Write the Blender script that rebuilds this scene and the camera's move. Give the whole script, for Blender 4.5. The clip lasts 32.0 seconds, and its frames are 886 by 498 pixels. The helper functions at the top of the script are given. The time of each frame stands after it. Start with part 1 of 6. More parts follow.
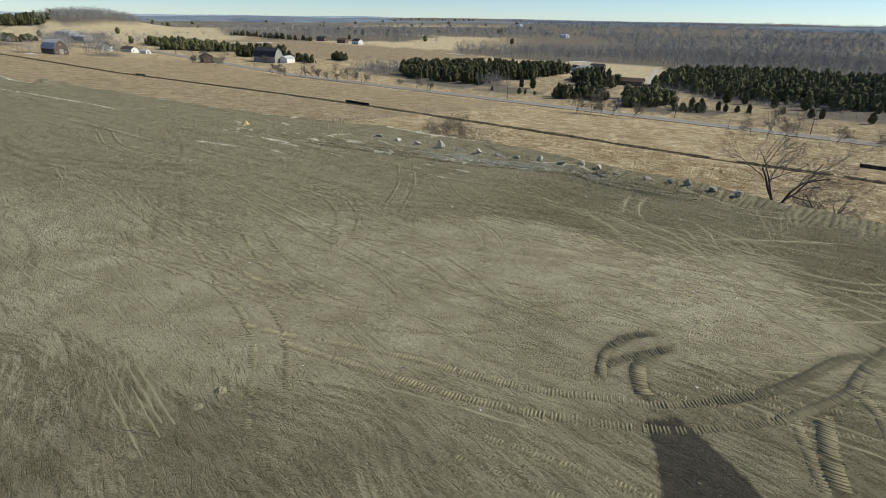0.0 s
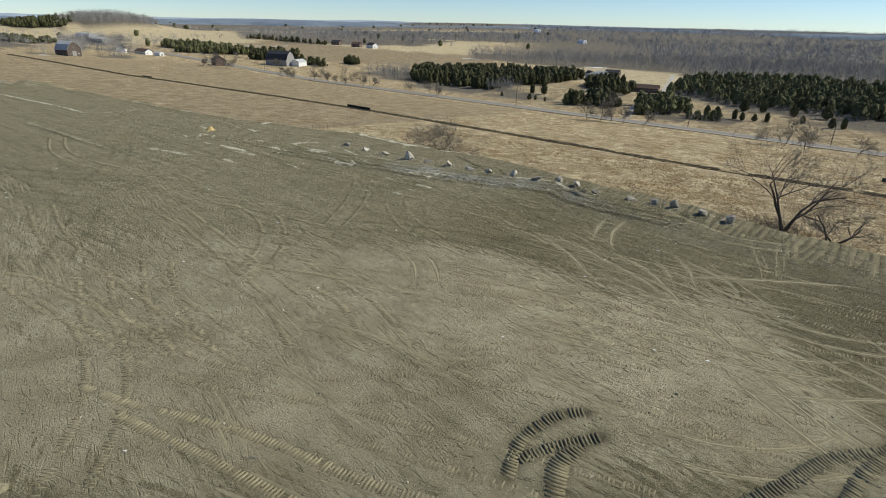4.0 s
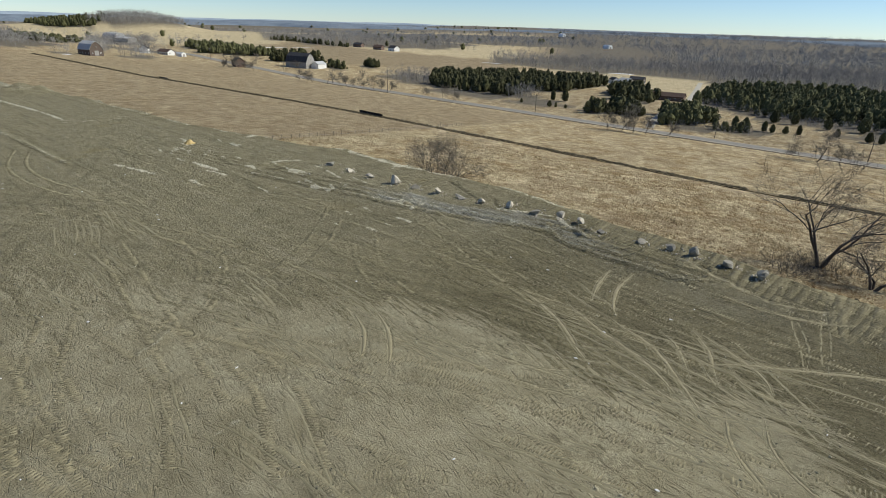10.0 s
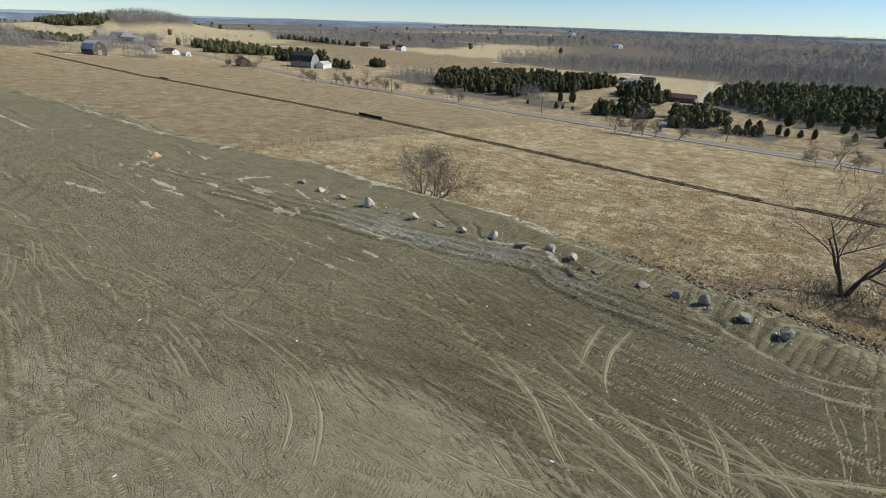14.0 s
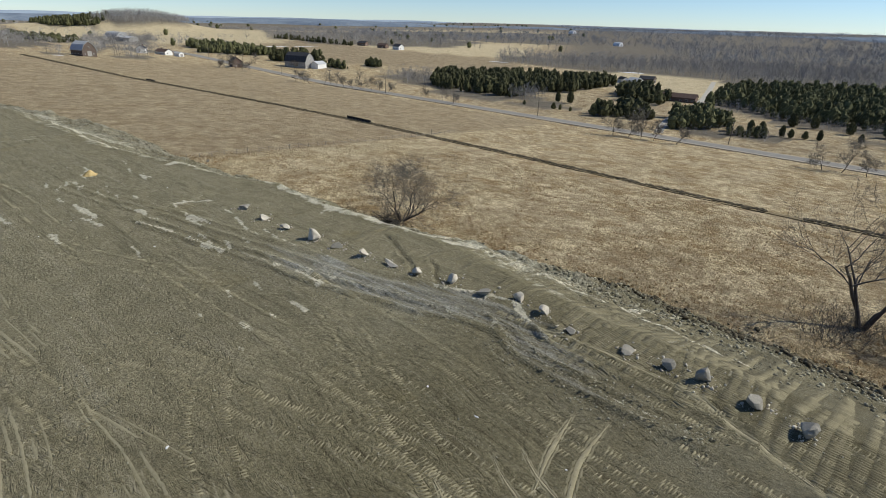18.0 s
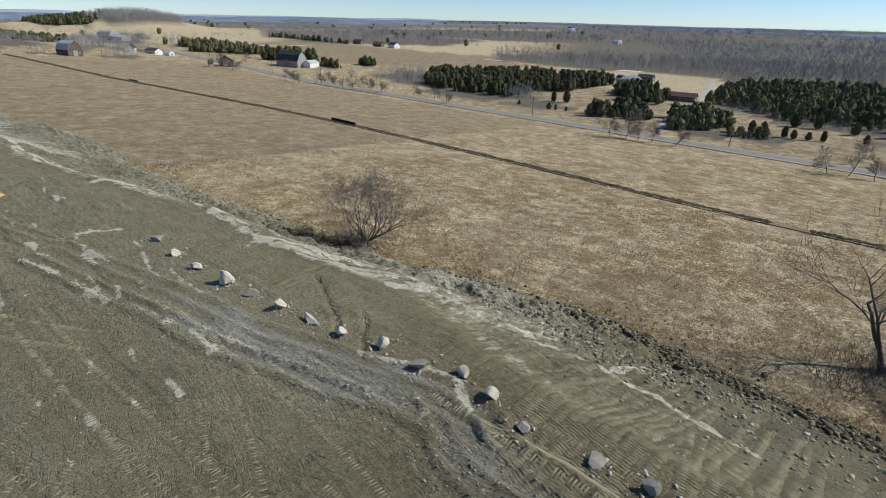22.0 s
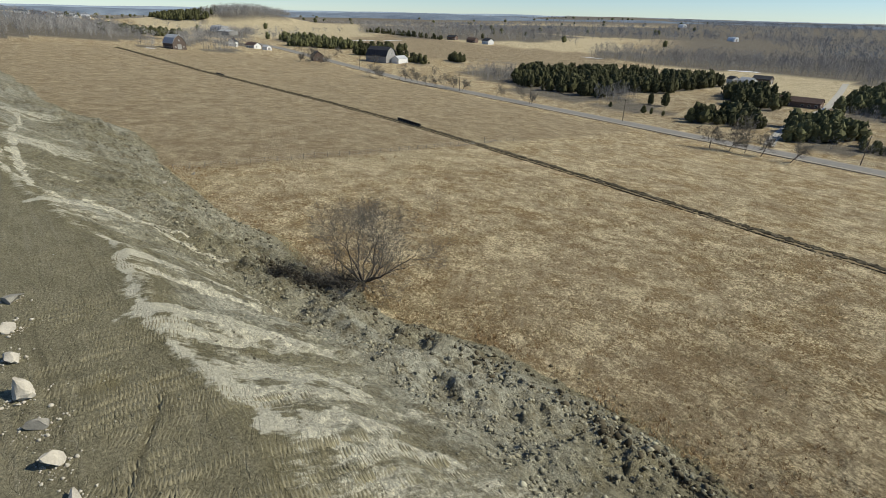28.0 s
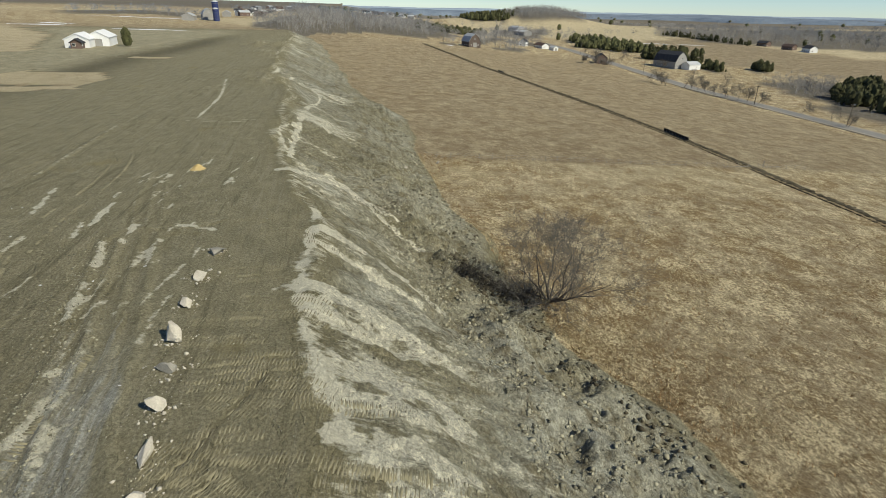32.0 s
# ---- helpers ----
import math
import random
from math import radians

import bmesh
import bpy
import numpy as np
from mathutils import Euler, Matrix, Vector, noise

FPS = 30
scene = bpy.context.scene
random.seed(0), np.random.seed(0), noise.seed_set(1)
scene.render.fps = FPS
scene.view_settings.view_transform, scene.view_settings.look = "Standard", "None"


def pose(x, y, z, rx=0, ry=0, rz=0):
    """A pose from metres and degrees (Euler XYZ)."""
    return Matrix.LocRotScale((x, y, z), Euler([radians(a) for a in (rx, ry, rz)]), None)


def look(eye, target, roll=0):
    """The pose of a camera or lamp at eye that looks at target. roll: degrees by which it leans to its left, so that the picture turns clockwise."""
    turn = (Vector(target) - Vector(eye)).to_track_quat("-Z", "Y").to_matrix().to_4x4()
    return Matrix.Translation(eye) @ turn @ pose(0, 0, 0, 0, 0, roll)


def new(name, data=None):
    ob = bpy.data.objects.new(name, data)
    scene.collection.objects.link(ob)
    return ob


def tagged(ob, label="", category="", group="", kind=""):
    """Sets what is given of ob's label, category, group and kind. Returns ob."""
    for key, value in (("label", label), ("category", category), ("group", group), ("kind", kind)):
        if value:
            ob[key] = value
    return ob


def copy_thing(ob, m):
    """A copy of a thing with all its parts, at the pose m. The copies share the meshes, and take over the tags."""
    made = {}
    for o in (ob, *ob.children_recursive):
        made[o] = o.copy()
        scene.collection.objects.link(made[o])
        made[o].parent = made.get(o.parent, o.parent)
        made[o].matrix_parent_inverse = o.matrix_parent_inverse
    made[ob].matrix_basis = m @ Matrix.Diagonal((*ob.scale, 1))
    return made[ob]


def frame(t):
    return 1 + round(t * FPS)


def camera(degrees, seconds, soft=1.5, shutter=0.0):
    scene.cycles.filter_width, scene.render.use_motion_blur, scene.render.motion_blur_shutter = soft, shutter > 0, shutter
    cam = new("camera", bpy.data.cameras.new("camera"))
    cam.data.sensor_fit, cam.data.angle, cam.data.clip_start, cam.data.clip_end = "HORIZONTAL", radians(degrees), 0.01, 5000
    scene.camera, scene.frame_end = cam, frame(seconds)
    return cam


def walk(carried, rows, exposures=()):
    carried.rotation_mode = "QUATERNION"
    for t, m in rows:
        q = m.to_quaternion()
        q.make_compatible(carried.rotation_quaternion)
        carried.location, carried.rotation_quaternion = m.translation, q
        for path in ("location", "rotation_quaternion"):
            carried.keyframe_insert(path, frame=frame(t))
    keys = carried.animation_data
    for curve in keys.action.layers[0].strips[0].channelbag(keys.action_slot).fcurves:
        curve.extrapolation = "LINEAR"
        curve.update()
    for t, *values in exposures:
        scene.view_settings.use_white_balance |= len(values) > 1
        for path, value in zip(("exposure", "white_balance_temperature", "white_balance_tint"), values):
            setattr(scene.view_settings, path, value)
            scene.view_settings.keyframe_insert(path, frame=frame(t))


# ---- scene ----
cam = camera(77.49, 32.0, soft=0.65)
PATH = [
    (0, (-0.00, -0.00, 18.75), (-0.000, 18.440, 11.008), 1.02),
    (0.5, (0.99, 1.22, 18.61), (0.902, 19.666, 10.880), 1.03),
    (1, (1.96, 2.41, 18.48), (1.813, 20.864, 10.777), 1.06),
    (1.5, (2.92, 3.51, 18.36), (2.691, 21.966, 10.667), 1.07),
    (2, (3.85, 4.52, 18.26), (3.559, 22.982, 10.581), 1.12),
    (2.5, (4.71, 5.47, 18.19), (4.345, 23.938, 10.526), 1.18),
    (3, (5.48, 6.38, 18.15), (5.052, 24.861, 10.518), 1.24),
    (3.5, (6.17, 7.24, 18.15), (5.668, 25.721, 10.531), 1.28),
    (5.5, (8.38, 10.16, 18.38), (7.601, 28.655, 10.826), 1.62),
    (6, (8.67, 10.93, 18.45), (7.808, 29.430, 10.909), 1.65),
    (6.5, (8.95, 11.70, 18.49), (8.046, 30.199, 10.946), 1.68),
    (7, (9.22, 12.48, 18.53), (8.250, 30.974, 10.992), 1.72),
    (7.5, (9.43, 13.28, 18.61), (8.399, 31.774, 11.064), 1.78),
    (8, (9.56, 14.12, 18.71), (8.476, 32.615, 11.164), 1.83),
    (8.5, (9.66, 15.01, 18.82), (8.526, 33.496, 11.278), 1.88),
    (9, (9.79, 15.91, 18.91), (8.591, 34.400, 11.375), 1.92),
    (9.5, (10.04, 16.82, 18.95), (8.807, 35.304, 11.406), 1.94),
    (10, (10.36, 17.75, 18.97), (9.072, 36.229, 11.424), 1.96),
    (10.5, (10.68, 18.72, 19.02), (9.347, 37.198, 11.472), 1.98),
    (11, (10.98, 19.74, 19.10), (9.606, 38.204, 11.545), 2.00),
    (11.5, (11.27, 20.78, 19.20), (9.839, 39.238, 11.635), 2.02),
    (12, (11.56, 21.83, 19.30), (10.088, 40.288, 11.730), 2.02),
    (12.5, (11.88, 22.89, 19.38), (10.374, 41.343, 11.814), 2.01),
    (13, (12.24, 23.97, 19.47), (10.706, 42.411, 11.895), 2.01),
    (13.5, (12.60, 25.06, 19.56), (11.033, 43.501, 11.983), 2.02),
    (14, (12.94, 26.18, 19.66), (11.357, 44.617, 12.067), 2.00),
    (14.5, (13.27, 27.33, 19.75), (11.651, 45.763, 12.155), 1.96),
    (16.5, (14.93, 32.61, 20.00), (13.270, 51.029, 12.374), 1.85),
    (17, (15.35, 33.75, 20.07), (13.697, 52.164, 12.435), 1.82),
    (17.5, (15.80, 34.90, 20.11), (14.147, 53.305, 12.468), 1.75),
    (18, (16.31, 36.10, 20.13), (14.671, 54.506, 12.492), 1.72),
    (18.5, (16.88, 37.35, 20.12), (15.248, 55.757, 12.476), 1.70),
    (19, (17.44, 38.63, 20.08), (15.837, 57.045, 12.438), 1.70),
    (19.5, (17.95, 39.94, 20.04), (16.369, 58.354, 12.383), 1.68),
    (20, (18.40, 41.29, 20.01), (16.855, 59.700, 12.351), 1.67),
    (20.5, (18.80, 42.66, 20.00), (17.294, 61.069, 12.335), 1.67),
    (21, (19.17, 44.04, 20.01), (17.641, 62.446, 12.336), 1.66),
    (21.5, (19.55, 45.42, 20.03), (17.942, 63.816, 12.340), 1.61),
    (22, (19.99, 46.84, 20.07), (18.349, 65.227, 12.372), 1.56),
    (22.5, (20.51, 48.31, 20.10), (18.766, 66.680, 12.394), 1.51),
    (23, (21.08, 49.82, 20.11), (19.183, 68.172, 12.395), 1.48),
    (23.5, (21.66, 51.37, 20.09), (19.606, 69.693, 12.351), 1.42),
    (24, (22.28, 52.97, 20.04), (20.042, 71.266, 12.291), 1.39),
    (24.5, (22.90, 54.61, 19.97), (20.452, 72.877, 12.205), 1.39),
    (25, (23.50, 56.29, 19.89), (20.790, 74.516, 12.109), 1.39),
    (25.5, (24.07, 57.98, 19.78), (21.015, 76.143, 11.990), 1.38),
    (27.5, (26.24, 65.48, 19.52), (21.855, 83.335, 11.652), 1.53),
    (28, (26.67, 67.45, 19.43), (21.932, 85.204, 11.540), 1.49),
    (28.5, (27.11, 69.37, 19.32), (21.814, 86.959, 11.408), 1.47),
    (29, (27.59, 71.19, 19.23), (21.593, 88.545, 11.311), 1.42),
    (29.5, (28.16, 72.69, 19.15), (21.384, 89.764, 11.236), 1.38),
    (30, (28.84, 73.69, 19.06), (21.241, 90.403, 11.117), 1.45),
    (30.5, (29.48, 74.21, 18.98), (21.295, 90.613, 10.992), 1.55),
    (31, (29.98, 74.45, 18.96), (19.883, 89.735, 10.933), 1.62),
    (31.5, (30.31, 74.61, 19.03), (18.547, 88.640, 10.976), 1.61),
    (32, (30.53, 74.81, 19.18), (18.055, 88.201, 11.119), 1.58),
]
EXPOSE = [(0, -0.03, 6650, 6), (14, -0.05, 6600, 7), (17, -0.04, 6500, 8), (19, -0.04, 6400, 9), (22, -0.04, 6200, 10), (25, -0.05, 6300, 8), (28, -0.07, 6700, 6), (31, -0.07, 6900, 4), (32, -0.07, 6900, 4)]
walk(cam, [(t, look(eye, target, roll)) for t, eye, target, roll in PATH], EXPOSE)

# ---- light ----
SUN_AZ, SUN_EL = 8.0, 40.0
world = bpy.data.worlds.new("sky")
scene.world = world
world.use_nodes = True
wn = world.node_tree
sky = wn.nodes.new("ShaderNodeTexSky")
sky.sky_type, sky.sun_disc = "NISHITA", False
sky.sun_elevation, sky.sun_rotation = radians(SUN_EL), radians(90 - SUN_AZ)
sky.air_density, sky.dust_density, sky.ozone_density = 0.7, 0.0, 1.5
wn.nodes["Background"].inputs["Strength"].default_value = 0.10
cool = wn.nodes.new("ShaderNodeMix")
cool.data_type, cool.blend_type = "RGBA", "MULTIPLY"
cool.inputs[0].default_value, cool.inputs[7].default_value = 1.0, (0.83, 0.965, 1.16, 1)
wn.links.new(sky.outputs[0], cool.inputs[6])
wn.links.new(cool.outputs[2], wn.nodes["Background"].inputs["Color"])
lamp = bpy.data.lights.new("sun", "SUN")
lamp.energy, lamp.angle, lamp.color = 4.8, radians(0.6), (1.0, 0.945, 0.83)
ce = math.cos(radians(SUN_EL))
sun_way = Vector((ce * math.cos(radians(SUN_AZ)), ce * math.sin(radians(SUN_AZ)), math.sin(radians(SUN_EL))))
sun = new("sun", lamp)
sun.matrix_world = look(sun_way * 100, (0, 0, 0))
scene.view_settings.exposure = 0.0


# ---- materials ----
class Mat:
    """A small node-tree writer."""
    def __init__(self, name, rough=0.9, spec=0.2):
        self.m = bpy.data.materials.new(name)
        self.m.use_nodes = True
        self.t = self.m.node_tree
        self.b = self.t.nodes["Principled BSDF"]
        self.b.inputs["Roughness"].default_value = rough
        self.b.inputs["Specular IOR Level"].default_value = spec

    def link(self, a, b):
        self.t.links.new(a, b)

    def put(self, sock, v):
        if isinstance(v, bpy.types.NodeSocket):
            self.link(v, sock)
        elif isinstance(v, (tuple, list)) and len(v) == 3 and sock.type == "RGBA":
            sock.default_value = (*v, 1)
        else:
            sock.default_value = v

    def coords(self, scale=(1, 1, 1), turn=0.0, loc=(0, 0, 0), warp=None, which="Object"):
        c = self.t.nodes.new("ShaderNodeTexCoord").outputs[which]
        if warp is not None:
            add = self.t.nodes.new("ShaderNodeVectorMath")
            self.link(c, add.inputs[0]), self.link(warp, add.inputs[1])
            c = add.outputs[0]
        mp = self.t.nodes.new("ShaderNodeMapping")
        mp.vector_type = "TEXTURE"
        mp.inputs["Scale"].default_value = [1 / v for v in scale]
        mp.inputs["Rotation"].default_value[2] = radians(turn)
        mp.inputs["Location"].default_value = loc
        self.link(c, mp.inputs[0])
        return mp.outputs[0]

    def noise(self, scale, detail=4, rough=0.6, vec=None, dist=0.0, color=False):
        n = self.t.nodes.new("ShaderNodeTexNoise")
        n.inputs["Scale"].default_value, n.inputs["Detail"].default_value = scale, detail
        n.inputs["Roughness"].default_value, n.inputs["Distortion"].default_value = rough, dist
        self.link(vec if vec is not None else self.coords(), n.inputs["Vector"])
        return n.outputs[1 if color else 0]

    def ramp(self, v, a, b, lo=0.0, hi=1.0):
        n = self.t.nodes.new("ShaderNodeMapRange")
        n.clamp = True
        for k, x in enumerate((v, a, b, lo, hi)):
            self.put(n.inputs[k], x)
        return n.outputs[0]

    def mix(self, f, a, b, how="MIX"):
        n = self.t.nodes.new("ShaderNodeMix")
        n.data_type, n.blend_type = "RGBA", how
        self.put(n.inputs[0], f), self.put(n.inputs[6], a), self.put(n.inputs[7], b)
        return n.outputs[2]

    def math(self, op, a, b=0.0):
        n = self.t.nodes.new("ShaderNodeMath")
        n.operation = op
        self.put(n.inputs[0], a), self.put(n.inputs[1], b)
        return n.outputs[0]

    def attr(self, name):
        n = self.t.nodes.new("ShaderNodeAttribute")
        n.attribute_name = name
        return n.outputs["Fac"]

    def random(self):
        return self.t.nodes.new("ShaderNodeObjectInfo").outputs["Random"]

    def island(self):
        return self.t.nodes.new("ShaderNodeNewGeometry").outputs["Random Per Island"]

    def bump(self, h, strength=0.5, dist=0.1, prev=None):
        n = self.t.nodes.new("ShaderNodeBump")
        n.inputs["Strength"].default_value, n.inputs["Distance"].default_value = strength, dist
        self.link(h, n.inputs["Height"])
        if prev is not None:
            self.link(prev, n.inputs["Normal"])
        return n.outputs[0]

    def done(self, color, normal=None, rough=None):
        self.put(self.b.inputs["Base Color"], color)
        if normal is not None:
            self.link(normal, self.b.inputs["Normal"])
        if rough is not None:
            self.put(self.b.inputs["Roughness"], rough)
        return self.m


def plain(name, a, b, size=2.0, rough=0.85, spec=0.2, metal=0.0, bump=0.2, rand=0.0, island=0.0):
    """A two-tone weathered surface: broad stains, fine grain, and a shift from piece to piece."""
    m = Mat(name, rough, spec)
    m.b.inputs["Metallic"].default_value = metal
    f = m.math("ADD", m.math("MULTIPLY", m.noise(1 / size, 5, 0.65), 0.65), m.math("MULTIPLY", m.noise(9 / size, 3, 0.6), 0.35))
    c = m.mix(m.ramp(f, 0.32, 0.68), a, b)
    if rand:
        c = m.mix(1.0, c, m.mix(m.random(), (1 - rand,) * 3, (1 + rand,) * 3), "MULTIPLY")
    if island:
        c = m.mix(1.0, c, m.mix(m.island(), (1 - island,) * 3, (1 + island,) * 3), "MULTIPLY")
    return m.done(c, m.bump(m.noise(14 / size, 4, 0.6), bump, 0.05) if bump else None)


def ground_material():
    m = Mat("ground_soil_and_grass", 0.95, 0.12)
    warp = m.noise(0.05, 2, 0.5, color=True)
    wv = m.t.nodes.new("ShaderNodeVectorMath")
    wv.operation = "SCALE"
    m.link(warp, wv.inputs[0])
    wv.inputs["Scale"].default_value = 9.0
    w = wv.outputs[0]
    # worked soil: broad tone, wheel-drawn streaks three ways, grain
    broad = m.noise(0.06, 5, 0.6)
    s1 = m.noise(1.0, 6, 0.72, m.coords((0.07, 1.5, 1), -36, warp=w))
    s2 = m.noise(1.0, 6, 0.72, m.coords((0.08, 1.3, 1), -64, warp=w))
    grain = m.noise(2.4, 8, 0.78)
    fine = m.noise(13.0, 4, 0.75)
    speck = m.noise(5.5, 7, 0.8)
    which = m.ramp(m.noise(0.05, 2, 0.5), 0.40, 0.60)
    st = m.mix(which, s1, s2)
    s4 = m.noise(1.0, 5, 0.7, m.coords((0.22, 4.2, 1), -40, warp=w))
    slip = m.noise(1.0, 6, 0.68, m.coords((0.07, 1.7, 1), -36, warp=m.noise(0.1, 2, 0.5, color=True)))
    soil = m.mix(m.ramp(broad, 0.36, 0.66), (0.178, 0.158, 0.092), (0.245, 0.218, 0.132))
    soil = m.mix(m.ramp(st, 0.535, 0.63, 0, 0.35), soil, (0.33, 0.298, 0.20))
    soil = m.mix(m.ramp(st, 0.465, 0.38, 0, 0.5), soil, (0.09, 0.078, 0.045))
    soil = m.mix(m.ramp(s4, 0.56, 0.64, 0, 0.55), soil, (0.33, 0.30, 0.205))
    soil = m.mix(m.ramp(s4, 0.43, 0.36, 0, 0.6), soil, (0.075, 0.065, 0.038))
    calm = m.mix(m.ramp(m.noise(0.5, 6, 0.62), 0.34, 0.66), (0.226, 0.203, 0.127), (0.296, 0.267, 0.173))
    calm = m.mix(m.ramp(slip, 0.55, 0.63, 0, 0.55), calm, (0.33, 0.30, 0.21))
    calm = m.mix(m.ramp(slip, 0.44, 0.36, 0, 0.6), calm, (0.125, 0.11, 0.068))
    soil = m.mix(m.attr("smooth"), soil, calm)
    soil = m.mix(m.ramp(speck, 0.36, 0.64, 0, 1), m.mix(1.0, soil, (0.54, 0.535, 0.52), "MULTIPLY"), m.mix(1.0, soil, (1.42, 1.42, 1.40), "MULTIPLY"))
    soil = m.mix(m.ramp(m.noise(0.09, 3, 0.6), 0.64, 0.72, 0, 0.4), soil, (0.25, 0.205, 0.09))
    # a smooth dry film over it, torn into streaks at its rim and scratched through
    fa = m.noise(1.0, 4, 0.62, m.coords((0.30, 3.6, 1), -53, warp=w))
    fb = m.noise(1.0, 4, 0.62, m.coords((0.16, 2.4, 1), -30, warp=w))
    tear = m.math("ADD", m.math("MULTIPLY", m.math("SUBTRACT", fa, 0.5), 1.9), m.math("MULTIPLY", m.math("SUBTRACT", fb, 0.5), 1.5))
    cover = m.ramp(m.math("ADD", m.attr("dust"), m.math("MULTIPLY", tear, m.ramp(m.attr("torn"), 0.2, 0.8, 0.45, 1.0))), 0.40, 0.56)
    film = m.mix(m.ramp(m.noise(0.22, 6, 0.66), 0.36, 0.64), (0.295, 0.263, 0.168), (0.425, 0.385, 0.262))
    film = m.mix(m.ramp(fine, 0.34, 0.66), m.mix(1.0, film, (0.80, 0.80, 0.79), "MULTIPLY"), m.mix(1.0, film, (1.17, 1.17, 1.17), "MULTIPLY"))
    film = m.mix(m.ramp(m.attr("torn"), 0.45, 0.95), film, m.mix(1.0, film, (1.20, 1.20, 1.20), "MULTIPLY"))
    sc = m.noise(1.0, 3, 0.6, m.coords((1.0, 7.0, 1), -53, warp=m.noise(0.25, 2, 0.5, color=True)))
    sd = m.noise(1.0, 3, 0.6, m.coords((0.8, 6.0, 1), -18, warp=m.noise(0.3, 2, 0.5, color=True)))
    where = m.ramp(m.noise(0.17, 5, 0.65), 0.42, 0.60, 0.2, 1.0)
    where = m.math("MULTIPLY", where, m.attr("torn"))
    film = m.mix(m.math("MULTIPLY", where, m.ramp(sc, 0.555, 0.635, 0, 0.9)), film, (0.115, 0.100, 0.058))
    film = m.mix(m.math("MULTIPLY", where, m.ramp(sd, 0.61, 0.68, 0, 0.8)), film, (0.125, 0.110, 0.064))
    soil = m.mix(m.math("MULTIPLY", cover, 0.9), soil, film)
    crumb = m.noise(4.2, 3, 0.6)
    soil = m.mix(m.ramp(crumb, 0.685, 0.72, 0, 0.8), soil, (0.47, 0.435, 0.33))
    soil = m.mix(m.ramp(crumb, 0.315, 0.285, 0, 0.75), soil, (0.07, 0.06, 0.036))
    grey = m.mix(m.ramp(grain, 0.3, 0.7), (0.265, 0.255, 0.192), (0.50, 0.485, 0.385))
    blot = m.noise(0.35, 7, 0.75)
    grey = m.mix(m.ramp(blot, 0.40, 0.54), (0.20, 0.176, 0.115), grey)
    grey = m.mix(m.ramp(m.noise(1.3, 6, 0.8), 0.53, 0.63, 0, 0.4), grey, (0.12, 0.11, 0.08))
    soil = m.mix(m.attr("grey"), soil, grey)
    slur = m.noise(1.0, 6, 0.7, m.coords((0.10, 2.4, 1), -33, warp=m.noise(0.2, 2, 0.5, color=True)))
    crushed = m.mix(m.ramp(slur, 0.40, 0.62), (0.245, 0.238, 0.192), (0.43, 0.422, 0.362))
    crushed = m.mix(m.ramp(speck, 0.4, 0.66), m.mix(1.0, crushed, (0.66, 0.66, 0.66), "MULTIPLY"), m.mix(1.0, crushed, (1.3, 1.3, 1.3), "MULTIPLY"))
    soil = m.mix(m.ramp(m.math("ADD", m.attr("haul"), m.math("MULTIPLY", m.math("SUBTRACT", slur, 0.5), 1.2)), 0.3, 0.62), soil, crushed)
    soil = m.mix(m.attr("dark"), soil, m.mix(m.ramp(grain, 0.3, 0.7), (0.066, 0.057, 0.034), (0.135, 0.118, 0.072)))
    pale = m.mix(m.ramp(speck, 0.38, 0.62), (0.45, 0.42, 0.31), (0.69, 0.655, 0.515))
    run = m.noise(1.0, 6, 0.7, m.coords((0.22, 1.9, 1), 52, warp=m.noise(0.3, 3, 0.6, color=True)))
    pn = m.math("ADD", m.math("MULTIPLY", run, 1.6), m.math("MULTIPLY", m.noise(2.2, 6, 0.78), 0.9))
    pf = m.ramp(m.math("ADD", m.math("MULTIPLY", m.attr("pale"), 1.15), m.math("SUBTRACT", pn, 1.25)), 0.42, 0.72)
    soil = m.mix(pf, soil, pale)
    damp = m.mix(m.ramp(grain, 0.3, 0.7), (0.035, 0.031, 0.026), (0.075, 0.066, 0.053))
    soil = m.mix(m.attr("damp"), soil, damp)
    vor = m.t.nodes.new("ShaderNodeTexVoronoi")
    vor.inputs["Scale"].default_value = 2.3
    m.link(m.coords(warp=m.noise(1.5, 4, 0.7, color=True)), vor.inputs["Vector"])
    vor2 = m.t.nodes.new("ShaderNodeTexVoronoi")
    vor2.inputs["Scale"].default_value = 6.5
    m.link(m.coords(warp=m.noise(3.0, 3, 0.7, color=True)), vor2.inputs["Vector"])
    rub = m.attr("rub")
    sep = m.t.nodes.new("ShaderNodeSeparateColor")
    m.link(vor.outputs["Color"], sep.inputs[0])
    sep2 = m.t.nodes.new("ShaderNodeSeparateColor")
    m.link(vor2.outputs["Color"], sep2.inputs[0])
    cell = m.math("MULTIPLY", m.ramp(sep.outputs[0], 0, 1, 0.82, 1.25), m.ramp(sep2.outputs[0], 0, 1, 0.68, 1.38))
    soil = m.mix(rub, soil, m.mix(1.0, soil, cell, "MULTIPLY"))
    lump = m.math("MULTIPLY", rub, m.math("ADD", m.math("MULTIPLY", vor.outputs["Distance"], -0.22), m.math("MULTIPLY", vor2.outputs["Distance"], -0.16)))
    # dead winter grass
    gw = m.noise(0.4, 3, 0.6, color=True)
    tuft = m.noise(1.0, 7, 0.8, m.coords((1.5, 2.3, 1), 25, warp=gw))
    patch = m.noise(0.045, 6, 0.7)
    patch2 = m.noise(0.16, 6, 0.72, m.coords((1.1, 0.9, 1), 30))
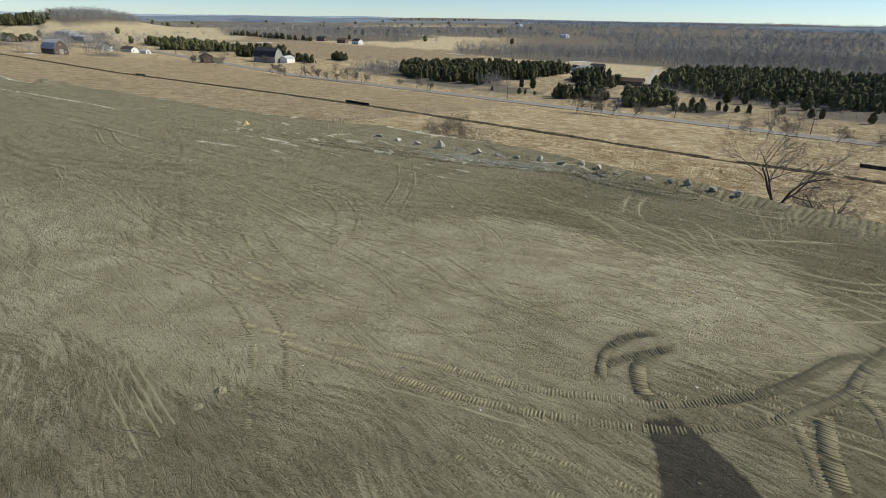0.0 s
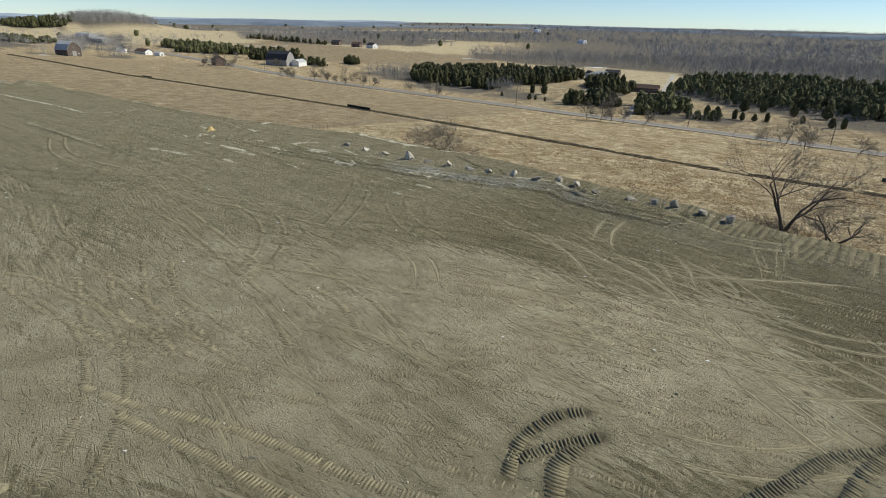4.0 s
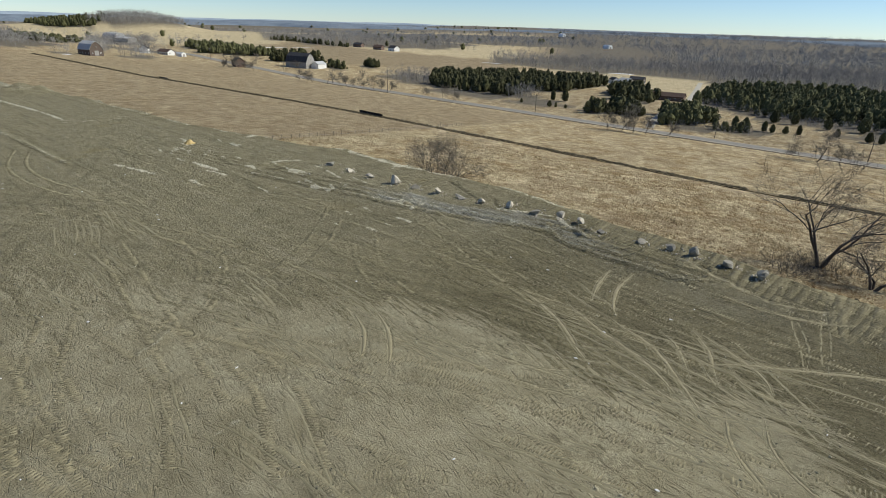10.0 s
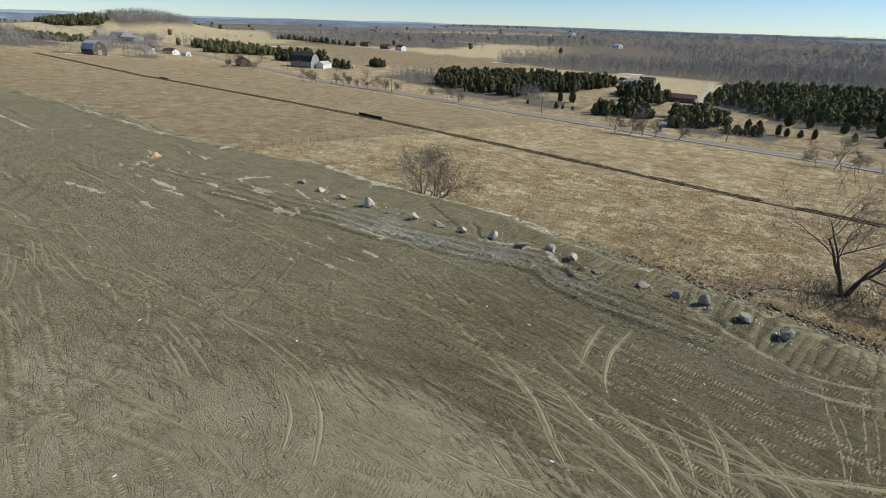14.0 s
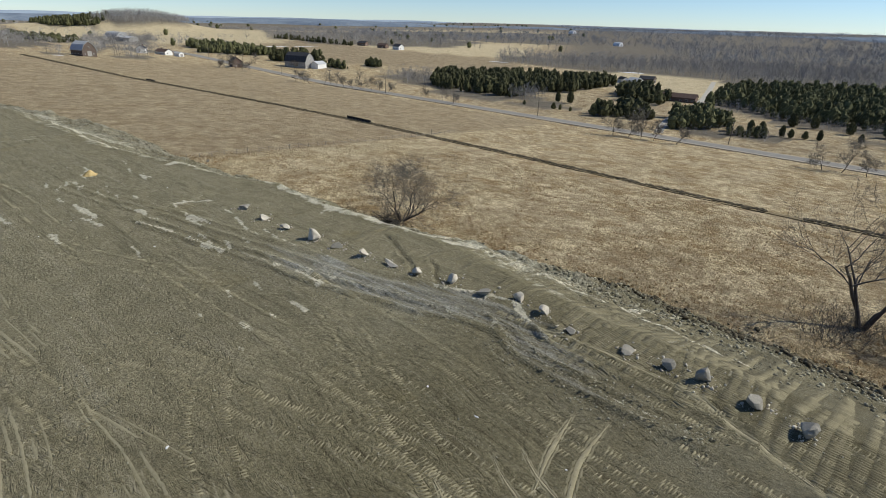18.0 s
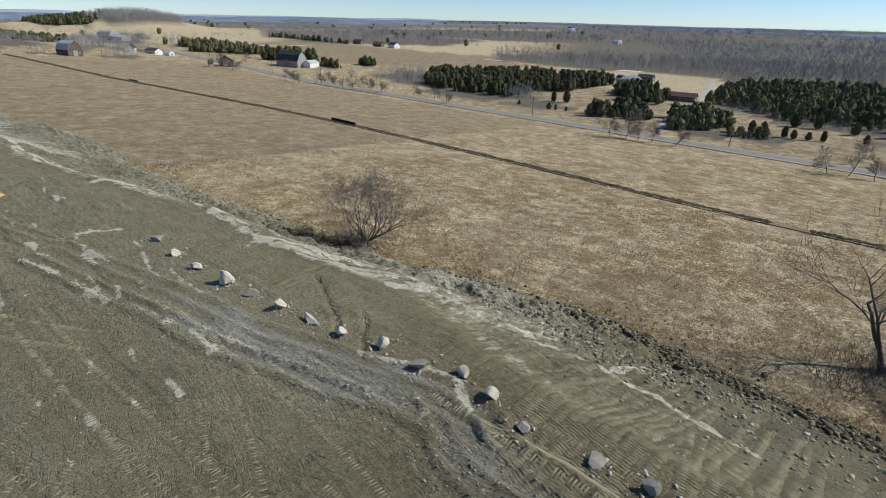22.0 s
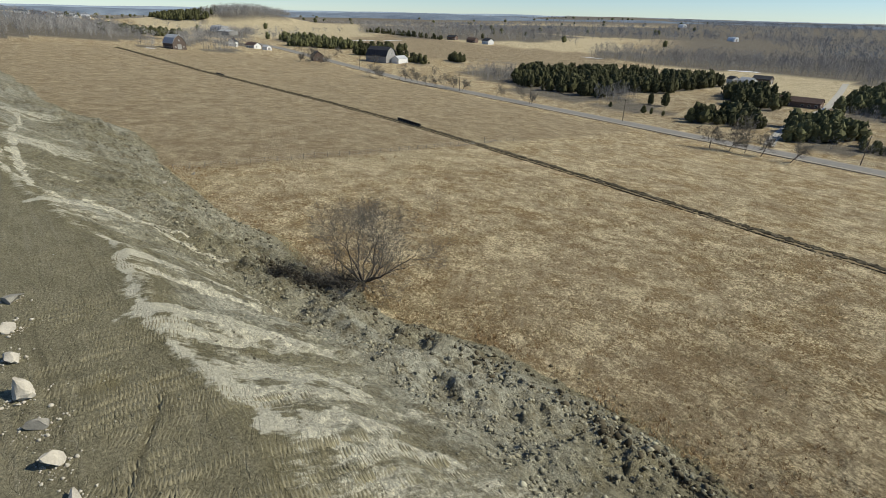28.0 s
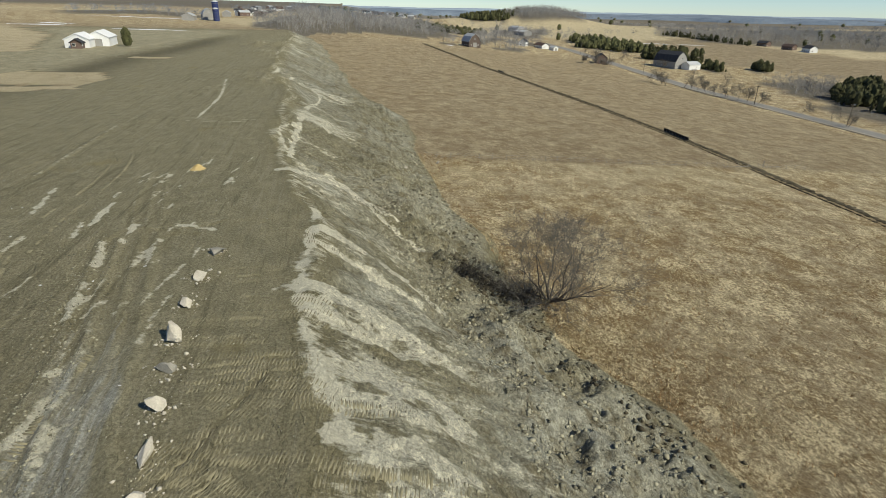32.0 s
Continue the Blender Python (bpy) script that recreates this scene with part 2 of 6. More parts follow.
    mid = m.noise(0.42, 7, 0.74, m.coords((1.1, 0.9, 1), 30, warp=gw))
    fleck = m.noise(2.5, 6, 0.82, m.coords((1.1, 0.9, 1), 30, warp=gw))
    grass = m.mix(m.ramp(patch, 0.36, 0.62), (0.265, 0.205, 0.122), (0.365, 0.298, 0.195))
    grass = m.mix(m.ramp(mid, 0.47, 0.36, 0, 0.8), grass, (0.21, 0.143, 0.07))
    grass = m.mix(m.ramp(mid, 0.50, 0.64, 0, 0.7), grass, (0.47, 0.395, 0.265))
    grass = m.mix(m.ramp(m.noise(0.1, 6, 0.7), 0.47, 0.60, 0, 0.9), grass, (0.24, 0.168, 0.083))
    grass = m.mix(m.attr("brown"), grass, m.mix(m.ramp(patch2, 0.35, 0.65), (0.208, 0.162, 0.102), (0.272, 0.22, 0.146)))
    grass = m.mix(m.attr("tan"), grass, m.mix(m.ramp(patch2, 0.35, 0.65), (0.38, 0.318, 0.205), (0.47, 0.402, 0.272)))
    full = m.math("SUBTRACT", 1.0, m.math("MULTIPLY", m.math("ADD", m.attr("brown"), m.math("MULTIPLY", m.attr("tan"), 0.6)), 0.72))
    thick = m.math("ADD", fleck, m.math("MULTIPLY", m.math("SUBTRACT", m.math("ADD", mid, patch2), 1.0), 0.45))
    grass = m.mix(m.math("MULTIPLY", full, m.ramp(thick, 0.51, 0.61, 0, 1.0)), grass, (0.66, 0.565, 0.37))
    grass = m.mix(m.math("MULTIPLY", full, m.ramp(fleck, 0.47, 0.39, 0, 0.7)), grass, (0.098, 0.066, 0.030))
    grass = m.mix(m.ramp(patch2, 0.40, 0.32, 0, 0.4), grass, (0.17, 0.115, 0.06))
    grass = m.mix(m.ramp(m.noise(7.0, 5, 0.75), 0.36, 0.64), m.mix(1.0, grass, (0.80, 0.785, 0.75), "MULTIPLY"), m.mix(1.0, grass, (1.47, 1.46, 1.40), "MULTIPLY"))
    grass = m.mix(m.attr("litter"), grass, m.mix(m.ramp(patch2, 0.35, 0.65), (0.125, 0.110, 0.084), (0.195, 0.172, 0.135)))
    edge = m.ramp(m.math("ADD", m.attr("grass"), m.math("MULTIPLY", m.math("SUBTRACT", m.noise(0.5, 6, 0.75), 0.5), 0.9)), 0.42, 0.58)
    col = m.mix(edge, soil, grass)
    h = m.math("ADD", m.math("MULTIPLY", m.math("SUBTRACT", m.mix(m.attr("smooth"), st, slip), m.math("ADD", m.ramp(sc, 0.57, 0.66), m.ramp(sd, 0.6, 0.69))), 0.13), m.math("ADD", m.math("MULTIPLY", grain, 0.32), m.math("MULTIPLY", fine, 0.22)))
    h = m.math("ADD", h, lump)
    hg = m.math("ADD", m.math("MULTIPLY", tuft, 1.0), m.math("MULTIPLY", fine, 0.25))
    hh = m.mix(edge, h, hg)
    return m.done(col, m.bump(hh, 1.0, 0.6))


GROUND = ground_material()
# plan axes: u along the road and the crest, n across them
def un(x, y):
    return -0.784 * x + 0.621 * y, 0.621 * x + 0.784 * y


def xy(u, n):
    return -0.784 * u + 0.621 * n, 0.621 * u + 0.784 * n


def sstep(a, b, v):
    t = np.clip((v - a) / (b - a), 0, 1)
    return t * t * (3 - 2 * t)


def wave(x, y, size, seed):
    """Smooth value noise in -1..1 on arrays."""
    x, y = np.asarray(x, float) / size, np.asarray(y, float) / size
    i, j = np.floor(x).astype(np.int64), np.floor(y).astype(np.int64)
    fx, fy = x - i, y - j
    fx, fy = fx * fx * (3 - 2 * fx), fy * fy * (3 - 2 * fy)

    def rnd(a, b):
        h = (a * 374761393 + b * 668265263 + seed * 974634777) & 0x7FFFFFFF
        h = ((h ^ (h >> 13)) * 1274126177) & 0x7FFFFFFF
        return ((h ^ (h >> 16)) & 0xFFFF) / 32767.5 - 1
    return ((rnd(i, j) * (1 - fx) + rnd(i + 1, j) * fx) * (1 - fy)
            + (rnd(i, j + 1) * (1 - fx) + rnd(i + 1, j + 1) * fx) * fy)


def fbm(x, y, size, seed, octaves=4, gain=0.5):
    out, a = 0, 1
    for k in range(octaves):
        out, a = out + a * wave(x, y, size / 2 ** k, seed + 17 * k), a * gain
    return out


EDGE_U = (-400, -120, -40, -2, 20, 43, 57, 72, 91, 115, 156, 195, 312, 404, 520, 900)
EDGE_N = (-60, 40, 62, 68.5, 72.5, 75.5, 73, 73.5, 68, 63, 62, 52, 41, 35.5, 20, -60)
TOE_U = (-400, -120, -40, 13, 39, 50, 58, 64, 70, 76, 85, 98, 120, 145, 191, 237, 439, 520, 900)
TOE_N = (-20, 85, 102, 104, 106, 105, 104, 100, 97, 96, 94, 94.5, 91, 89.5, 90, 76, 52, 30, -40)


def edge_n(u):
    return np.interp(u, EDGE_U, EDGE_N)


def toe_n(u):
    return np.interp(u, TOE_U, TOE_N)


def bump(x, y, cx, cy, r, h):
    return h * np.exp(-((x - cx) ** 2 + (y - cy) ** 2) / r ** 2)


def base_land(x, y):
    """The natural land without the fill."""
    u, n = un(x, y)
    z = -5.36 - 0.0812 * np.clip(n, -60, 311)
    rise = 0.026 * np.clip(u - 400, 0, 260)
    z = z + rise
    far = np.clip(n - 320, 0, None)
    z = z + 0.004 * np.minimum(far, 700) + 0.0095 * np.clip(far - 700, 0, 3600) - 5 * sstep(120, -400, u) * sstep(330, 600, n)
    z = z + bump(x, y, -700, 1260, 430, 9) + bump(x, y, -680, 1130, 105, 27) + bump(x, y, -800, 1050, 100, 13) + bump(x, y, -330, 1150, 300, 6)
    d = np.hypot(x, y)
    z = z + 6 * wave(x, y, 700, 3) * sstep(800, 2500, d) + 7 * wave(x, y, 1500, 5) * sstep(1200, 3500, d)
    return z


def land(x, y, fine=True):
    x, y = np.asarray(x, float), np.asarray(y, float)
    u, n = un(x, y)
    z0 = base_land(x, y)
    ne, nt = edge_n(u), toe_n(u)
    if fine:
        ne = ne + 1.1 * wave(u, n, 9, 11) + 0.5 * wave(u, n, 3.2, 12)
        nt = nt + 2.0 * wave(u, n, 14, 13) + 0.8 * wave(u, n, 4, 14)
    top = -0.6 + 0.011 * np.clip(n, 0, 75) - 0.004 * np.clip(u - 300, 0, 900) + 0.1 * wave(x, y, 15, 20)
    s = np.clip((n - ne) / (nt - ne), 0, 1)
    steep = sstep(28, 50, u) * sstep(97, 80, u)
    prof = (s + 0.07 * np.sin(np.pi * s)) * (1 - steep) + steep * np.interp(s, (0, 0.55, 0.7, 1), (0, 0.69, 0.83, 1))
    near = (n < nt)
    z = np.where(near, top + (z0 - top) * prof, z0)
    mound = bump(x, y, 1.2, 124.2, 4.5, 1.5)
    heap = bump(x, y, -183, 197, 7, 2.2) + bump(x, y, -226, 222, 12, 2.5) + bump(x, y, -106, 152, 6, 2.0) + bump(x, y, -133, 173, 7, 1.6) + bump(x, y, -160, 186, 3, 1.2)
    z = np.where(near, z + heap * (0.8 + 0.4 * wave(x, y, 3, 8)), z)
    z = z + mound
    back = sstep(-150, -420, n)
    z = np.where(near, z * (1 - back) + (-2 + 0.0 * x) * back, z)
    d = np.hypot(x, y)
    z = z + near * (sstep(600, 1500, d)) * (0.004 * (d - 600))
    return z

# ---- woods in plan: outline, kind, spacing, height ----
WOODS = [
    ([(8, 790), (131, 725), (230, 680), (250, 605), (330, 585), (440, 480), (620, 420), (700, 640), (520, 860), (300, 900), (20, 900)], "bare", 7.2, 13),
    ([(620, 420), (1500, 450), (1500, 1500), (330, 1500), (300, 900), (520, 860), (700, 640)], "bare", 17, 13),
    ([(1500, 450), (3200, 700), (3200, 3600), (300, 3600), (330, 1500), (1500, 1500)], "bare", 42, 15),
    ([(20, 1300), (300, 1300), (300, 2100), (-500, 2100), (-400, 1500)], "bare", 24, 13),
    ([(-40, 503), (-4, 473), (26, 452), (45, 490), (75, 500), (118, 560), (125, 600), (40, 620), (-45, 600)], "cedar", 5.2, 9.5),
    ([(-95, 560), (-66, 525), (-40, 506), (-45, 600), (-80, 610)], "bare", 5, 9),
    ([(22, 448), (40, 440), (52, 462), (40, 475)], "bare", 3.2, 9),
    ([(74, 385), (100, 371), (114, 385), (102, 412), (80, 405)], "cedar", 4.6, 9),
    ([(105, 470), (128, 438), (142, 470), (136, 520), (115, 520)], "cedar", 5, 10),
    ([(109, 346), (128, 350), (150, 368), (148, 400), (125, 395)], "cedar", 4.8, 9),
    ([(112, 336), (150, 318), (165, 330), (150, 346), (126, 350)], "bare", 3.4, 4),
    ([(132, 336), (150, 326), (156, 340), (142, 352)], "cedar", 4.2, 5),
    ([(160, 445), (182, 455), (185, 402), (215, 375), (238, 348), (300, 300), (420, 320), (430, 470), (330, 575), (245, 590), (200, 520)], "cedar", 6.6, 9.5),
    ([(176, 385), (200, 352), (235, 332), (246, 346), (215, 376), (188, 400)], "bare", 3.0, 4.5),
    ([(160, 445), (178, 402), (190, 400), (184, 456)], "bare", 3.6, 6),
    ([(190, 330), (240, 300), (300, 255), (310, 300), (236, 346)], "bare", 4.5, 2.6),
    ([(20, 425), (70, 392), (95, 372), (74, 385), (60, 430), (45, 445)], "bare", 6, 2.2),
    ([(-40, 470), (10, 430), (25, 445), (-30, 500)], "bare", 7, 3),
    ([(-425, 786), (-332, 723), (-257, 687), (-250, 700), (-277, 731), (-371, 807)], "cedar", 7, 10),
    ([(-262, 712), (-199, 704), (-196, 722), (-262, 728)], "cedar", 6, 9.5),
    ([(-372, 540), (-350, 505), (-345, 530), (-366, 566), (-440, 695), (-470, 690)], "bare", 6, 12),
    ([(-352, 470), (-338, 478), (-350, 500), (-365, 490)], "bare", 5, 9),
    ([(-458, 799), (-500, 760), (-620, 880), (-560, 960)], "bare", 12, 10),
    ([(-260, 912), (-75, 965), (-60, 990), (-20, 1250), (-330, 1500), (-560, 1400), (-400, 1050)], "bare", 15, 12),
    ([(-366, 1000), (-205, 905), (-203, 917), (-362, 1016)], "cedar", 7, 8),
    ([(-235, 642), (-185, 648), (-176, 664), (-230, 664)], "cedar", 5, 10),
    ([(-305, 690), (-270, 682), (-262, 697), (-300, 714)], "cedar", 5, 9),
    ([(-345, 692), (-306, 690), (-300, 705), (-345, 714)], "cedar", 5, 8),
    ([(-165, 612), (-140, 602), (-136, 616), (-160, 628)], "cedar", 5, 8),
    ([(-130, 660), (-118, 640), (-108, 645), (-116, 662)], "cedar", 5, 9),
    ([(-322, 512), (-304, 530), (-310, 566), (-332, 556)], "bare", 5, 15),
    ([(-420, 640), (-352, 610), (-345, 640), (-400, 690)], "bare", 8, 12),
    ([(-560, 560), (-420, 470), (-395, 500), (-430, 600), (-540, 640)], "bare", 11, 10),
    ([(-560, 640), (-470, 640), (-520, 760), (-640, 720)], "cedar", 12, 8),
    ([(-735, 1060), (-680, 1035), (-625, 1050), (-598, 1100), (-605, 1190), (-700, 1210), (-755, 1150)], "bare", 4.2, 13),
    ([(-770, 990), (-690, 1010), (-720, 1100), (-880, 1080)], "cedar", 7, 11),
    ([(-346, 318), (-389, 358), (-419, 436), (-419, 518), (-486, 636), (-620, 700), (-700, 560), (-560, 400), (-450, 335)], "bare", 9, 13),
    ([(-620, 700), (-700, 560), (-1200, 700), (-1300, 1100), (-800, 900)], "bare", 20, 12),
    ([(-900, 420), (-700, 390), (-720, 440), (-900, 480)], "bare", 14, 10),
    ([(-1000, 330), (-850, 300), (-900, 500), (-1100, 500)], "bare", 18, 11),
]

# ---- ground: one sheet to the horizon ----
def lines(lo, hi, step, grow, end_lo, end_hi):
    mid = list(np.arange(lo, hi + 1e-6, step))
    up, s, v = [], step, hi
    while v < end_hi:
        s *= grow
        v += s
        up.append(v)
    dn, s, v = [], step, lo
    while v > end_lo:
        s *= grow
        v -= s
        dn.append(v)
    return np.array(dn[::-1] + mid + up)


def raw_mesh(name, co, sizes, index, material, smooth=False):
    """A mesh from arrays: corners, the number of corners of each face, and their indices."""
    me = bpy.data.meshes.new(name)
    me.vertices.add(len(co))
    me.vertices.foreach_set("co", np.asarray(co, np.float32).ravel())
    me.loops.add(len(index))
    me.loops.foreach_set("vertex_index", np.asarray(index, np.int32))
    me.polygons.add(len(sizes))
    me.polygons.foreach_set("loop_start", np.r_[0, np.cumsum(sizes)[:-1]].astype(np.int32))
    if smooth:
        me.polygons.foreach_set("use_smooth", np.ones(len(sizes), bool))
    me.update(calc_edges=True)
    if material:
        me.materials.append(material)
    return me


def grid_mesh(name, x, y, z, attrs):
    rows, cols = x.shape
    idx = np.arange(rows * cols).reshape(rows, cols)
    q = np.stack([idx[:-1, :-1], idx[1:, :-1], idx[1:, 1:], idx[:-1, 1:]], -1).reshape(-1, 4)
    me = raw_mesh(name, np.stack([x, y, z], -1).reshape(-1, 3), np.full(len(q), 4), q.ravel(), None, True)
    for key, val in attrs.items():
        a = me.attributes.new(key, "FLOAT", "POINT")
        a.data.foreach_set("value", np.clip(val, 0, 1).ravel().astype(np.float32))
    return me


def inside(x, y, poly):
    px, py = np.array(poly).T
    out = np.zeros(np.shape(x), bool)
    j = len(px) - 1
    for i in range(len(px)):
        out ^= ((py[i] > y) != (py[j] > y)) & (x < (px[j] - px[i]) * (y - py[i]) / (py[j] - py[i] + 1e-9) + px[i])
        j = i
    return out


def smooth_line(pts, step=0.3):
    """A Catmull-Rom line through plan points, at even steps."""
    p = np.array(pts, float)
    p = np.vstack([2 * p[0] - p[1], p, 2 * p[-1] - p[-2]])
    out = []
    for k in range(1, len(p) - 2):
        a, b, c, d = p[k - 1:k + 3]
        t = np.linspace(0, 1, 24, endpoint=False)[:, None]
        out.append(0.5 * (2 * b + (c - a) * t + (2 * a - 5 * b + 4 * c - d) * t ** 2 + (3 * b - a - 3 * c + d) * t ** 3))
    out = np.vstack(out + [p[-2:-1]])
    s = np.r_[0, np.cumsum(np.hypot(*np.diff(out, axis=0).T))]
    t = np.arange(0, s[-1], step)
    return np.stack([np.interp(t, s, out[:, 0]), np.interp(t, s, out[:, 1])], 1)


def beside(line, off):
    d = np.gradient(line, axis=0)
    d /= np.hypot(d[:, 0], d[:, 1])[:, None] + 1e-9
    return line + np.stack([-d[:, 1], d[:, 0]], 1) * off


# Marks drawn on the fill: each is a line in plan, how it is drawn, its width.
MARKS = []


def mark(how, width, *pts):
    MARKS.append((how, width, smooth_line(pts)))


mark("tread", 0.62, (-13.3, 31.9), (-9.5, 30.5), (-2.8, 28.8), (3.9, 25.9), (9.9, 24.6), (12.8, 24.3), (18.2, 25.3), (21, 26.8), (23.5, 27.7))
mark("tread", 0.62, (-10, 29.7), (-6.1, 28), (0.6, 24.9), (6.5, 23.1), (12.1, 22.3), (17.6, 23.1), (20.1, 24.1), (22.7, 25.4))
mark("fresh", 0.7, (9.3, 26.8), (10, 28.9), (11.2, 30.3), (12.5, 31.1), (14, 31.4))
mark("fresh", 0.7, (9.9, 27.9), (11.4, 28.7), (13, 29.2), (14.3, 29.6))
mark("fresh", 1.0, (12.9, 29), (11.8, 27.8), (11.3, 26.1), (11.3, 24.8))
mark("fresh", 0.7, (15, 24.6), (18.2, 25.4), (21, 26.8), (24.5, 28.7), (28, 29.5))
mark("fresh", 0.7, (17.6, 23.1), (20.1, 24.1), (22.7, 25.4), (25.2, 27.7), (28.5, 30))
mark("fresh", 1.0, (20.2, 23.7), (19.5, 22.2), (18.5, 20.3), (17.8, 18.4))
mark("tread", 0.7, (23.1, 25.8), (23.3, 24.4), (22.8, 22.6), (21, 19))
mark("tread", 0.6, (17.4, 24.3), (18.5, 23.6), (18, 21.7), (17, 18))
mark("worn", 0.6, (-13.8, 46.6), (-9.7, 44.1), (-6.2, 41.1), (-3, 36))
mark("worn", 0.6, (-14.4, 49.8), (-9.4, 47.8), (-4, 46.5), (-0.5, 45.7), (6, 44.5), (11.4, 43.8))
mark("worn", 0.6, (-8.8, 47.9), (-4, 44.4), (-1.2, 41.7), (2, 36))
mark("worn", 0.6, (-9.7, 53.1), (-4.7, 47.8), (-0.5, 43.9), (1.4, 41.8), (4, 37))
mark("worn", 0.6, (-5, 48.3), (0.3, 47.6), (4, 46.8), (8.3, 46.3), (10.7, 46.1), (15, 44.6))
mark("wheel", 0.5, (1.6, 51.9), (3, 49.4), (3.5, 47), (3.3, 45.2))
mark("wheel", 0.5, (3.2, 52.2), (4.6, 49.6), (5.3, 46.5), (5.2, 44.7))
mark("wheel", 0.55, (21.6, 61.7), (20.1, 58.6), (19, 55.6))
mark("wheel", 0.55, (23.5, 61.2), (21.6, 58.2), (20.6, 55.2), (20.5, 53.1))
mark("scrape", 0.3, (21.6, 61.7), (22.2, 58.3), (22.5, 56.2), (21.8, 52.4))
mark("scrape", 0.3, (23.5, 61.2), (23.8, 57.8), (23.8, 55.1))
mark("wheel", 0.46, (14.2, 56.5), (16.2, 52.4), (17.1, 48.8), (17.8, 46.7))
mark("wheel", 0.46, (17.1, 55.3), (18.8, 51.6), (20, 49.7), (21.3, 47.2), (22.2, 44))
mark("wheel", 0.46, (23, 51.9), (23.6, 50), (23.5, 47.8), (23.3, 46.1))
mark("wheel", 0.46, (25.3, 52.6), (25.5, 49.8), (25, 47.2), (24.7, 45.3))
mark("wheel", 0.46, (25.4, 52.3), (26.8, 49.5), (27.7, 46.8), (27.4, 44.6))
mark("wheel", 0.42, (19.7, 53.6), (21.9, 49.8), (22.5, 46.8), (23, 42))
mark("wheel", 0.5, (24.3, 48), (28.5, 48), (32.9, 47.7), (38, 47))
mark("wheel", 0.6, (36.1, 56.1), (33.7, 51.3), (31.4, 47.1))
mark("wheel", 0.6, (33.8, 56.4), (32, 50.7), (30.6, 47.8))
mark("ridge", 0.5, (-9.4, 47.8), (-9.5, 46), (-9.9, 44.3))
mark("haul", 1.9, (-19.5, 88.5), (-9.4, 83.7), (-2.8, 80.7), (3.2, 77.4), (8.1, 75.6), (12.6, 73.7), (15.8, 73), (18.8, 71), (20.2, 68.4), (23.2, 65.8), (29.4, 61.4))
mark("wheel", 0.5, (19.6, 71.2), (23.6, 68.9), (25.9, 67.1), (28.8, 64.4), (30.3, 61.7), (33, 57))
mark("ridge", 0.35, (-8.4, 82.7), (-1.8, 79.5), (4.2, 76.2), (9.1, 74.2), (13.6, 72.1), (17, 70.6), (18.8, 68), (22.2, 64.6), (28.4, 60.4))
mark("ridge", 0.35, (17.5, 73.6), (18.8, 72), (20.0, 70.5), (20.6, 69.2))
mark("ridge", 0.3, (16.2, 72.8), (17.2, 70.8), (17.8, 69.3))
mark("ridge", 0.3, (-20.6, 90.4), (-27.5, 93.1), (-37, 98.3))
mark("ridge", 0.3, (-19.8, 91.2), (-28.5, 94.9), (-37.1, 98.8))
mark("ridge", 0.3, (-21.6, 89.4), (-29, 92.3), (-38, 97.2))
mark("ridge", 0.35, (-20.1, 90.2), (-18.1, 92.8), (-17.8, 96.4))
mark("ridge", 0.35, (-18.4, 90.8), (-16.4, 93.0))
mark("ridge", 0.7, (-46.1, 87.2), (-55.8, 93.9), (-70.7, 104.4))
mark("ridge", 0.6, (-66.7, 113.8), (-60, 119.6), (-55.3, 124.4))
mark("ridge", 0.6, (-68.5, 115.6), (-62, 121.2), (-56.5, 126))
mark("ridge", 0.4, (3.1, 75.5), (0.8, 76.9), (-2.1, 78.6), (-6, 80.4))

HAUL = MARKS[[how for how, w, l in MARKS].index("haul")][2]
for off in (-2.2, -0.8, 0.9, 2.3):
    MARKS.append(("rut", 0.17, beside(HAUL, off)))
# pale dry earth spilled along the crest and down the bank
for w, pts in ((0.42, ((-17, 105), (-13.8, 102.8), (-7.2, 97.6), (-2.4, 93.7), (1.8, 90.9), (6.8, 88.9), (12.2, 87), (16.4, 87.0), (21.2, 84.6), (27.2, 84.4), (30.5, 82), (33.2, 79.1), (37, 75))),
               (1.1, ((-1.4, 93.3), (0.7, 95.7), (4.6, 97.7), (6.9, 99.1))), (0.8, ((0.6, 92.4), (3.5, 94.6), (6.2, 96.3))),
               (0.6, ((-11.2, 100.8), (-8.4, 103.8), (-5.4, 106.7), (-1.3, 108))), (0.45, ((-8, 99), (-4.6, 102.5), (-1.5, 104.8))),
               (1.0, ((7, 89.5), (8, 91.2), (10, 92.9), (13.3, 93.6))), (0.9, ((12.3, 86.2), (13.5, 87.9), (15.3, 89.8), (16.8, 90.7))),
               (0.8, ((9, 88), (11, 90.2), (14, 92))), (0.7, ((16.5, 87), (18.5, 89), (20.5, 90.4))), (0.6, ((22, 84.8), (24.5, 87.6), (27, 89.6))),
               (0.5, ((29, 83), (31.5, 86), (34, 87.8))), (0.6, ((-32.9, 118), (-27, 118.6), (-21, 120))), (0.5, ((-26, 117), (-20.5, 117.6), (-15, 118.6))),
               (0.7, ((-30.1, 109.2), (-28.2, 113.5), (-29.7, 118.2))), (0.35, ((-40, 116), (-52, 122), (-60, 130))), (0.4, ((-130, 167.6), (-116, 168), (-99.7, 162.6), (-84, 151), (-72, 140), (-60, 131), (-48, 122), (-36, 114)))):
    mark("chalk", w, *[(x + 0.45, y + 0.58) for x, y in pts])
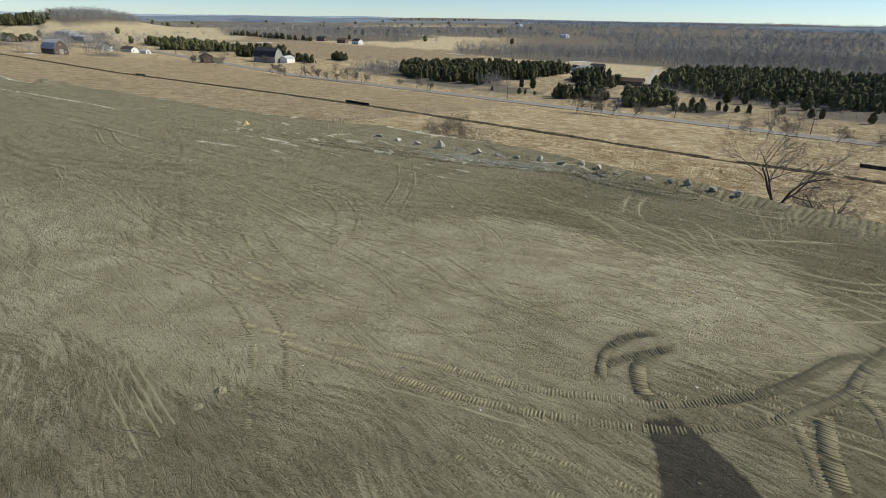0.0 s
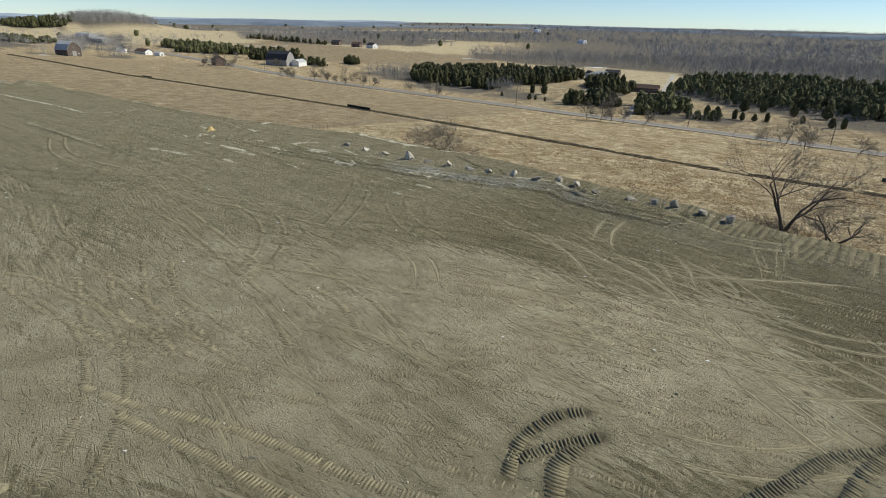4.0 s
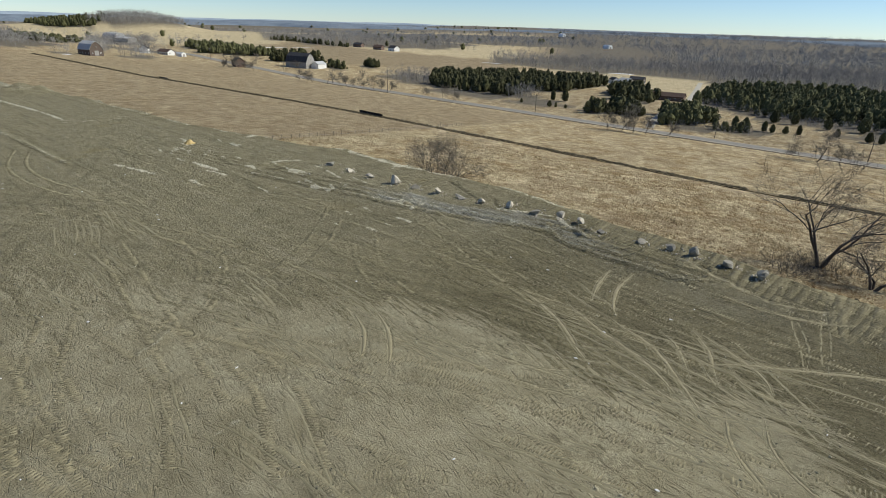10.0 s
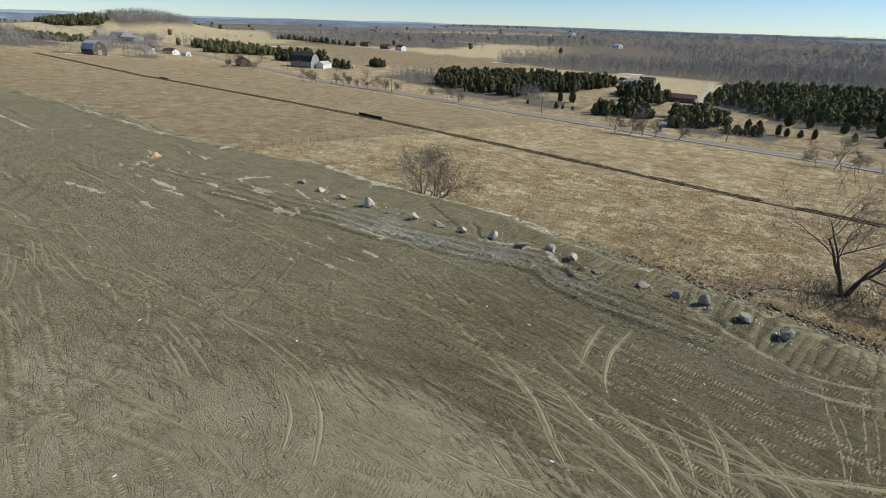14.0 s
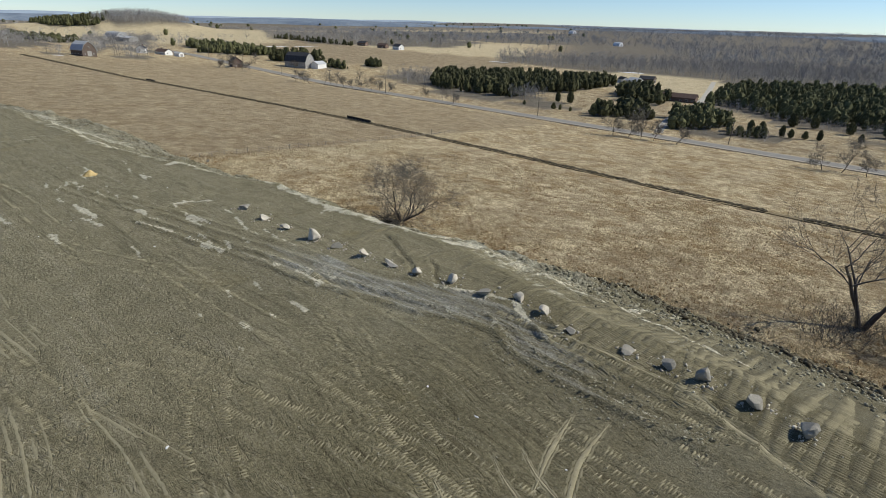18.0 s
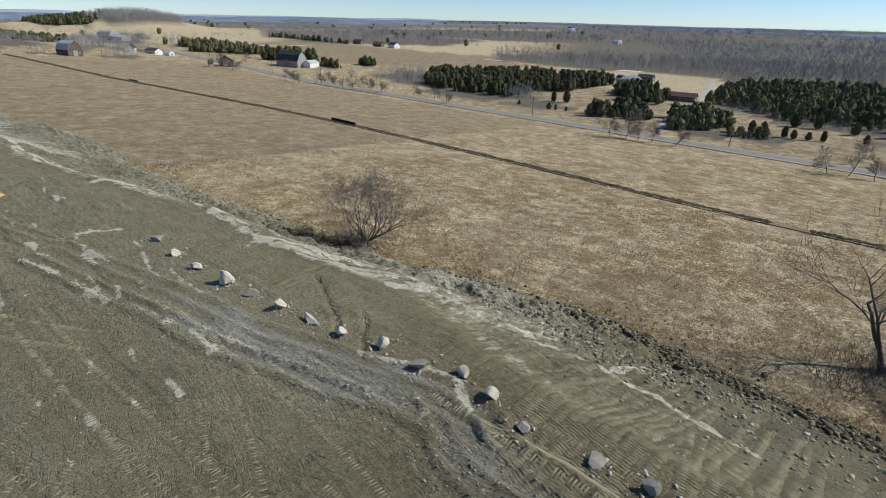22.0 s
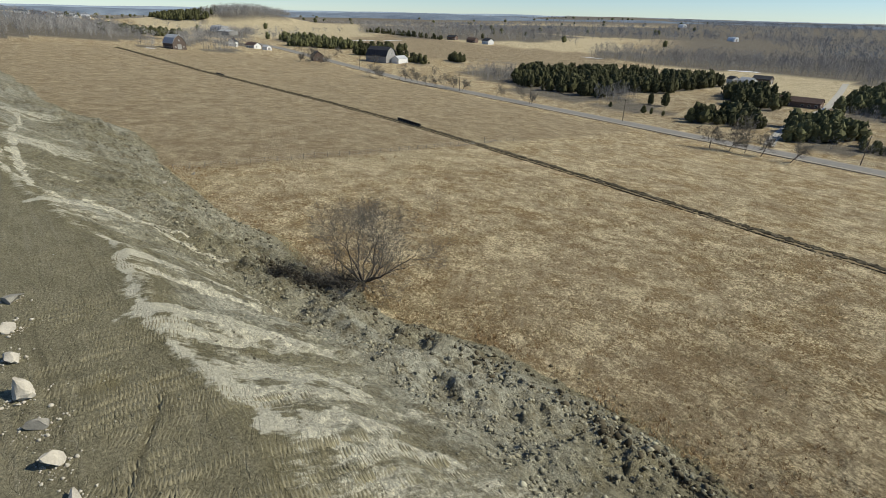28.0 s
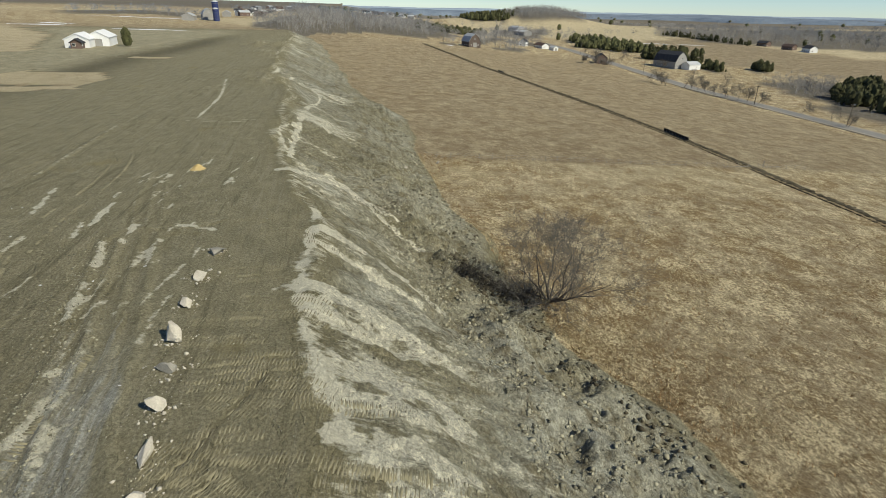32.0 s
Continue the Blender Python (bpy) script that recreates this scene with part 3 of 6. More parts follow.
for pts in (((-24.7, 86.9), (-30.1, 90.5)), ((2.8, 75.2), (2.2, 76.2), (-0.1, 77.9)), ((-23, 85.1), (-26.9, 87)), ((-23.1, 79.9), (-25.9, 82)), ((-15.4, 84.6), (-19.7, 86.5)), ((-17.9, 86.8), (-22.1, 89.9)),
            ((-12.8, 87.4), (-15.7, 88.9)), ((5.6, 75.7), (2.8, 77.2)), ((-1.8, 78.3), (-2.5, 79.1)), ((12.3, 76), (14.2, 75.6), (16.1, 75.2), (18.5, 74.4)), ((18.6, 74), (19.1, 72.7), (19.7, 71.3)),
            ((-8, 80.6), (-12.5, 83)), ((-32, 84), (-40, 88)), ((-20, 92.4), (-16, 94.4)), ((-67.9, 116.3), (-90.4, 131.5), (-116, 145.7))):
    mark("chalk", 0.28, *pts)
for pts in (((6.1, 86.6), (6.9, 85.4), (7.4, 84.4), (8.0, 83.3), (8.4, 82.4), (9.1, 81.3), (9.7, 79.9), (10.2, 77.9)), ((11.2, 81.3), (11.7, 80.2), (11.9, 79.2), (11.8, 78.2), (12.3, 77.4), (12.3, 76.4))):
    mark("crack", 0.22, *pts)
for k in range(4):
    mark("comb", 0.6, (-2.4 + 2.1 * k, 86.2 - 1.0 * k), (0.9 + 1.8 * k, 89.8 - 1.0 * k))
    mark("comb", 0.6, (-1.7 + 2.1 * k, 86.0 - 1.0 * k), (1.6 + 1.8 * k, 89.4 - 1.0 * k))


def more_marks():
    """The crossing passes of the machines, mostly along the crest and fanning out toward its bend."""
    rng = random.Random(31)
    for k in range(70):
        u, n = rng.uniform(-32, 95), rng.uniform(6, 66)
        turn = rng.gauss(0, 0.28) - 0.35 * max(0, (20 - u) / 50)
        bow, long = rng.gauss(0, 0.012), rng.uniform(12, 42)
        pts = []
        for s in np.linspace(-0.5, 0.5, 5) * long:
            a = turn + bow * s
            pu, pn = u + s * math.cos(a), n + s * math.sin(a)
            if pn < edge_n(pu) - 15:
                pts.append(tuple(float(c) for c in xy(pu, pn)))
        if len(pts) < 3:
            continue
        line = smooth_line(pts)
        how, gauge = rng.choice((("worn", 2.0), ("scrape", 2.2), ("worn", 2.0), ("faint", 2.1), ("worn", 1.9), ("faint", 1.2)))
        for off in (0, gauge):
            MARKS.append((how, 0.55 if how != "faint" else 0.7, beside(line, off)))
    for k in range(22):
        # tyre turns near the bend of the crest, fanning from it
        x, y = rng.uniform(10, 40), rng.uniform(27, 56)
        a = rng.choice((-1.2, -1.2, -0.9, -0.15)) + rng.gauss(0, 0.16)
        bow, long = rng.gauss(0.035, 0.03), rng.uniform(5, 13)
        pts = [(x + s * math.cos(a + bow * s), y + s * math.sin(a + bow * s)) for s in np.linspace(-0.5, 0.5, 5) * long]
        line = smooth_line(pts)
        for off in (0, rng.choice((1.6, 1.9))):
            MARKS.append(("wheel", rng.uniform(0.22, 0.36), beside(line, off)))
    for k in range(34):
        u = rng.uniform(-34, 80)
        n0, reach = edge_n(u) + rng.uniform(-8, -1), rng.uniform(4, 9) * (1.6 if u < 32 else 0.75)
        skew = rng.gauss(0, 1.2)
        for j in range(rng.randint(2, 5)):
            v = u + j * 0.72
            a, b = xy(v, n0 + rng.gauss(0, 0.5)), xy(v + skew, n0 + reach + rng.gauss(0, 0.6))
            MARKS.append(("comb", 0.6, smooth_line([a, ((a[0] + b[0]) / 2 + rng.gauss(0, 0.1), (a[1] + b[1]) / 2), b])))


def comb_passes():
    """Track passes side by side: down the bank near its bend, and along the fill behind the boulders."""
    rng = random.Random(83)
    u = -42.0
    while u < 42:
        u += rng.choice((0.66, 0.72, 0.78, 1.1))
        if rng.random() < 0.1:
            continue
        n0 = edge_n(u) - rng.uniform(0, 6)
        n1 = edge_n(u) + (20 if u < 30 else 20 - 0.9 * (u - 30)) * rng.uniform(0.8, 1.02)
        sk = rng.gauss(0.8, 0.6)
        pts = [tuple(float(c) for c in xy(u + sk * f + rng.gauss(0, 0.08), n0 + (n1 - n0) * f)) for f in (0, 0.33, 0.66, 1)]
        MARKS.append(("comb", 0.72, smooth_line(pts)))
    for k in range(46):
        u, n, long = rng.uniform(38, 98), rng.uniform(51, 64), rng.uniform(0.8, 4.0)
        a = rng.gauss(0.06, 0.1)
        pts = [tuple(float(c) for c in xy(u + long * f * math.cos(a), n + long * f * math.sin(a) + rng.gauss(0, 0.07))) for f in (-0.5, 0, 0.5)]
        MARKS.append(("chalk", rng.choice((0.08, 0.1, 0.14)), smooth_line(pts)))
    n = 50.0
    while n < 68:
        n += rng.uniform(0.7, 1.15)
        u0 = rng.uniform(-40, 10)
        u1 = u0 + rng.uniform(18, 50)
        pts = [tuple(float(c) for c in xy(u0 + (u1 - u0) * f, n + 1.5 * math.sin(2 * f) + rng.gauss(0, 0.15))) for f in (0, 0.3, 0.6, 1)]
        MARKS.append(("pass", 0.6, smooth_line(pts)))
    for k in range(26):
        x, y, a = rng.uniform(-4, 26), rng.uniform(30, 47), radians(rng.gauss(-22, 12))
        half = rng.uniform(2, 6)
        MARKS.append(("pass", 0.55, smooth_line([(x - half * math.cos(a), y - half * math.sin(a)), (x, y + 0.1), (x + half * math.cos(a), y + half * math.sin(a))])))


more_marks()
comb_passes()

TAN_FIELDS = [[(-560, 980), (-300, 800), (-120, 770), (40, 850), (60, 1150), (-300, 1500), (-900, 1700)],
              [(-1100, 1150), (-560, 800), (-420, 820), (-500, 1250), (-950, 1900), (-1500, 1800)],
              [(130, 480), (175, 480), (270, 640), (250, 720), (90, 740), (110, 560)],
              [(-139, 100.8), (-125.4, 115), (-135, 123), (-150, 126), (-168, 112), (-152, 92)], [(-126, 98.4), (-120, 112), (-125, 114), (-136, 100), (-150, 78), (-138, 76)], [(-187.6, 146.5), (-183.2, 158), (-192, 162), (-198, 150)],
              [(-520, 40), (-290, 60), (-238, 112), (-238, 129), (-363, 164), (-520, 170)],
              [(-700, 400), (-430, 330), (-440, 370), (-720, 520)]]
BROWN_FIELDS = [[(-330, 800), (-190, 670), (-20, 650), (60, 740), (0, 840), (-150, 870), (-330, 1000)]]
GRID = {}


def ground_sheet():
    U = lines(-46, 112, 0.25, 1.05, -4700, 4700)
    N = lines(8, 118, 0.25, 1.05, -4500, 4800)
    n, u = np.meshgrid(N, U)
    x, y = xy(u, n)
    z = land(x, y)
    ne, nt = edge_n(u), toe_n(u)
    fill = sstep(2.5, -1.5, n - nt - 2.0 * wave(u, n, 14, 13))
    fill *= sstep(-190, -120, n) * sstep(560, 430, u) * sstep(-330, -230, u)
    for poly in TAN_FIELDS[3:7]:
        fill = np.where(inside(x + 1.5 * wave(x, y, 6, 37), y + 1.5 * wave(x, y, 5, 38), poly), 0, fill)
    crest = np.exp(-((n - ne - 0.6 - 1.4 * wave(u, n, 7, 31)) / 1.3) ** 2) * sstep(-5, 30, u)
    streak = sstep(0.1, 0.7, wave(u + 0.25 * n, n * 0.12, 4.2, 33)) * sstep(0, 3, n - ne) * sstep(nt - 4, nt - 20, n)
    rock = sstep(-3, 5, n - ne) * sstep(1, -6, n - nt) * (0.25 + 0.75 * sstep(15, 40, u))
    low = sstep(0.35, 0.85, (n - ne) / (nt - ne))
    rough = fbm(u, n, 3.0, 40, 5, 0.66) * rock * (0.30 + 0.5 * low)
    bench = 1.5 * np.exp(-((n - ne - 0.62 * (nt - ne) - 2.5 * wave(u, n, 12, 41)) / 3.0) ** 2) * fill * sstep(20, 45, u) * (0.6 + 0.6 * wave(u, n, 5, 42))
    gully = -0.6 * sstep(0.2, 0.8, fbm(u + 0.3 * n, n * 0.22, 3.6, 44, 3)) * sstep(0, 5, n - ne) * sstep(1, -8, n - nt) * sstep(15, 40, u)
    lumps = 0.7 * np.maximum(0, wave(u, n, 2.0, 47)) * sstep(-11, -4, n - nt) * sstep(4, 0, n - nt) * fill
    top = sstep(1, -3, n - ne) * fill
    ruts = top * (0.03 * fbm(u * 0.25 + 0.4 * n, n, 1.6, 50, 3) + 0.025 * wave(u, n, 1.0, 52))
    field = (1 - fill) * sstep(330, 300, n) * (0.06 * fbm(x, y, 2.2, 55, 3) + 0.1 * wave(x, y, 9, 56))
    z = z + rough + bench + gully + lumps + ruts + field
    rel = (n - ne) / (nt - ne)
    face = sstep(0.0, 0.08, rel) * sstep(0.62, 0.38, rel + 0.12 * wave(u, n, 6, 34)) * sstep(24, 40, u) * (0.45 + 0.55 * sstep(120, 85, u))
    wash = sstep(-0.35, 0.25, wave(u + 0.2 * n, n * 0.2, 2.4, 35) + 0.5 * wave(u, n, 1.1, 36))
    pale = np.maximum(0.45 * crest, 0.43 * face * wash)
    pale = np.maximum(pale, 0.6 * streak * sstep(20, 45, u))
    for hx, hy, hr in ((-183, 197, 8), (-226, 222, 13), (-106, 152, 7), (-133, 173, 8), (-160, 186, 3)):
        pale = np.maximum(pale, 0.3 * bump(x, y, hx, hy, hr, 1.2))
    grey = sstep(0, 5, n - ne) * sstep(3, -2, n - nt) * (0.6 + 0.5 * wave(u, n, 9, 61)) * (0.25 + 0.75 * sstep(26, 50, u))
    grey = np.maximum(grey, 0.3 * np.exp(-((n - 63) / 4.0) ** 2) * sstep(-25, 0, u) * sstep(75, 45, u) * (0.6 + 0.5 * wave(u, n, 6, 62)))
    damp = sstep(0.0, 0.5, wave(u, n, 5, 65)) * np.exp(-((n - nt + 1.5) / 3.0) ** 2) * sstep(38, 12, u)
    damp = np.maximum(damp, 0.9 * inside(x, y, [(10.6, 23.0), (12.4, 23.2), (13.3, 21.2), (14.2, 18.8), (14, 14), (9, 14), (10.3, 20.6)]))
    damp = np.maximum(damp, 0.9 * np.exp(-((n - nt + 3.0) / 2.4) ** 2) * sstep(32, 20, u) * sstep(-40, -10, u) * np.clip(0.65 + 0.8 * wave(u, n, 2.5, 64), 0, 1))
    dark = 0.75 * np.exp(-((n + 6 - 0.02 * u + 6 * wave(u, n, 60, 66)) / 9.0) ** 2) * sstep(110, 190, u) * sstep(430, 330, u)
    dark = np.maximum(dark, (0.40 + 0.18 * wave(u * 0.3, n, 2.2, 83)) * top * sstep(46, 54, n + 4 * wave(u, n, 12, 84)) * sstep(45, 12, u))
    dark = np.maximum(dark, (0.42 + 0.25 * wave(u, n * 0.3, 1.8, 85)) * sstep(40, 20, u) * sstep(-4, 3, n - ne) * fill)
    dark = np.maximum(dark, 0.22 * sstep(-0.1, 0.5, wave(u, n, 11, 67)) * top * sstep(44, 54, n) * sstep(80, 40, u))
    dark = np.maximum(dark, 0.4 * sstep(0.1, 0.6, wave(u, n, 7, 68)) * top * sstep(24, 17, n) * sstep(24, 8, u))
    dark = np.maximum(dark, (0.25 + 0.3 * wave(x, y, 2.6, 74)) * sstep(28, 21, y + 3 * wave(x, y, 7, 75)) * top)
    dark = np.maximum(dark, (0.38 + 0.2 * wave(x, y, 1.8, 87)) * sstep(29, 22, y + 2 * wave(x, y, 4, 86)) * sstep(8, 16, x) * top)
    film = np.interp(u, (-10, -3, 0, 3, 12, 22, 31, 43, 56, 70, 80, 100, 140), (36, 41, 47, 50, 49, 47.5, 42, 37, 31, 25, 17, 8, 0))
    soft_edge = 4.5 + 10 * sstep(24, 50, u)
    dust = sstep(1, -1, (n - film + 2.5 * wave(x, y, 9, 71)) / soft_edge) * top * (1 - 0.30 * sstep(18, 50, u))
    dust = dust * (0.80 + 0.2 * np.exp(-((x - 17) / 12) ** 2 - ((y - 39) / 10) ** 2) + 0.10 * wave(x, y, 6, 69)) * (1 - 0.42 * sstep(31, 25, y + 2.5 * wave(x, y, 5, 72)))
    # marks pressed into the sheet
    DZ, DP, DD, DG = (np.zeros_like(x) for _ in range(4))
    for how, width, line in MARKS:
        reach = 2.6 * width + 0.9
        lu, ln = un(line[:, 0], line[:, 1])
        i0, i1 = np.searchsorted(U, lu.min() - reach), np.searchsorted(U, lu.max() + reach)
        j0, j1 = np.searchsorted(N, ln.min() - reach), np.searchsorted(N, ln.max() + reach)
        if i1 - i0 < 2 or j1 - j0 < 2:
            continue
        dist = np.full((i1 - i0, j1 - j0), 99.0)
        pu, pn = np.r_[lu[::2], lu[-1]], np.r_[ln[::2], ln[-1]]
        for au, an, bu, bn in zip(pu[:-1], pn[:-1], pu[1:], pn[1:]):
            k0, k1 = np.searchsorted(U, min(au, bu) - reach) - i0, np.searchsorted(U, max(au, bu) + reach) - i0
            m0, m1 = np.searchsorted(N, min(an, bn) - reach) - j0, np.searchsorted(N, max(an, bn) + reach) - j0
            gu, gn = U[i0 + k0:i0 + k1, None], N[None, j0 + m0:j0 + m1]
            eu, en = bu - au, bn - an
            t = np.clip(((gu - au) * eu + (gn - an) * en) / (eu * eu + en * en + 1e-9), 0, 1)
            dist[k0:k1, m0:m1] = np.minimum(dist[k0:k1, m0:m1], np.hypot(gu - au - t * eu, gn - an - t * en))
        box_ = (slice(i0, i1), slice(j0, j1))
        k = dist < reach
        d, px, py = dist[k], x[box_][k], y[box_][k]
        dz, dp, dd, dg = (g[box_][k] for g in (DZ, DP, DD, DG))
        core = np.exp(-(d / (0.62 * width)) ** 2)
        rim = np.exp(-((d - width) / (0.4 * width)) ** 2)
        if how in ("wheel", "tread", "scrape"):
            dz += -0.035 * core + 0.014 * rim
        if how == "wheel":
            dp = np.maximum(dp, 0.32 * core * (0.7 + 0.3 * wave(px, py, 1.3, 77)))
        if how == "fresh":
            dz += -0.05 * core
            dd = np.maximum(dd, 0.95 * core)
        if how == "tread":
            dd = np.maximum(dd, 0.22 * core)
        if how == "scrape":
            dd = np.maximum(dd, 0.32 * core)
        if how == "chalk":
            torn = d + 0.9 * width * wave(px, py, 1.1, 80) + 0.5 * width * wave(px, py, 0.45, 81)
            dp = np.maximum(dp, min(1.0, 0.55 + 0.55 * width / 0.5) * np.exp(-np.maximum(torn, 0) ** 2 / (1.1 * max(width, 0.2)) ** 2))
        if how == "rut":
            dz += (0.13 + 0.05 * wave(px, py, 1.7, 87)) * np.exp(-(d / 0.2) ** 2) - 0.06 * np.exp(-((d - 0.5) / 0.2) ** 2)
            dp = np.maximum(dp, 0.3 * np.exp(-(d / 0.2) ** 2))
        if how == "crack":
            dz += -0.17 * np.exp(-(d / 0.17) ** 2) + 0.07 * np.exp(-((d - 0.4) / 0.17) ** 2)
            # Shade inside the crack, put into the colour as well as the relief.
            dd = np.maximum(dd, 0.5 * np.exp(-(d / 0.17) ** 2))
        if how == "faint":
            dp = np.maximum(dp, 0.3 * core * (0.5 + 0.5 * wave(px, py, 1.6, 78)))
        if how == "worn":
            dz += -0.03 * core
            dd = np.maximum(dd, 0.2 * core)
        if how == "haul":
            dg = np.maximum(dg, 0.55 * np.exp(-((d + 0.8 * wave(px, py, 2.5, 88)) / 2.5) ** 4) * sstep(-14, 6, px + 4 * wave(px, py, 6, 89)) * sstep(27, 20, px))
            dz += -0.06 * core + 0.12 * np.exp(-((d - 2.0) / 0.35) ** 2) + 0.09 * np.exp(-((d - 0.7) / 0.3) ** 2)
            dp = np.maximum(dp, 0.06 * np.exp(-(d / 2.3) ** 4) * (0.6 + 0.45 * np.sin(d * 5.2 + 0.8 * wave(px, py, 6, 82))) * (0.8 + 0.35 * wave(px, py, 0.9, 79)))
        if how == "ridge":
            dz += 0.15 * core
            dp = np.maximum(dp, 0.42 * core)
        for g, v in ((DZ, dz), (DP, dp), (DD, dd), (DG, dg)):
            g[box_][k] = v
    z = z + DZ
    pale, dark = np.maximum(pale, DP), np.maximum(dark, DD)
    rub = np.maximum(sstep(-0.5, 3, n - ne) * sstep(3, -1, n - nt) * (0.35 + 0.65 * sstep(12, 36, u)), 0.45 * np.exp(-((n - 63.5) / 2.6) ** 2) * sstep(-25, 0, u) * sstep(80, 55, u))
    rub = np.maximum(rub, 0.5 * sstep(0.35, 0.75, wave(x, y, 4, 73)) * top)
    litter, tan, brown = np.zeros_like(x), np.zeros_like(x), 0.75 * sstep(-1, 2, u - 147 - 0.15 * (n - 95) - 1.2 * wave(u, n, 9, 75)) * sstep(300, 290, n) * sstep(620, 500, u)
    for poly in TAN_FIELDS:
        tan[inside(x, y, poly)] = 1
    fu = u - 147 - 0.15 * (n - 95)
    row = np.exp(-((fu - 1.0 * wave(u, n, 8, 76)) / 1.4) ** 2) * sstep(300, 285, n) * (1 - fill)
    brown = np.maximum(brown, row)
    tan = np.maximum(tan, 0.6 * sstep(-1, -3, fu) * sstep(-34, -8, fu + 8 * wave(u, n, 10, 77)) * sstep(250, 140, n) * sstep(-0.5, 0.4, wave(x, y, 6, 78)))
    for poly in BROWN_FIELDS:
        ploughed = inside(x, y, poly)
        brown[ploughed], tan[ploughed] = 1, 0
    brown = np.maximum(brown, 0.6 * sstep(142, 112, n) * sstep(80, 50, u) * (1 - fill) * (0.6 + 0.5 * wave(x, y, 8, 92)))
    for poly, *_ in WOODS:
        litter[inside(x, y, poly)] = 1
    d = np.hypot(x, y)
    right = sstep(0.05, 0.16, x / np.maximum(d, 1)) * sstep(650, 800, n)
    stripes = sstep(-0.1, 0.25, wave(x * 0.5 + y * 0.2, y * 0.9 - x * 0.4, 330, 70)) * sstep(900, 1300, d) * sstep(2900, 2000, d) * (1 - right)
    tan = np.maximum(tan, stripes * 0.7 * (litter < 0.5))
    scrub = sstep(319, 326, n) * sstep(335, 300, u) * sstep(560, 480, n) * (litter < 0.5) * sstep(-0.55, 0.2, fbm(x, y, 22, 74, 3))
    litter = np.maximum(litter, 0.25 * scrub)
    litter = np.maximum(litter, np.maximum(right, (1 - stripes) * sstep(1300, 1800, d)))
    GRID.update(U=U, N=N, Z=z)
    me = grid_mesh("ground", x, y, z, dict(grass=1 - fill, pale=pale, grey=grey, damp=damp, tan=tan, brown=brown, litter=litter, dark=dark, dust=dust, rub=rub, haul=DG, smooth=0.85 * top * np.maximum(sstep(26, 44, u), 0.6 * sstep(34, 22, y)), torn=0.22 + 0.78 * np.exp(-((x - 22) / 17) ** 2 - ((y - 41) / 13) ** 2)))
    me.materials.append(GROUND)
    return tagged(new("ground", me), "graded bare earth fill above a dead winter grass field", "ground", kind="structure")


def ground_z(x, y):
    """The height of the finished sheet, on arrays."""
    u, n = un(np.asarray(x, float), np.asarray(y, float))
    U, N, Z = GRID["U"], GRID["N"], GRID["Z"]
    i = np.clip(np.searchsorted(U, u) - 1, 0, len(U) - 2)
    j = np.clip(np.searchsorted(N, n) - 1, 0, len(N) - 2)
    a, b = (u - U[i]) / (U[i + 1] - U[i]), (n - N[j]) / (N[j + 1] - N[j])
    return (Z[i, j] * (1 - a) + Z[i + 1, j] * a) * (1 - b) + (Z[i, j + 1] * (1 - a) + Z[i + 1, j + 1] * a) * b

# ---- mesh tools ----
def mesh_of(name, verts, faces, mats, index=None, smooth=False):
    me = bpy.data.meshes.new(name)
    me.from_pydata([tuple(v) for v in verts], [], faces)
    for m in mats if isinstance(mats, (list, tuple)) else (mats,):
        me.materials.append(m)
    if index is not None:
        me.polygons.foreach_set("material_index", np.array(index, np.int32))
    if smooth:
        me.polygons.foreach_set("use_smooth", np.ones(len(faces), bool))
    me.update()
    return me


def part(name, bm, material, parent, label="", smooth=False):
    """Links a bmesh, or a finished mesh, as ONE mesh object under a thing or a part."""
    if isinstance(bm, bmesh.types.BMesh):
        me = bpy.data.meshes.new(name)
        bmesh.ops.recalc_face_normals(bm, faces=bm.faces)
        bm.to_mesh(me)
        bm.free()
        me.materials.append(material)
        if smooth:
            me.polygons.foreach_set("use_smooth", np.ones(len(me.polygons), bool))
    else:
        me = bm
    ob = new(name, me)
    ob.parent = parent
    if label:
        tagged(ob, label)
    return ob


def empty(name, m, label, category, group="", kind=""):
    ob = new(name)
    ob.empty_display_size = 0.5
    ob.matrix_world = m
    return tagged(ob, label, category, group, kind)


def box(bm, x0, y0, z0, x1, y1, z1, bevel=0.0):
    r = bmesh.ops.create_cube(bm, size=1)
    vs = r["verts"]
    for v in vs:
        v.co = Vector(((x0 + x1) / 2 + v.co.x * (x1 - x0), (y0 + y1) / 2 + v.co.y * (y1 - y0), (z0 + z1) / 2 + v.co.z * (z1 - z0)))
    if bevel:
        es = list({e for v in vs for e in v.link_edges})
        bmesh.ops.bevel(bm, geom=es, offset=bevel, segments=1, affect="EDGES")
    return bm


def boxm(*a, **k):
    return box(bmesh.new(), *a, **k)


def prism(profile, y0, y1):
    """A profile in x, z pushed along y."""
    bm = bmesh.new()
    a = [bm.verts.new((x, y0, z)) for x, z in profile]
    b = [bm.verts.new((x, y1, z)) for x, z in profile]
    bm.faces.new(a[::-1]), bm.faces.new(b)
    for i in range(len(a)):
        j = (i + 1) % len(a)
        bm.faces.new((a[i], a[j], b[j], b[i]))
    return bm


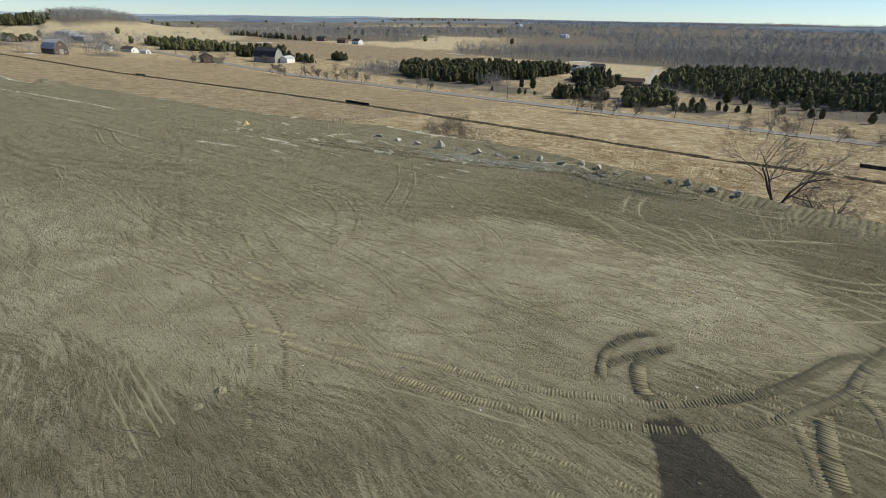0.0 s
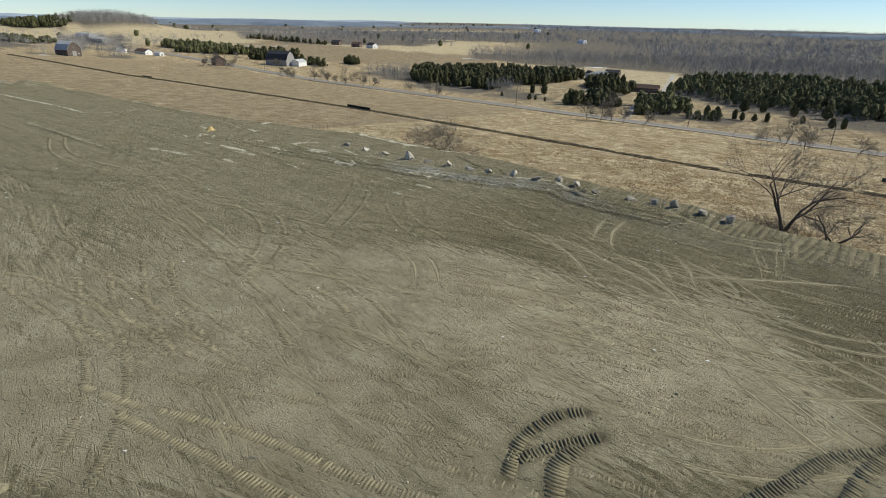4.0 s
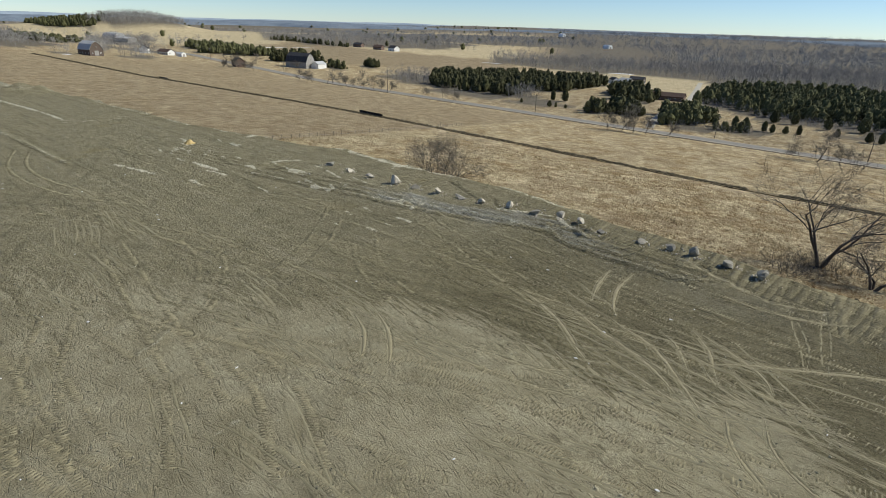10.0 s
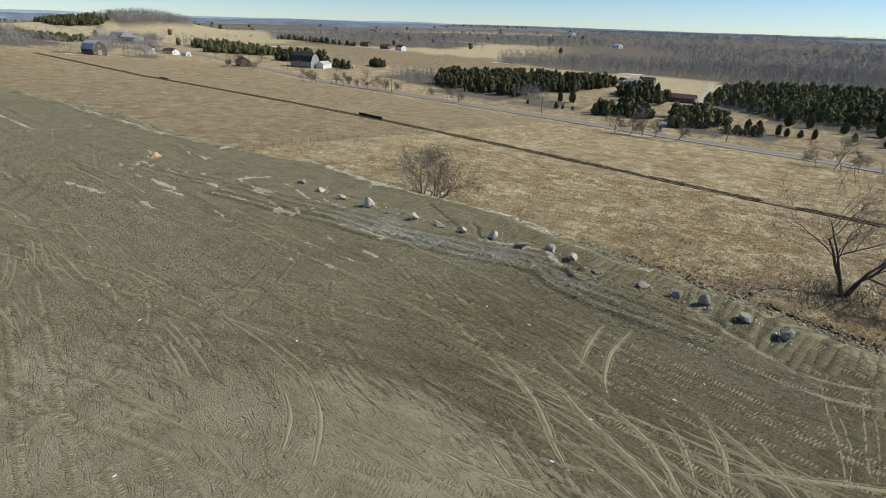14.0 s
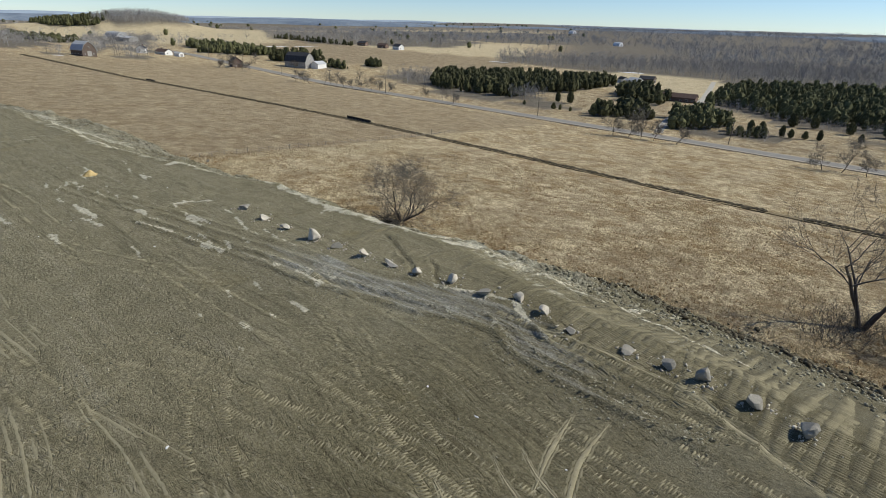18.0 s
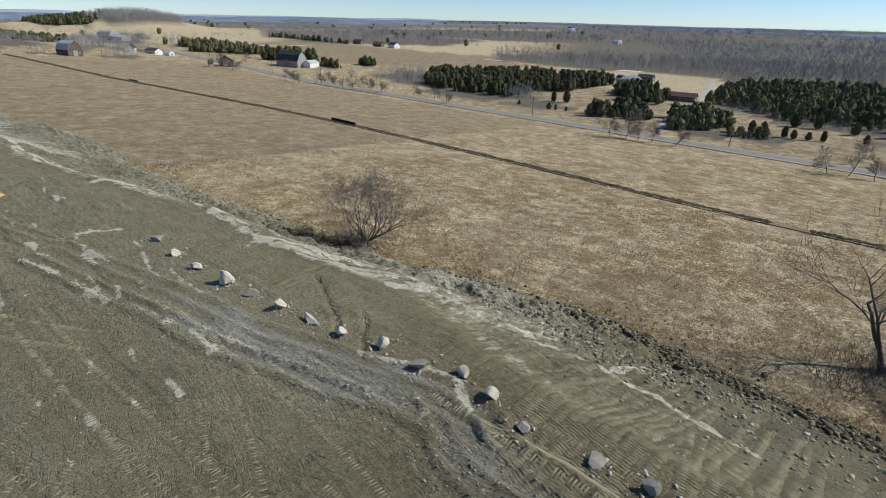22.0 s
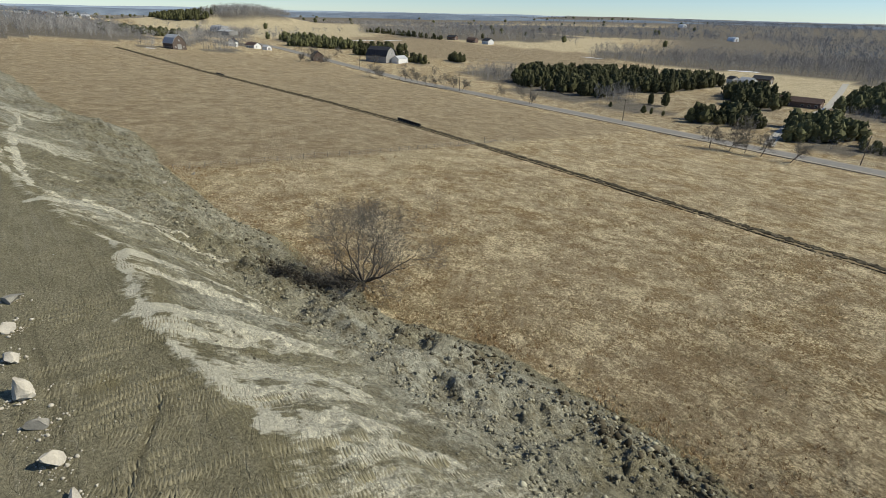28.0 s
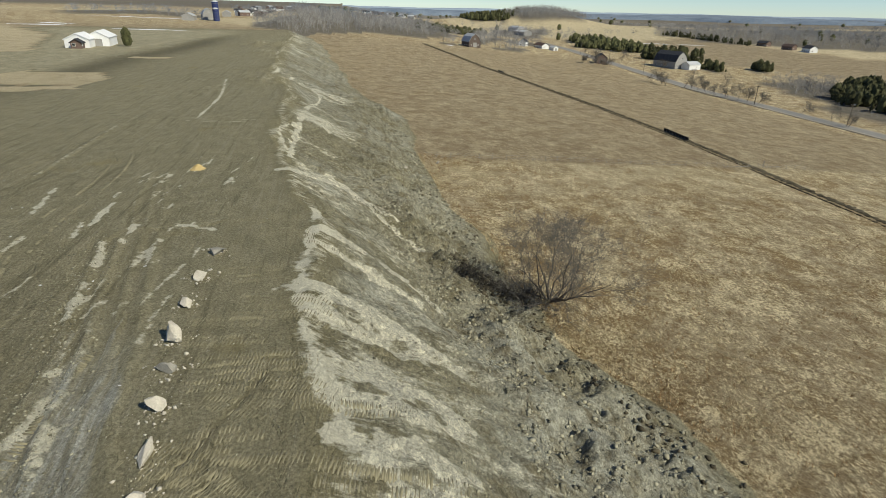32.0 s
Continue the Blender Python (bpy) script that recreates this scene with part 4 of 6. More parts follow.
def tube_data(points, radii, sides, verts, faces):
    """Adds a tapered tube along points to verts and faces."""
    first = len(verts)
    for k, p in enumerate(points):
        d = (points[min(k + 1, len(points) - 1)] - points[max(k - 1, 0)]).normalized()
        a = d.orthogonal().normalized()
        b = d.cross(a)
        for s in range(sides):
            t = 2 * math.pi * s / sides
            verts.append(p + (a * math.cos(t) + b * math.sin(t)) * radii[k])
    for k in range(len(points) - 1):
        for s in range(sides):
            i, j = first + k * sides + s, first + k * sides + (s + 1) % sides
            faces.append((i, j, j + sides, i + sides))


def grow(rng, base, way, length, radius, depth, out, spread=0.6, up=0.25, kids=(3, 5), bend=0.25, shrink=0.62, thin=0.016):
    """Grows a limb and its branches into out: lists of (points, radii, depth)."""
    pts, rad, p, d = [base.copy()], [radius], base.copy(), way.normalized()
    steps = 5 if depth > 2 else (4 if depth > 0 else 3)
    for k in range(steps):
        d = (d + Vector((rng.gauss(0, bend), rng.gauss(0, bend), rng.gauss(0, bend * 0.7) + up * 0.25))).normalized()
        p = p + d * length / steps
        pts.append(p.copy())
        rad.append(radius * (1 - 0.72 * (k + 1) / steps))
    out.append((pts, rad, depth))
    if depth <= 0:
        return
    for c in range(rng.randint(*kids)):
        f = rng.uniform(0.3, 1.0)
        k = min(int(f * steps), steps - 1)
        q = pts[k].lerp(pts[k + 1], f * steps - k)
        side = Vector((rng.gauss(0, 1), rng.gauss(0, 1), rng.gauss(0, 0.6)))
        side = (side - side.project(d)).normalized()
        nd = (d * (1 - spread) + side * spread + Vector((0, 0, up))).normalized()
        grow(rng, q, nd, length * shrink * rng.uniform(0.75, 1.2), max(radius * (1 - 0.7 * f) * 0.62, thin), depth - 1, out, spread, up, kids, bend, shrink, thin)


def limbs_mesh(name, limbs, material, sides=(3, 3, 4, 5, 6, 7)):
    v, f = [], []
    for pts, rad, depth in limbs:
        tube_data(pts, rad, sides[min(depth, 5)], v, f)
    return mesh_of(name, v, f, material, smooth=True)


def bare_tree(name, m, label, seed, stems, height, radius, depth, lean=0.35, spread=0.6, kids=(3, 5), up=0.25, group="", thin=0.016):
    rng = random.Random(seed)
    ob = empty(name, m, label, "tree", group)
    crown = []
    for k in range(stems):
        a = 2 * math.pi * (k + rng.random() * 0.6) / max(stems, 1)
        ln = lean * (0.4 + rng.random()) if stems > 1 else 0.05
        way = Vector((math.cos(a) * ln, math.sin(a) * ln, 1))
        out = []
        foot = Vector((math.cos(a), math.sin(a), 0)) * radius * (0.8 if stems > 1 else 0) - Vector((0, 0, 0.25))
        grow(rng, foot, way, height * rng.uniform(0.6, 0.78), radius * rng.uniform(0.7, 1), depth, out, spread, up, kids, thin=thin)
        part("trunk", limbs_mesh("trunk", out[:1], BARK), BARK, ob)
        crown += out[1:]
    part("crown", limbs_mesh("crown", crown, TWIG), TWIG, ob, "fine grey-brown leafless twigs")
    return ob


def stone_data(rng, size, verts, faces, deep=0.0, sub=1):
    """An angular stone: a jittered, cut icosphere."""
    bm = bmesh.new()
    bmesh.ops.create_icosphere(bm, subdivisions=sub, radius=1)
    cuts = [(Vector((rng.gauss(0, 1), rng.gauss(0, 1), rng.gauss(0, 1))).normalized(), rng.uniform(0.55, 0.85) - deep) for _ in range(4 + sub * 2)]
    first = len(verts)
    for v in bm.verts:
        c = v.co * rng.uniform(0.9, 1.1) * (1 + 0.6 * deep)
        for w, d in cuts:
            over = c.dot(w) - d
            if over > 0:
                c = c - w * over
        verts.append(Vector((c.x * size[0], c.y * size[1], c.z * size[2])))
    bm.verts.index_update()
    for f in bm.faces:
        faces.append(tuple(first + v.index for v in f.verts))
    bm.free()


def zat(x, y):
    return float(ground_z([x], [y])[0])

BARK = plain("bark", (0.07, 0.058, 0.047), (0.15, 0.128, 0.105), 0.6, 0.95)
TWIG = plain("twig", (0.105, 0.095, 0.081), (0.205, 0.186, 0.16), 0.6, 0.95, bump=0)
CEDAR = plain("cedar_foliage", (0.05, 0.053, 0.023), (0.115, 0.113, 0.05), 1.5, 0.9, bump=0.4, rand=0.35, island=0.3)
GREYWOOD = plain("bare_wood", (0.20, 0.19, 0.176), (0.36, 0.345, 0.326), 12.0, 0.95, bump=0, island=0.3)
# Far trees: the blue of distance haze is mixed into the wood colour.
FARWOOD = plain("haze_tinted_bare_wood", (0.145, 0.163, 0.19), (0.25, 0.275, 0.308), 12.0, 0.95, bump=0, island=0.3)
ASPHALT = plain("old_asphalt", (0.20, 0.19, 0.172), (0.265, 0.252, 0.228), 3.0, 0.9)
SHOULDER = plain("gravel_shoulder", (0.25, 0.22, 0.17), (0.38, 0.34, 0.27), 1.5, 0.95)
PAINT_Y = plain("road_paint_yellow", (0.42, 0.30, 0.06), (0.5, 0.38, 0.12), 2.0, 0.8)
PAINT_W = plain("road_paint_white", (0.5, 0.5, 0.48), (0.62, 0.62, 0.6), 2.0, 0.8)
LIME = plain("limestone_boulder", (0.38, 0.34, 0.27), (0.62, 0.57, 0.47), 0.8, 0.9, bump=0.5)
GREYROCK = plain("grey_boulder", (0.2, 0.188, 0.16), (0.37, 0.345, 0.285), 0.7, 0.9, bump=0.5)
STONES = plain("loose_stones", (0.185, 0.17, 0.118), (0.35, 0.33, 0.24), 5.0, 0.95, bump=0, island=0.55)
CLODS = plain("dark_clods", (0.065, 0.056, 0.038), (0.14, 0.12, 0.082), 3.0, 1.0, 0.04, bump=0.3, island=0.4)
TRENCHSOIL = plain("bare_trench_soil", (0.16, 0.125, 0.075), (0.27, 0.215, 0.13), 1.5, 1.0, 0.05)
SAND = plain("yellow_sand", (0.40, 0.29, 0.12), (0.52, 0.40, 0.19), 0.8, 0.95)
BARNRED = plain("weathered_barn_board", (0.085, 0.066, 0.056), (0.15, 0.118, 0.10), 1.6, 0.9)
BARNGREY = plain("grey_barn_board", (0.24, 0.235, 0.22), (0.36, 0.35, 0.33), 2.0, 0.9)
TIN = plain("galvanised_roof", (0.36, 0.37, 0.375), (0.5, 0.51, 0.51), 3.0, 0.75, 0.3)
ROOFDARK = plain("dark_shingle_roof", (0.028, 0.03, 0.036), (0.06, 0.062, 0.068), 2.0, 0.9)
ROOFBROWN = plain("brown_shingle_roof", (0.075, 0.05, 0.042), (0.12, 0.085, 0.07), 2.0, 0.9)
WHITE = plain("white_siding", (0.66, 0.66, 0.64), (0.8, 0.8, 0.78), 3.0, 0.7)
BRICK = plain("brown_brick_wall", (0.12, 0.085, 0.07), (0.19, 0.135, 0.11), 1.2, 0.9)
GLASS = plain("window_glass", (0.02, 0.025, 0.03), (0.05, 0.055, 0.06), 2.0, 0.08, 0.6, bump=0)
POLE = plain("utility_pole_wood", (0.10, 0.085, 0.068), (0.18, 0.155, 0.125), 0.8, 0.9)
BLACK = plain("black_plastic", (0.012, 0.012, 0.012), (0.03, 0.029, 0.027), 1.2, 0.6)
SNOWROOF = plain("bright_metal_roof", (0.72, 0.72, 0.71), (0.82, 0.82, 0.81), 3.0, 0.7, 0.3, bump=0)
SNOW = plain("old_snow", (0.75, 0.77, 0.8), (0.86, 0.87, 0.88), 2.0, 0.7)
SILOBLUE = plain("dark_blue_silo", (0.02, 0.03, 0.10), (0.04, 0.055, 0.15), 2.0, 0.5)
STRAW = plain("dead_grass_blades", (0.33, 0.26, 0.145), (0.56, 0.47, 0.29), 2.0, 0.95, bump=0, island=0.35)
RUST = plain("rusty_dead_stalks", (0.20, 0.12, 0.055), (0.33, 0.215, 0.105), 2.0, 0.95, bump=0, island=0.35)
POSTW = plain("weathered_fence_wood", (0.2, 0.18, 0.15), (0.36, 0.33, 0.28), 0.6, 0.9)
CARPAINT = plain("silver_car_paint", (0.5, 0.52, 0.54), (0.56, 0.58, 0.6), 2.0, 0.3, 0.6, bump=0)
BRUSHWOOD = plain("dark_brush", (0.035, 0.031, 0.027), (0.085, 0.075, 0.064), 0.8, 0.95, bump=0, island=0.3)
# Ridge tones hold painted haze: bluer, and paler for the farthest.
RIDGEBLUE = plain("haze_blue_ridge", (0.13, 0.165, 0.215), (0.235, 0.28, 0.33), 90.0, 1.0, 0.0, bump=0)
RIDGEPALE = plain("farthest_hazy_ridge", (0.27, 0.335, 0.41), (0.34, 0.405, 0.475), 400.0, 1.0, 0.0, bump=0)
RUBBER = plain("black_rubber", (0.015, 0.015, 0.015), (0.03, 0.03, 0.03), 0.4, 0.85)

ground_sheet()

# ---- road, trench ----
def strip(name, material, us, na, nb, lift, thick=0.0, label="", category="", kind="structure"):
    v, f = [], []
    for u in us:
        a, b = (na(u), nb(u)) if callable(na) else (na, nb)
        for n in (a, b):
            x, y = xy(u, n)
            v.append((x, y, float(base_land(np.array([x]), np.array([y]))[0]) + lift))
    for k in range(len(us) - 1):
        f.append((2 * k, 2 * k + 1, 2 * k + 3, 2 * k + 2))
    if thick:
        c = len(v)
        v += [(x, y, z - thick) for x, y, z in v]
        for k in range(len(us) - 1):
            f += [(c + 2 * k, c + 2 * k + 2, 2 * k + 2, 2 * k), (c + 2 * k + 1, 2 * k + 1, 2 * k + 3, c + 2 * k + 3)]
    ob = new(name, mesh_of(name, v, f, material))
    return tagged(ob, label, category, kind=kind)


def road():
    us = list(np.arange(-900, 760, 12.0))
    strip("road_shoulder", SHOULDER, us, 304.5, 318.5, 0.28, 0.9, "pale gravel shoulder under a country road", "road")
    strip("road", ASPHALT, us, 307.3, 315.7, 0.42, 0.3, "grey sun-bleached two-lane asphalt road", "road")
    strip("road_centre_line", PAINT_Y, us, 311.42, 311.58, 0.426, 0, "worn yellow centre line on the road", "road marking")
    strip("road_edge_line_near", PAINT_W, us, 307.75, 307.87, 0.426, 0, "worn white edge line on the road", "road marking")
    strip("road_edge_line_far", PAINT_W, us, 315.13, 315.25, 0.426, 0, "worn white edge line on the road", "road marking")


TR_U = (-160, -60, 3, 49, 120, 160, 195, 260, 383, 470, 560)
TR_N = (196, 190, 187, 184, 186, 186, 185.5, 181, 165, 150, 132)


def trench():
    """A bank of dark spoil beside a narrow cut, in lumps."""
    rng = random.Random(5)
    v, f = [], []
    for k in range(5200):
        u = rng.uniform(-150, 545)
        if 33 < u < 41 or (6 < u < 9):
            continue
        near = k % 3 == 0
        n = float(np.interp(u, TR_U, TR_N)) + (rng.gauss(-2.1, 0.15) if near else rng.gauss(0.0, 0.38))
        x, y = xy(u, n)
        s = rng.uniform(0.14, 0.28) if near else rng.uniform(0.26, 0.6)
        first = len(v)
        stone_data(rng, (s * 1.6, s * 1.3, s * 0.95), v, f)
        z = float(base_land(np.array([x]), np.array([y]))[0])
        for i in range(first, len(v)):
            v[i] = v[i] + Vector((x, y, z + 0.12))
    tagged(new("trench_spoil", mesh_of("trench_spoil", v, f, CLODS)), "dark clods of spoil banked along a narrow trench", "soil", kind="stuff")
    us = list(np.arange(-150, 548, 3.0))
    mid = lambda u: float(np.interp(u, TR_U, TR_N))  # noqa: E731
    strip("trench", TRENCHSOIL, us, lambda u: mid(u) - 2.0, lambda u: mid(u) + 0.1, 0.14, 0.3, "bare soil strip over a trench across the grass field", "trench")


road()
trench()


# ---- boulders on the fill ----
def boulder(x, y, size, turn, material, label, seed, flat=False):
    rng = random.Random(seed)
    v, f = [], []
    stone_data(rng, size, v, f, sub=3 if max(size) > 0.6 else 2, deep=0.2)
    low = min(p.z for p in v)
    v = [p - Vector((0, 0, low + size[2] * 0.22)) for p in v]
    ob = new("boulder", mesh_of("boulder", v, f, material))
    ob.matrix_world = pose(x, y, zat(x, y), 0, 0, turn)
    return tagged(ob, label, "boulder", "row of boulders on the fill")


B_LIME, B_GREY = "pale limestone boulder lying on bare graded soil", "grey soil-stained boulder on bare graded soil"
for k, (x, y, sx, sy, sz, turn, mat, lab) in enumerate([
        (-0.7, 84.6, 0.95, 0.7, 0.75, 20, LIME, B_LIME), (-4.4, 86.9, 0.95, 0.55, 0.5, 10, LIME, "pale limestone boulder broken flat on bare soil"),
        (-7.6, 89.4, 0.9, 0.7, 0.4, 0, LIME, "crumbled pale limestone heap on bare soil"), (-11.0, 92.2, 1.3, 0.9, 0.45, 30, GREYROCK, "crumbled grey rock heap on bare soil"),
        (2.2, 83.1, 0.85, 0.7, 0.5, 60, GREYROCK, B_GREY), (5.0, 81.3, 0.62, 0.6, 0.62, 15, LIME, B_LIME),
        (7.8, 79.8, 1.25, 0.45, 0.5, -40, LIME, "long slab-shaped limestone boulder on bare soil"), (10.3, 78.4, 0.6, 0.6, 0.55, 0, LIME, B_LIME),
        (13.4, 77.2, 0.6, 0.5, 0.55, 50, LIME, B_LIME), (16.2, 75.1, 1.2, 0.8, 0.55, -20, GREYROCK, B_GREY),
        (18.9, 74.7, 0.6, 0.6, 0.6, 70, LIME, B_LIME), (20.6, 72.6, 0.6, 0.55, 0.55, 10, LIME, B_LIME),
        (22.3, 70.4, 0.8, 0.7, 0.7, 35, GREYROCK, B_GREY), (26.0, 68.6, 1.1, 0.9, 0.5, 0, GREYROCK, B_GREY), (28.1, 67.0, 0.8, 0.8, 0.7, 80, GREYROCK, B_GREY),
        (30.0, 65.9, 1.0, 0.9, 0.95, 25, GREYROCK, "large grey pointed boulder on bare graded soil"), (32.2, 63.7, 1.1, 0.9, 1.0, 65, GREYROCK, "large grey pointed boulder on bare graded soil"),
        (33.9, 61.7, 1.1, 0.9, 0.85, 40, GREYROCK, B_GREY)]):
    boulder(x, y, tuple(c * (0.6 if mat is GREYROCK and x > 15 else 0.86) for c in (sx, sy, sz)), turn, mat, lab, 100 + k)

# ---- trees on the field ----
treelet = bare_tree("bare_tree", pose(1.2, 124.8, zat(1.2, 124.8)), "leafless rounded tree at the toe of the bank", 29, 14, 10.2, 0.15, 4, lean=1.5, spread=0.5, kids=(4, 5), up=0.15, thin=0.011)
bigtree = bare_tree("bare_tree", pose(64.8, 103.2, zat(64.8, 103.2)), "tall leafless multi-stemmed tree beside the bank", 12, 4, 17.0, 0.34, 4, lean=0.34, spread=0.5, kids=(4, 5), up=0.16, thin=0.017)
side_tree = bare_tree("bare_tree", pose(67.5, 94.5, zat(67.5, 94.5)), "low crooked leafless tree beside the bank", 15, 3, 9.0, 0.3, 4, lean=0.4, spread=0.6, kids=(4, 5), up=0.1)


def brush(cx, cy, r, count, seed, long=0.0, turn=0.0, material=None, label="grey leafless thicket around the foot of a tree"):
    """A thicket of thin stems, drawn out along a line where long is given."""
    rng = random.Random(seed)
    limbs = []
    for k in range(count):
        f = rng.uniform(-0.5, 0.5) * long
        x, y = cx + rng.gauss(0, r) + f * math.cos(radians(turn)), cy + rng.gauss(0, r) + f * math.sin(radians(turn))
        grow(rng, Vector((x, y, zat(x, y) - 0.1)), Vector((rng.gauss(0, 0.6), rng.gauss(0, 0.6), 1)), rng.uniform(1.0, 2.6), 0.03, 1, limbs, 0.5, 0.2, (3, 5))
    tagged(new("brush", limbs_mesh("brush", limbs, material or TWIG)), label, "brush", kind="stuff")


brush(63.5, 103, 2.6, 170, 4)
brush(58, 99, 1.6, 60, 5)
brush(-3.6, 121.2, 0.75, 210, 6, 9.5, 20, BRUSHWOOD, "dark heap of cut brush beside a leafless tree")


# ---- woods ----
def cedar_data(rng, h, r, verts, faces, count):
    """A trunk and an uneven crown of upright foliage clumps."""
    tube_data([Vector((0, 0, -0.3)), Vector((0, 0, h * 0.5)), Vector((0, 0, h * 0.9))], [h * 0.018, h * 0.012, h * 0.004], 4, verts, faces)
    a0 = rng.uniform(0, 6)

    def girth(t):
        return r * (1 - t ** 2.4) ** 0.6 * (0.55 + 0.45 * min(1.0, t / 0.22)) * (0.9 + 0.12 * math.sin(9 * t + a0))
    rings, sides = 5, 7
    first = len(verts)
    for i in range(rings):
        t = 0.02 + 0.9 * i / (rings - 1)
        for j in range(sides):
            a = 2 * math.pi * (j + 0.5 * (i % 2)) / sides
            q = girth(t) * rng.uniform(0.72, 1.05)
            verts.append(Vector((math.cos(a) * q, math.sin(a) * q, h * (0.05 + 0.92 * t) + rng.uniform(-0.04, 0.04) * h)))
    for i in range(rings - 1):
        for j in range(sides):
            p, q = first + i * sides + j, first + i * sides + (j + 1) % sides
            faces.append((p, q, q + sides, p + sides))
    faces.append(tuple(first + (rings - 1) * sides + j for j in range(sides)))
    for k in range(count):
        t = rng.random() ** 0.8 * 0.97
        a, q = rng.uniform(0, 2 * math.pi), girth(t) * rng.uniform(0.8, 1.05)
        s = r * rng.uniform(0.22, 0.4) * (1 - 0.4 * t)
        c = Vector((math.cos(a) * q, math.sin(a) * q, h * (0.05 + 0.92 * t)))
        first = len(verts)
        b = rng.uniform(0, 6)
        for j in range(3):
            verts.append(c + Vector((math.cos(b + j * 2.094), math.sin(b + j * 2.094), rng.uniform(-0.5, 0.1))) * s * rng.uniform(0.7, 1.2))
        verts.append(c + Vector((math.cos(a) * s * 0.5, math.sin(a) * s * 0.5, s * rng.uniform(0.8, 1.6))))
        faces.extend(((first, first + 1, first + 3), (first + 1, first + 2, first + 3), (first + 2, first, first + 3)))


def greytree_data(rng, h, verts, faces, o, twigs, fat=1.0):
    """A far leafless tree: a trunk, and a haze of upswept twigs in a domed crown."""
    def wedge(p, q, w):
        first = len(verts)
        d = (q - p).normalized()
        a = d.orthogonal().normalized() * w
        b = d.cross(a)
        verts.extend((p + a, p - a * 0.5 + b * 0.8, p - a * 0.5 - b * 0.8, q))
        faces.extend(((first, first + 1, first + 3), (first + 1, first + 2, first + 3), (first + 2, first, first + 3)))
    wedge(o, o + Vector((rng.gauss(0, 0.03), rng.gauss(0, 0.03), 0.95)) * h, h * 0.013)
    for k in range(twigs):
        a, q = rng.uniform(0, 6.283), rng.random() ** 0.5
        t = rng.uniform(-1, 1)
        r = 0.30 * q * math.sqrt(max(0.05, 1 - t * t))
        p = o + Vector((math.cos(a) * r, math.sin(a) * r, 0.60 + 0.30 * t)) * h
        l = h * rng.uniform(0.14, 0.26)
        wedge(p, p + Vector((math.cos(a) * 0.45 * q, math.sin(a) * 0.45 * q, rng.uniform(0.4, 1.0))) * l, h * rng.uniform(0.006, 0.012) * fat)


def scatter(rng, poly, spacing):
    xs, ys = [p[0] for p in poly], [p[1] for p in poly]
    out = []
    gx = np.arange(min(xs), max(xs), spacing)
    gy = np.arange(min(ys), max(ys), spacing)
    for x in gx:
        px = np.array([x + rng.uniform(-0.5, 0.5) * spacing for _ in gy])
        py = np.array([y + rng.uniform(-0.5, 0.5) * spacing for y in gy])
        for a, b, k in zip(px, py, inside(px, py, poly)):
            if k:
                out.append((a, b))
    return out


def woods():
    rng = random.Random(77)
    near_cedar, near_bare = [], []
    for k in range(10):
        v, f = [], []
        hh = 9.0
        cedar_data(rng, hh, hh * (0.27 + 0.015 * k), v, f, 34)
        near_cedar.append((v, f))
    for k in range(12):
        v, f = [], []
        greytree_data(rng, 1.0, v, f, Vector((0, 0, 0)), 30, 1.1)
        near_bare.append((v, f))
    far_bare = []
    for k in range(8):
        v, f = [], []
        greytree_data(rng, 1.0, v, f, Vector((0, 0, 0)), 18, 2.2)
        far_bare.append((v, f))
    for poly, kind, gap, h in WOODS:
        spots = [p for p in scatter(rng, poly, gap * (0.86 if kind == "cedar" else 1)) if rng.random() < 0.93]
        if not spots:
            continue
        zs = ground_z(np.array([p[0] for p in spots]), np.array([p[1] for p in spots]))
        v, f = [], []
        for (x, y), z in zip(spots, zs):
            if kind == "cedar" and h > 9.2 and float(wave(x, y, 14, 6)) < -0.5:
                continue
            form = rng.choice(near_cedar if kind == "cedar" else near_bare if gap < 12 else far_bare)
            s = h * (rng.uniform(0.5, 1.2) if rng.random() < 0.85 else rng.uniform(0.3, 0.6)) / (9.0 if kind == "cedar" else 1.0)
            w = s * (1.0 if gap < 12 else 1.5 if gap < 30 else 2.4) * rng.uniform(0.85, 1.2)
            a = rng.uniform(0, 6.28)
            ca, sa = math.cos(a) * w, math.sin(a) * w
            first = len(v)
            v.extend((p.x * ca - p.y * sa + x, p.x * sa + p.y * ca + y, p.z * s + z - 0.1) for p in form[0])
            f.extend(tuple(i + first for i in q) for q in form[1])
        if kind == "cedar":
            tagged(new("cedar_grove", mesh_of("cedar_grove", v, f, CEDAR)), "dense stand of dark green cedars", "trees", kind="stuff")
        else:
            # Widely spaced far woods take the wood colour with painted haze.
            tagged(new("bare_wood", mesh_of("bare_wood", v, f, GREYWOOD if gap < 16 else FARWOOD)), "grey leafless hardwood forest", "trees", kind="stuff")


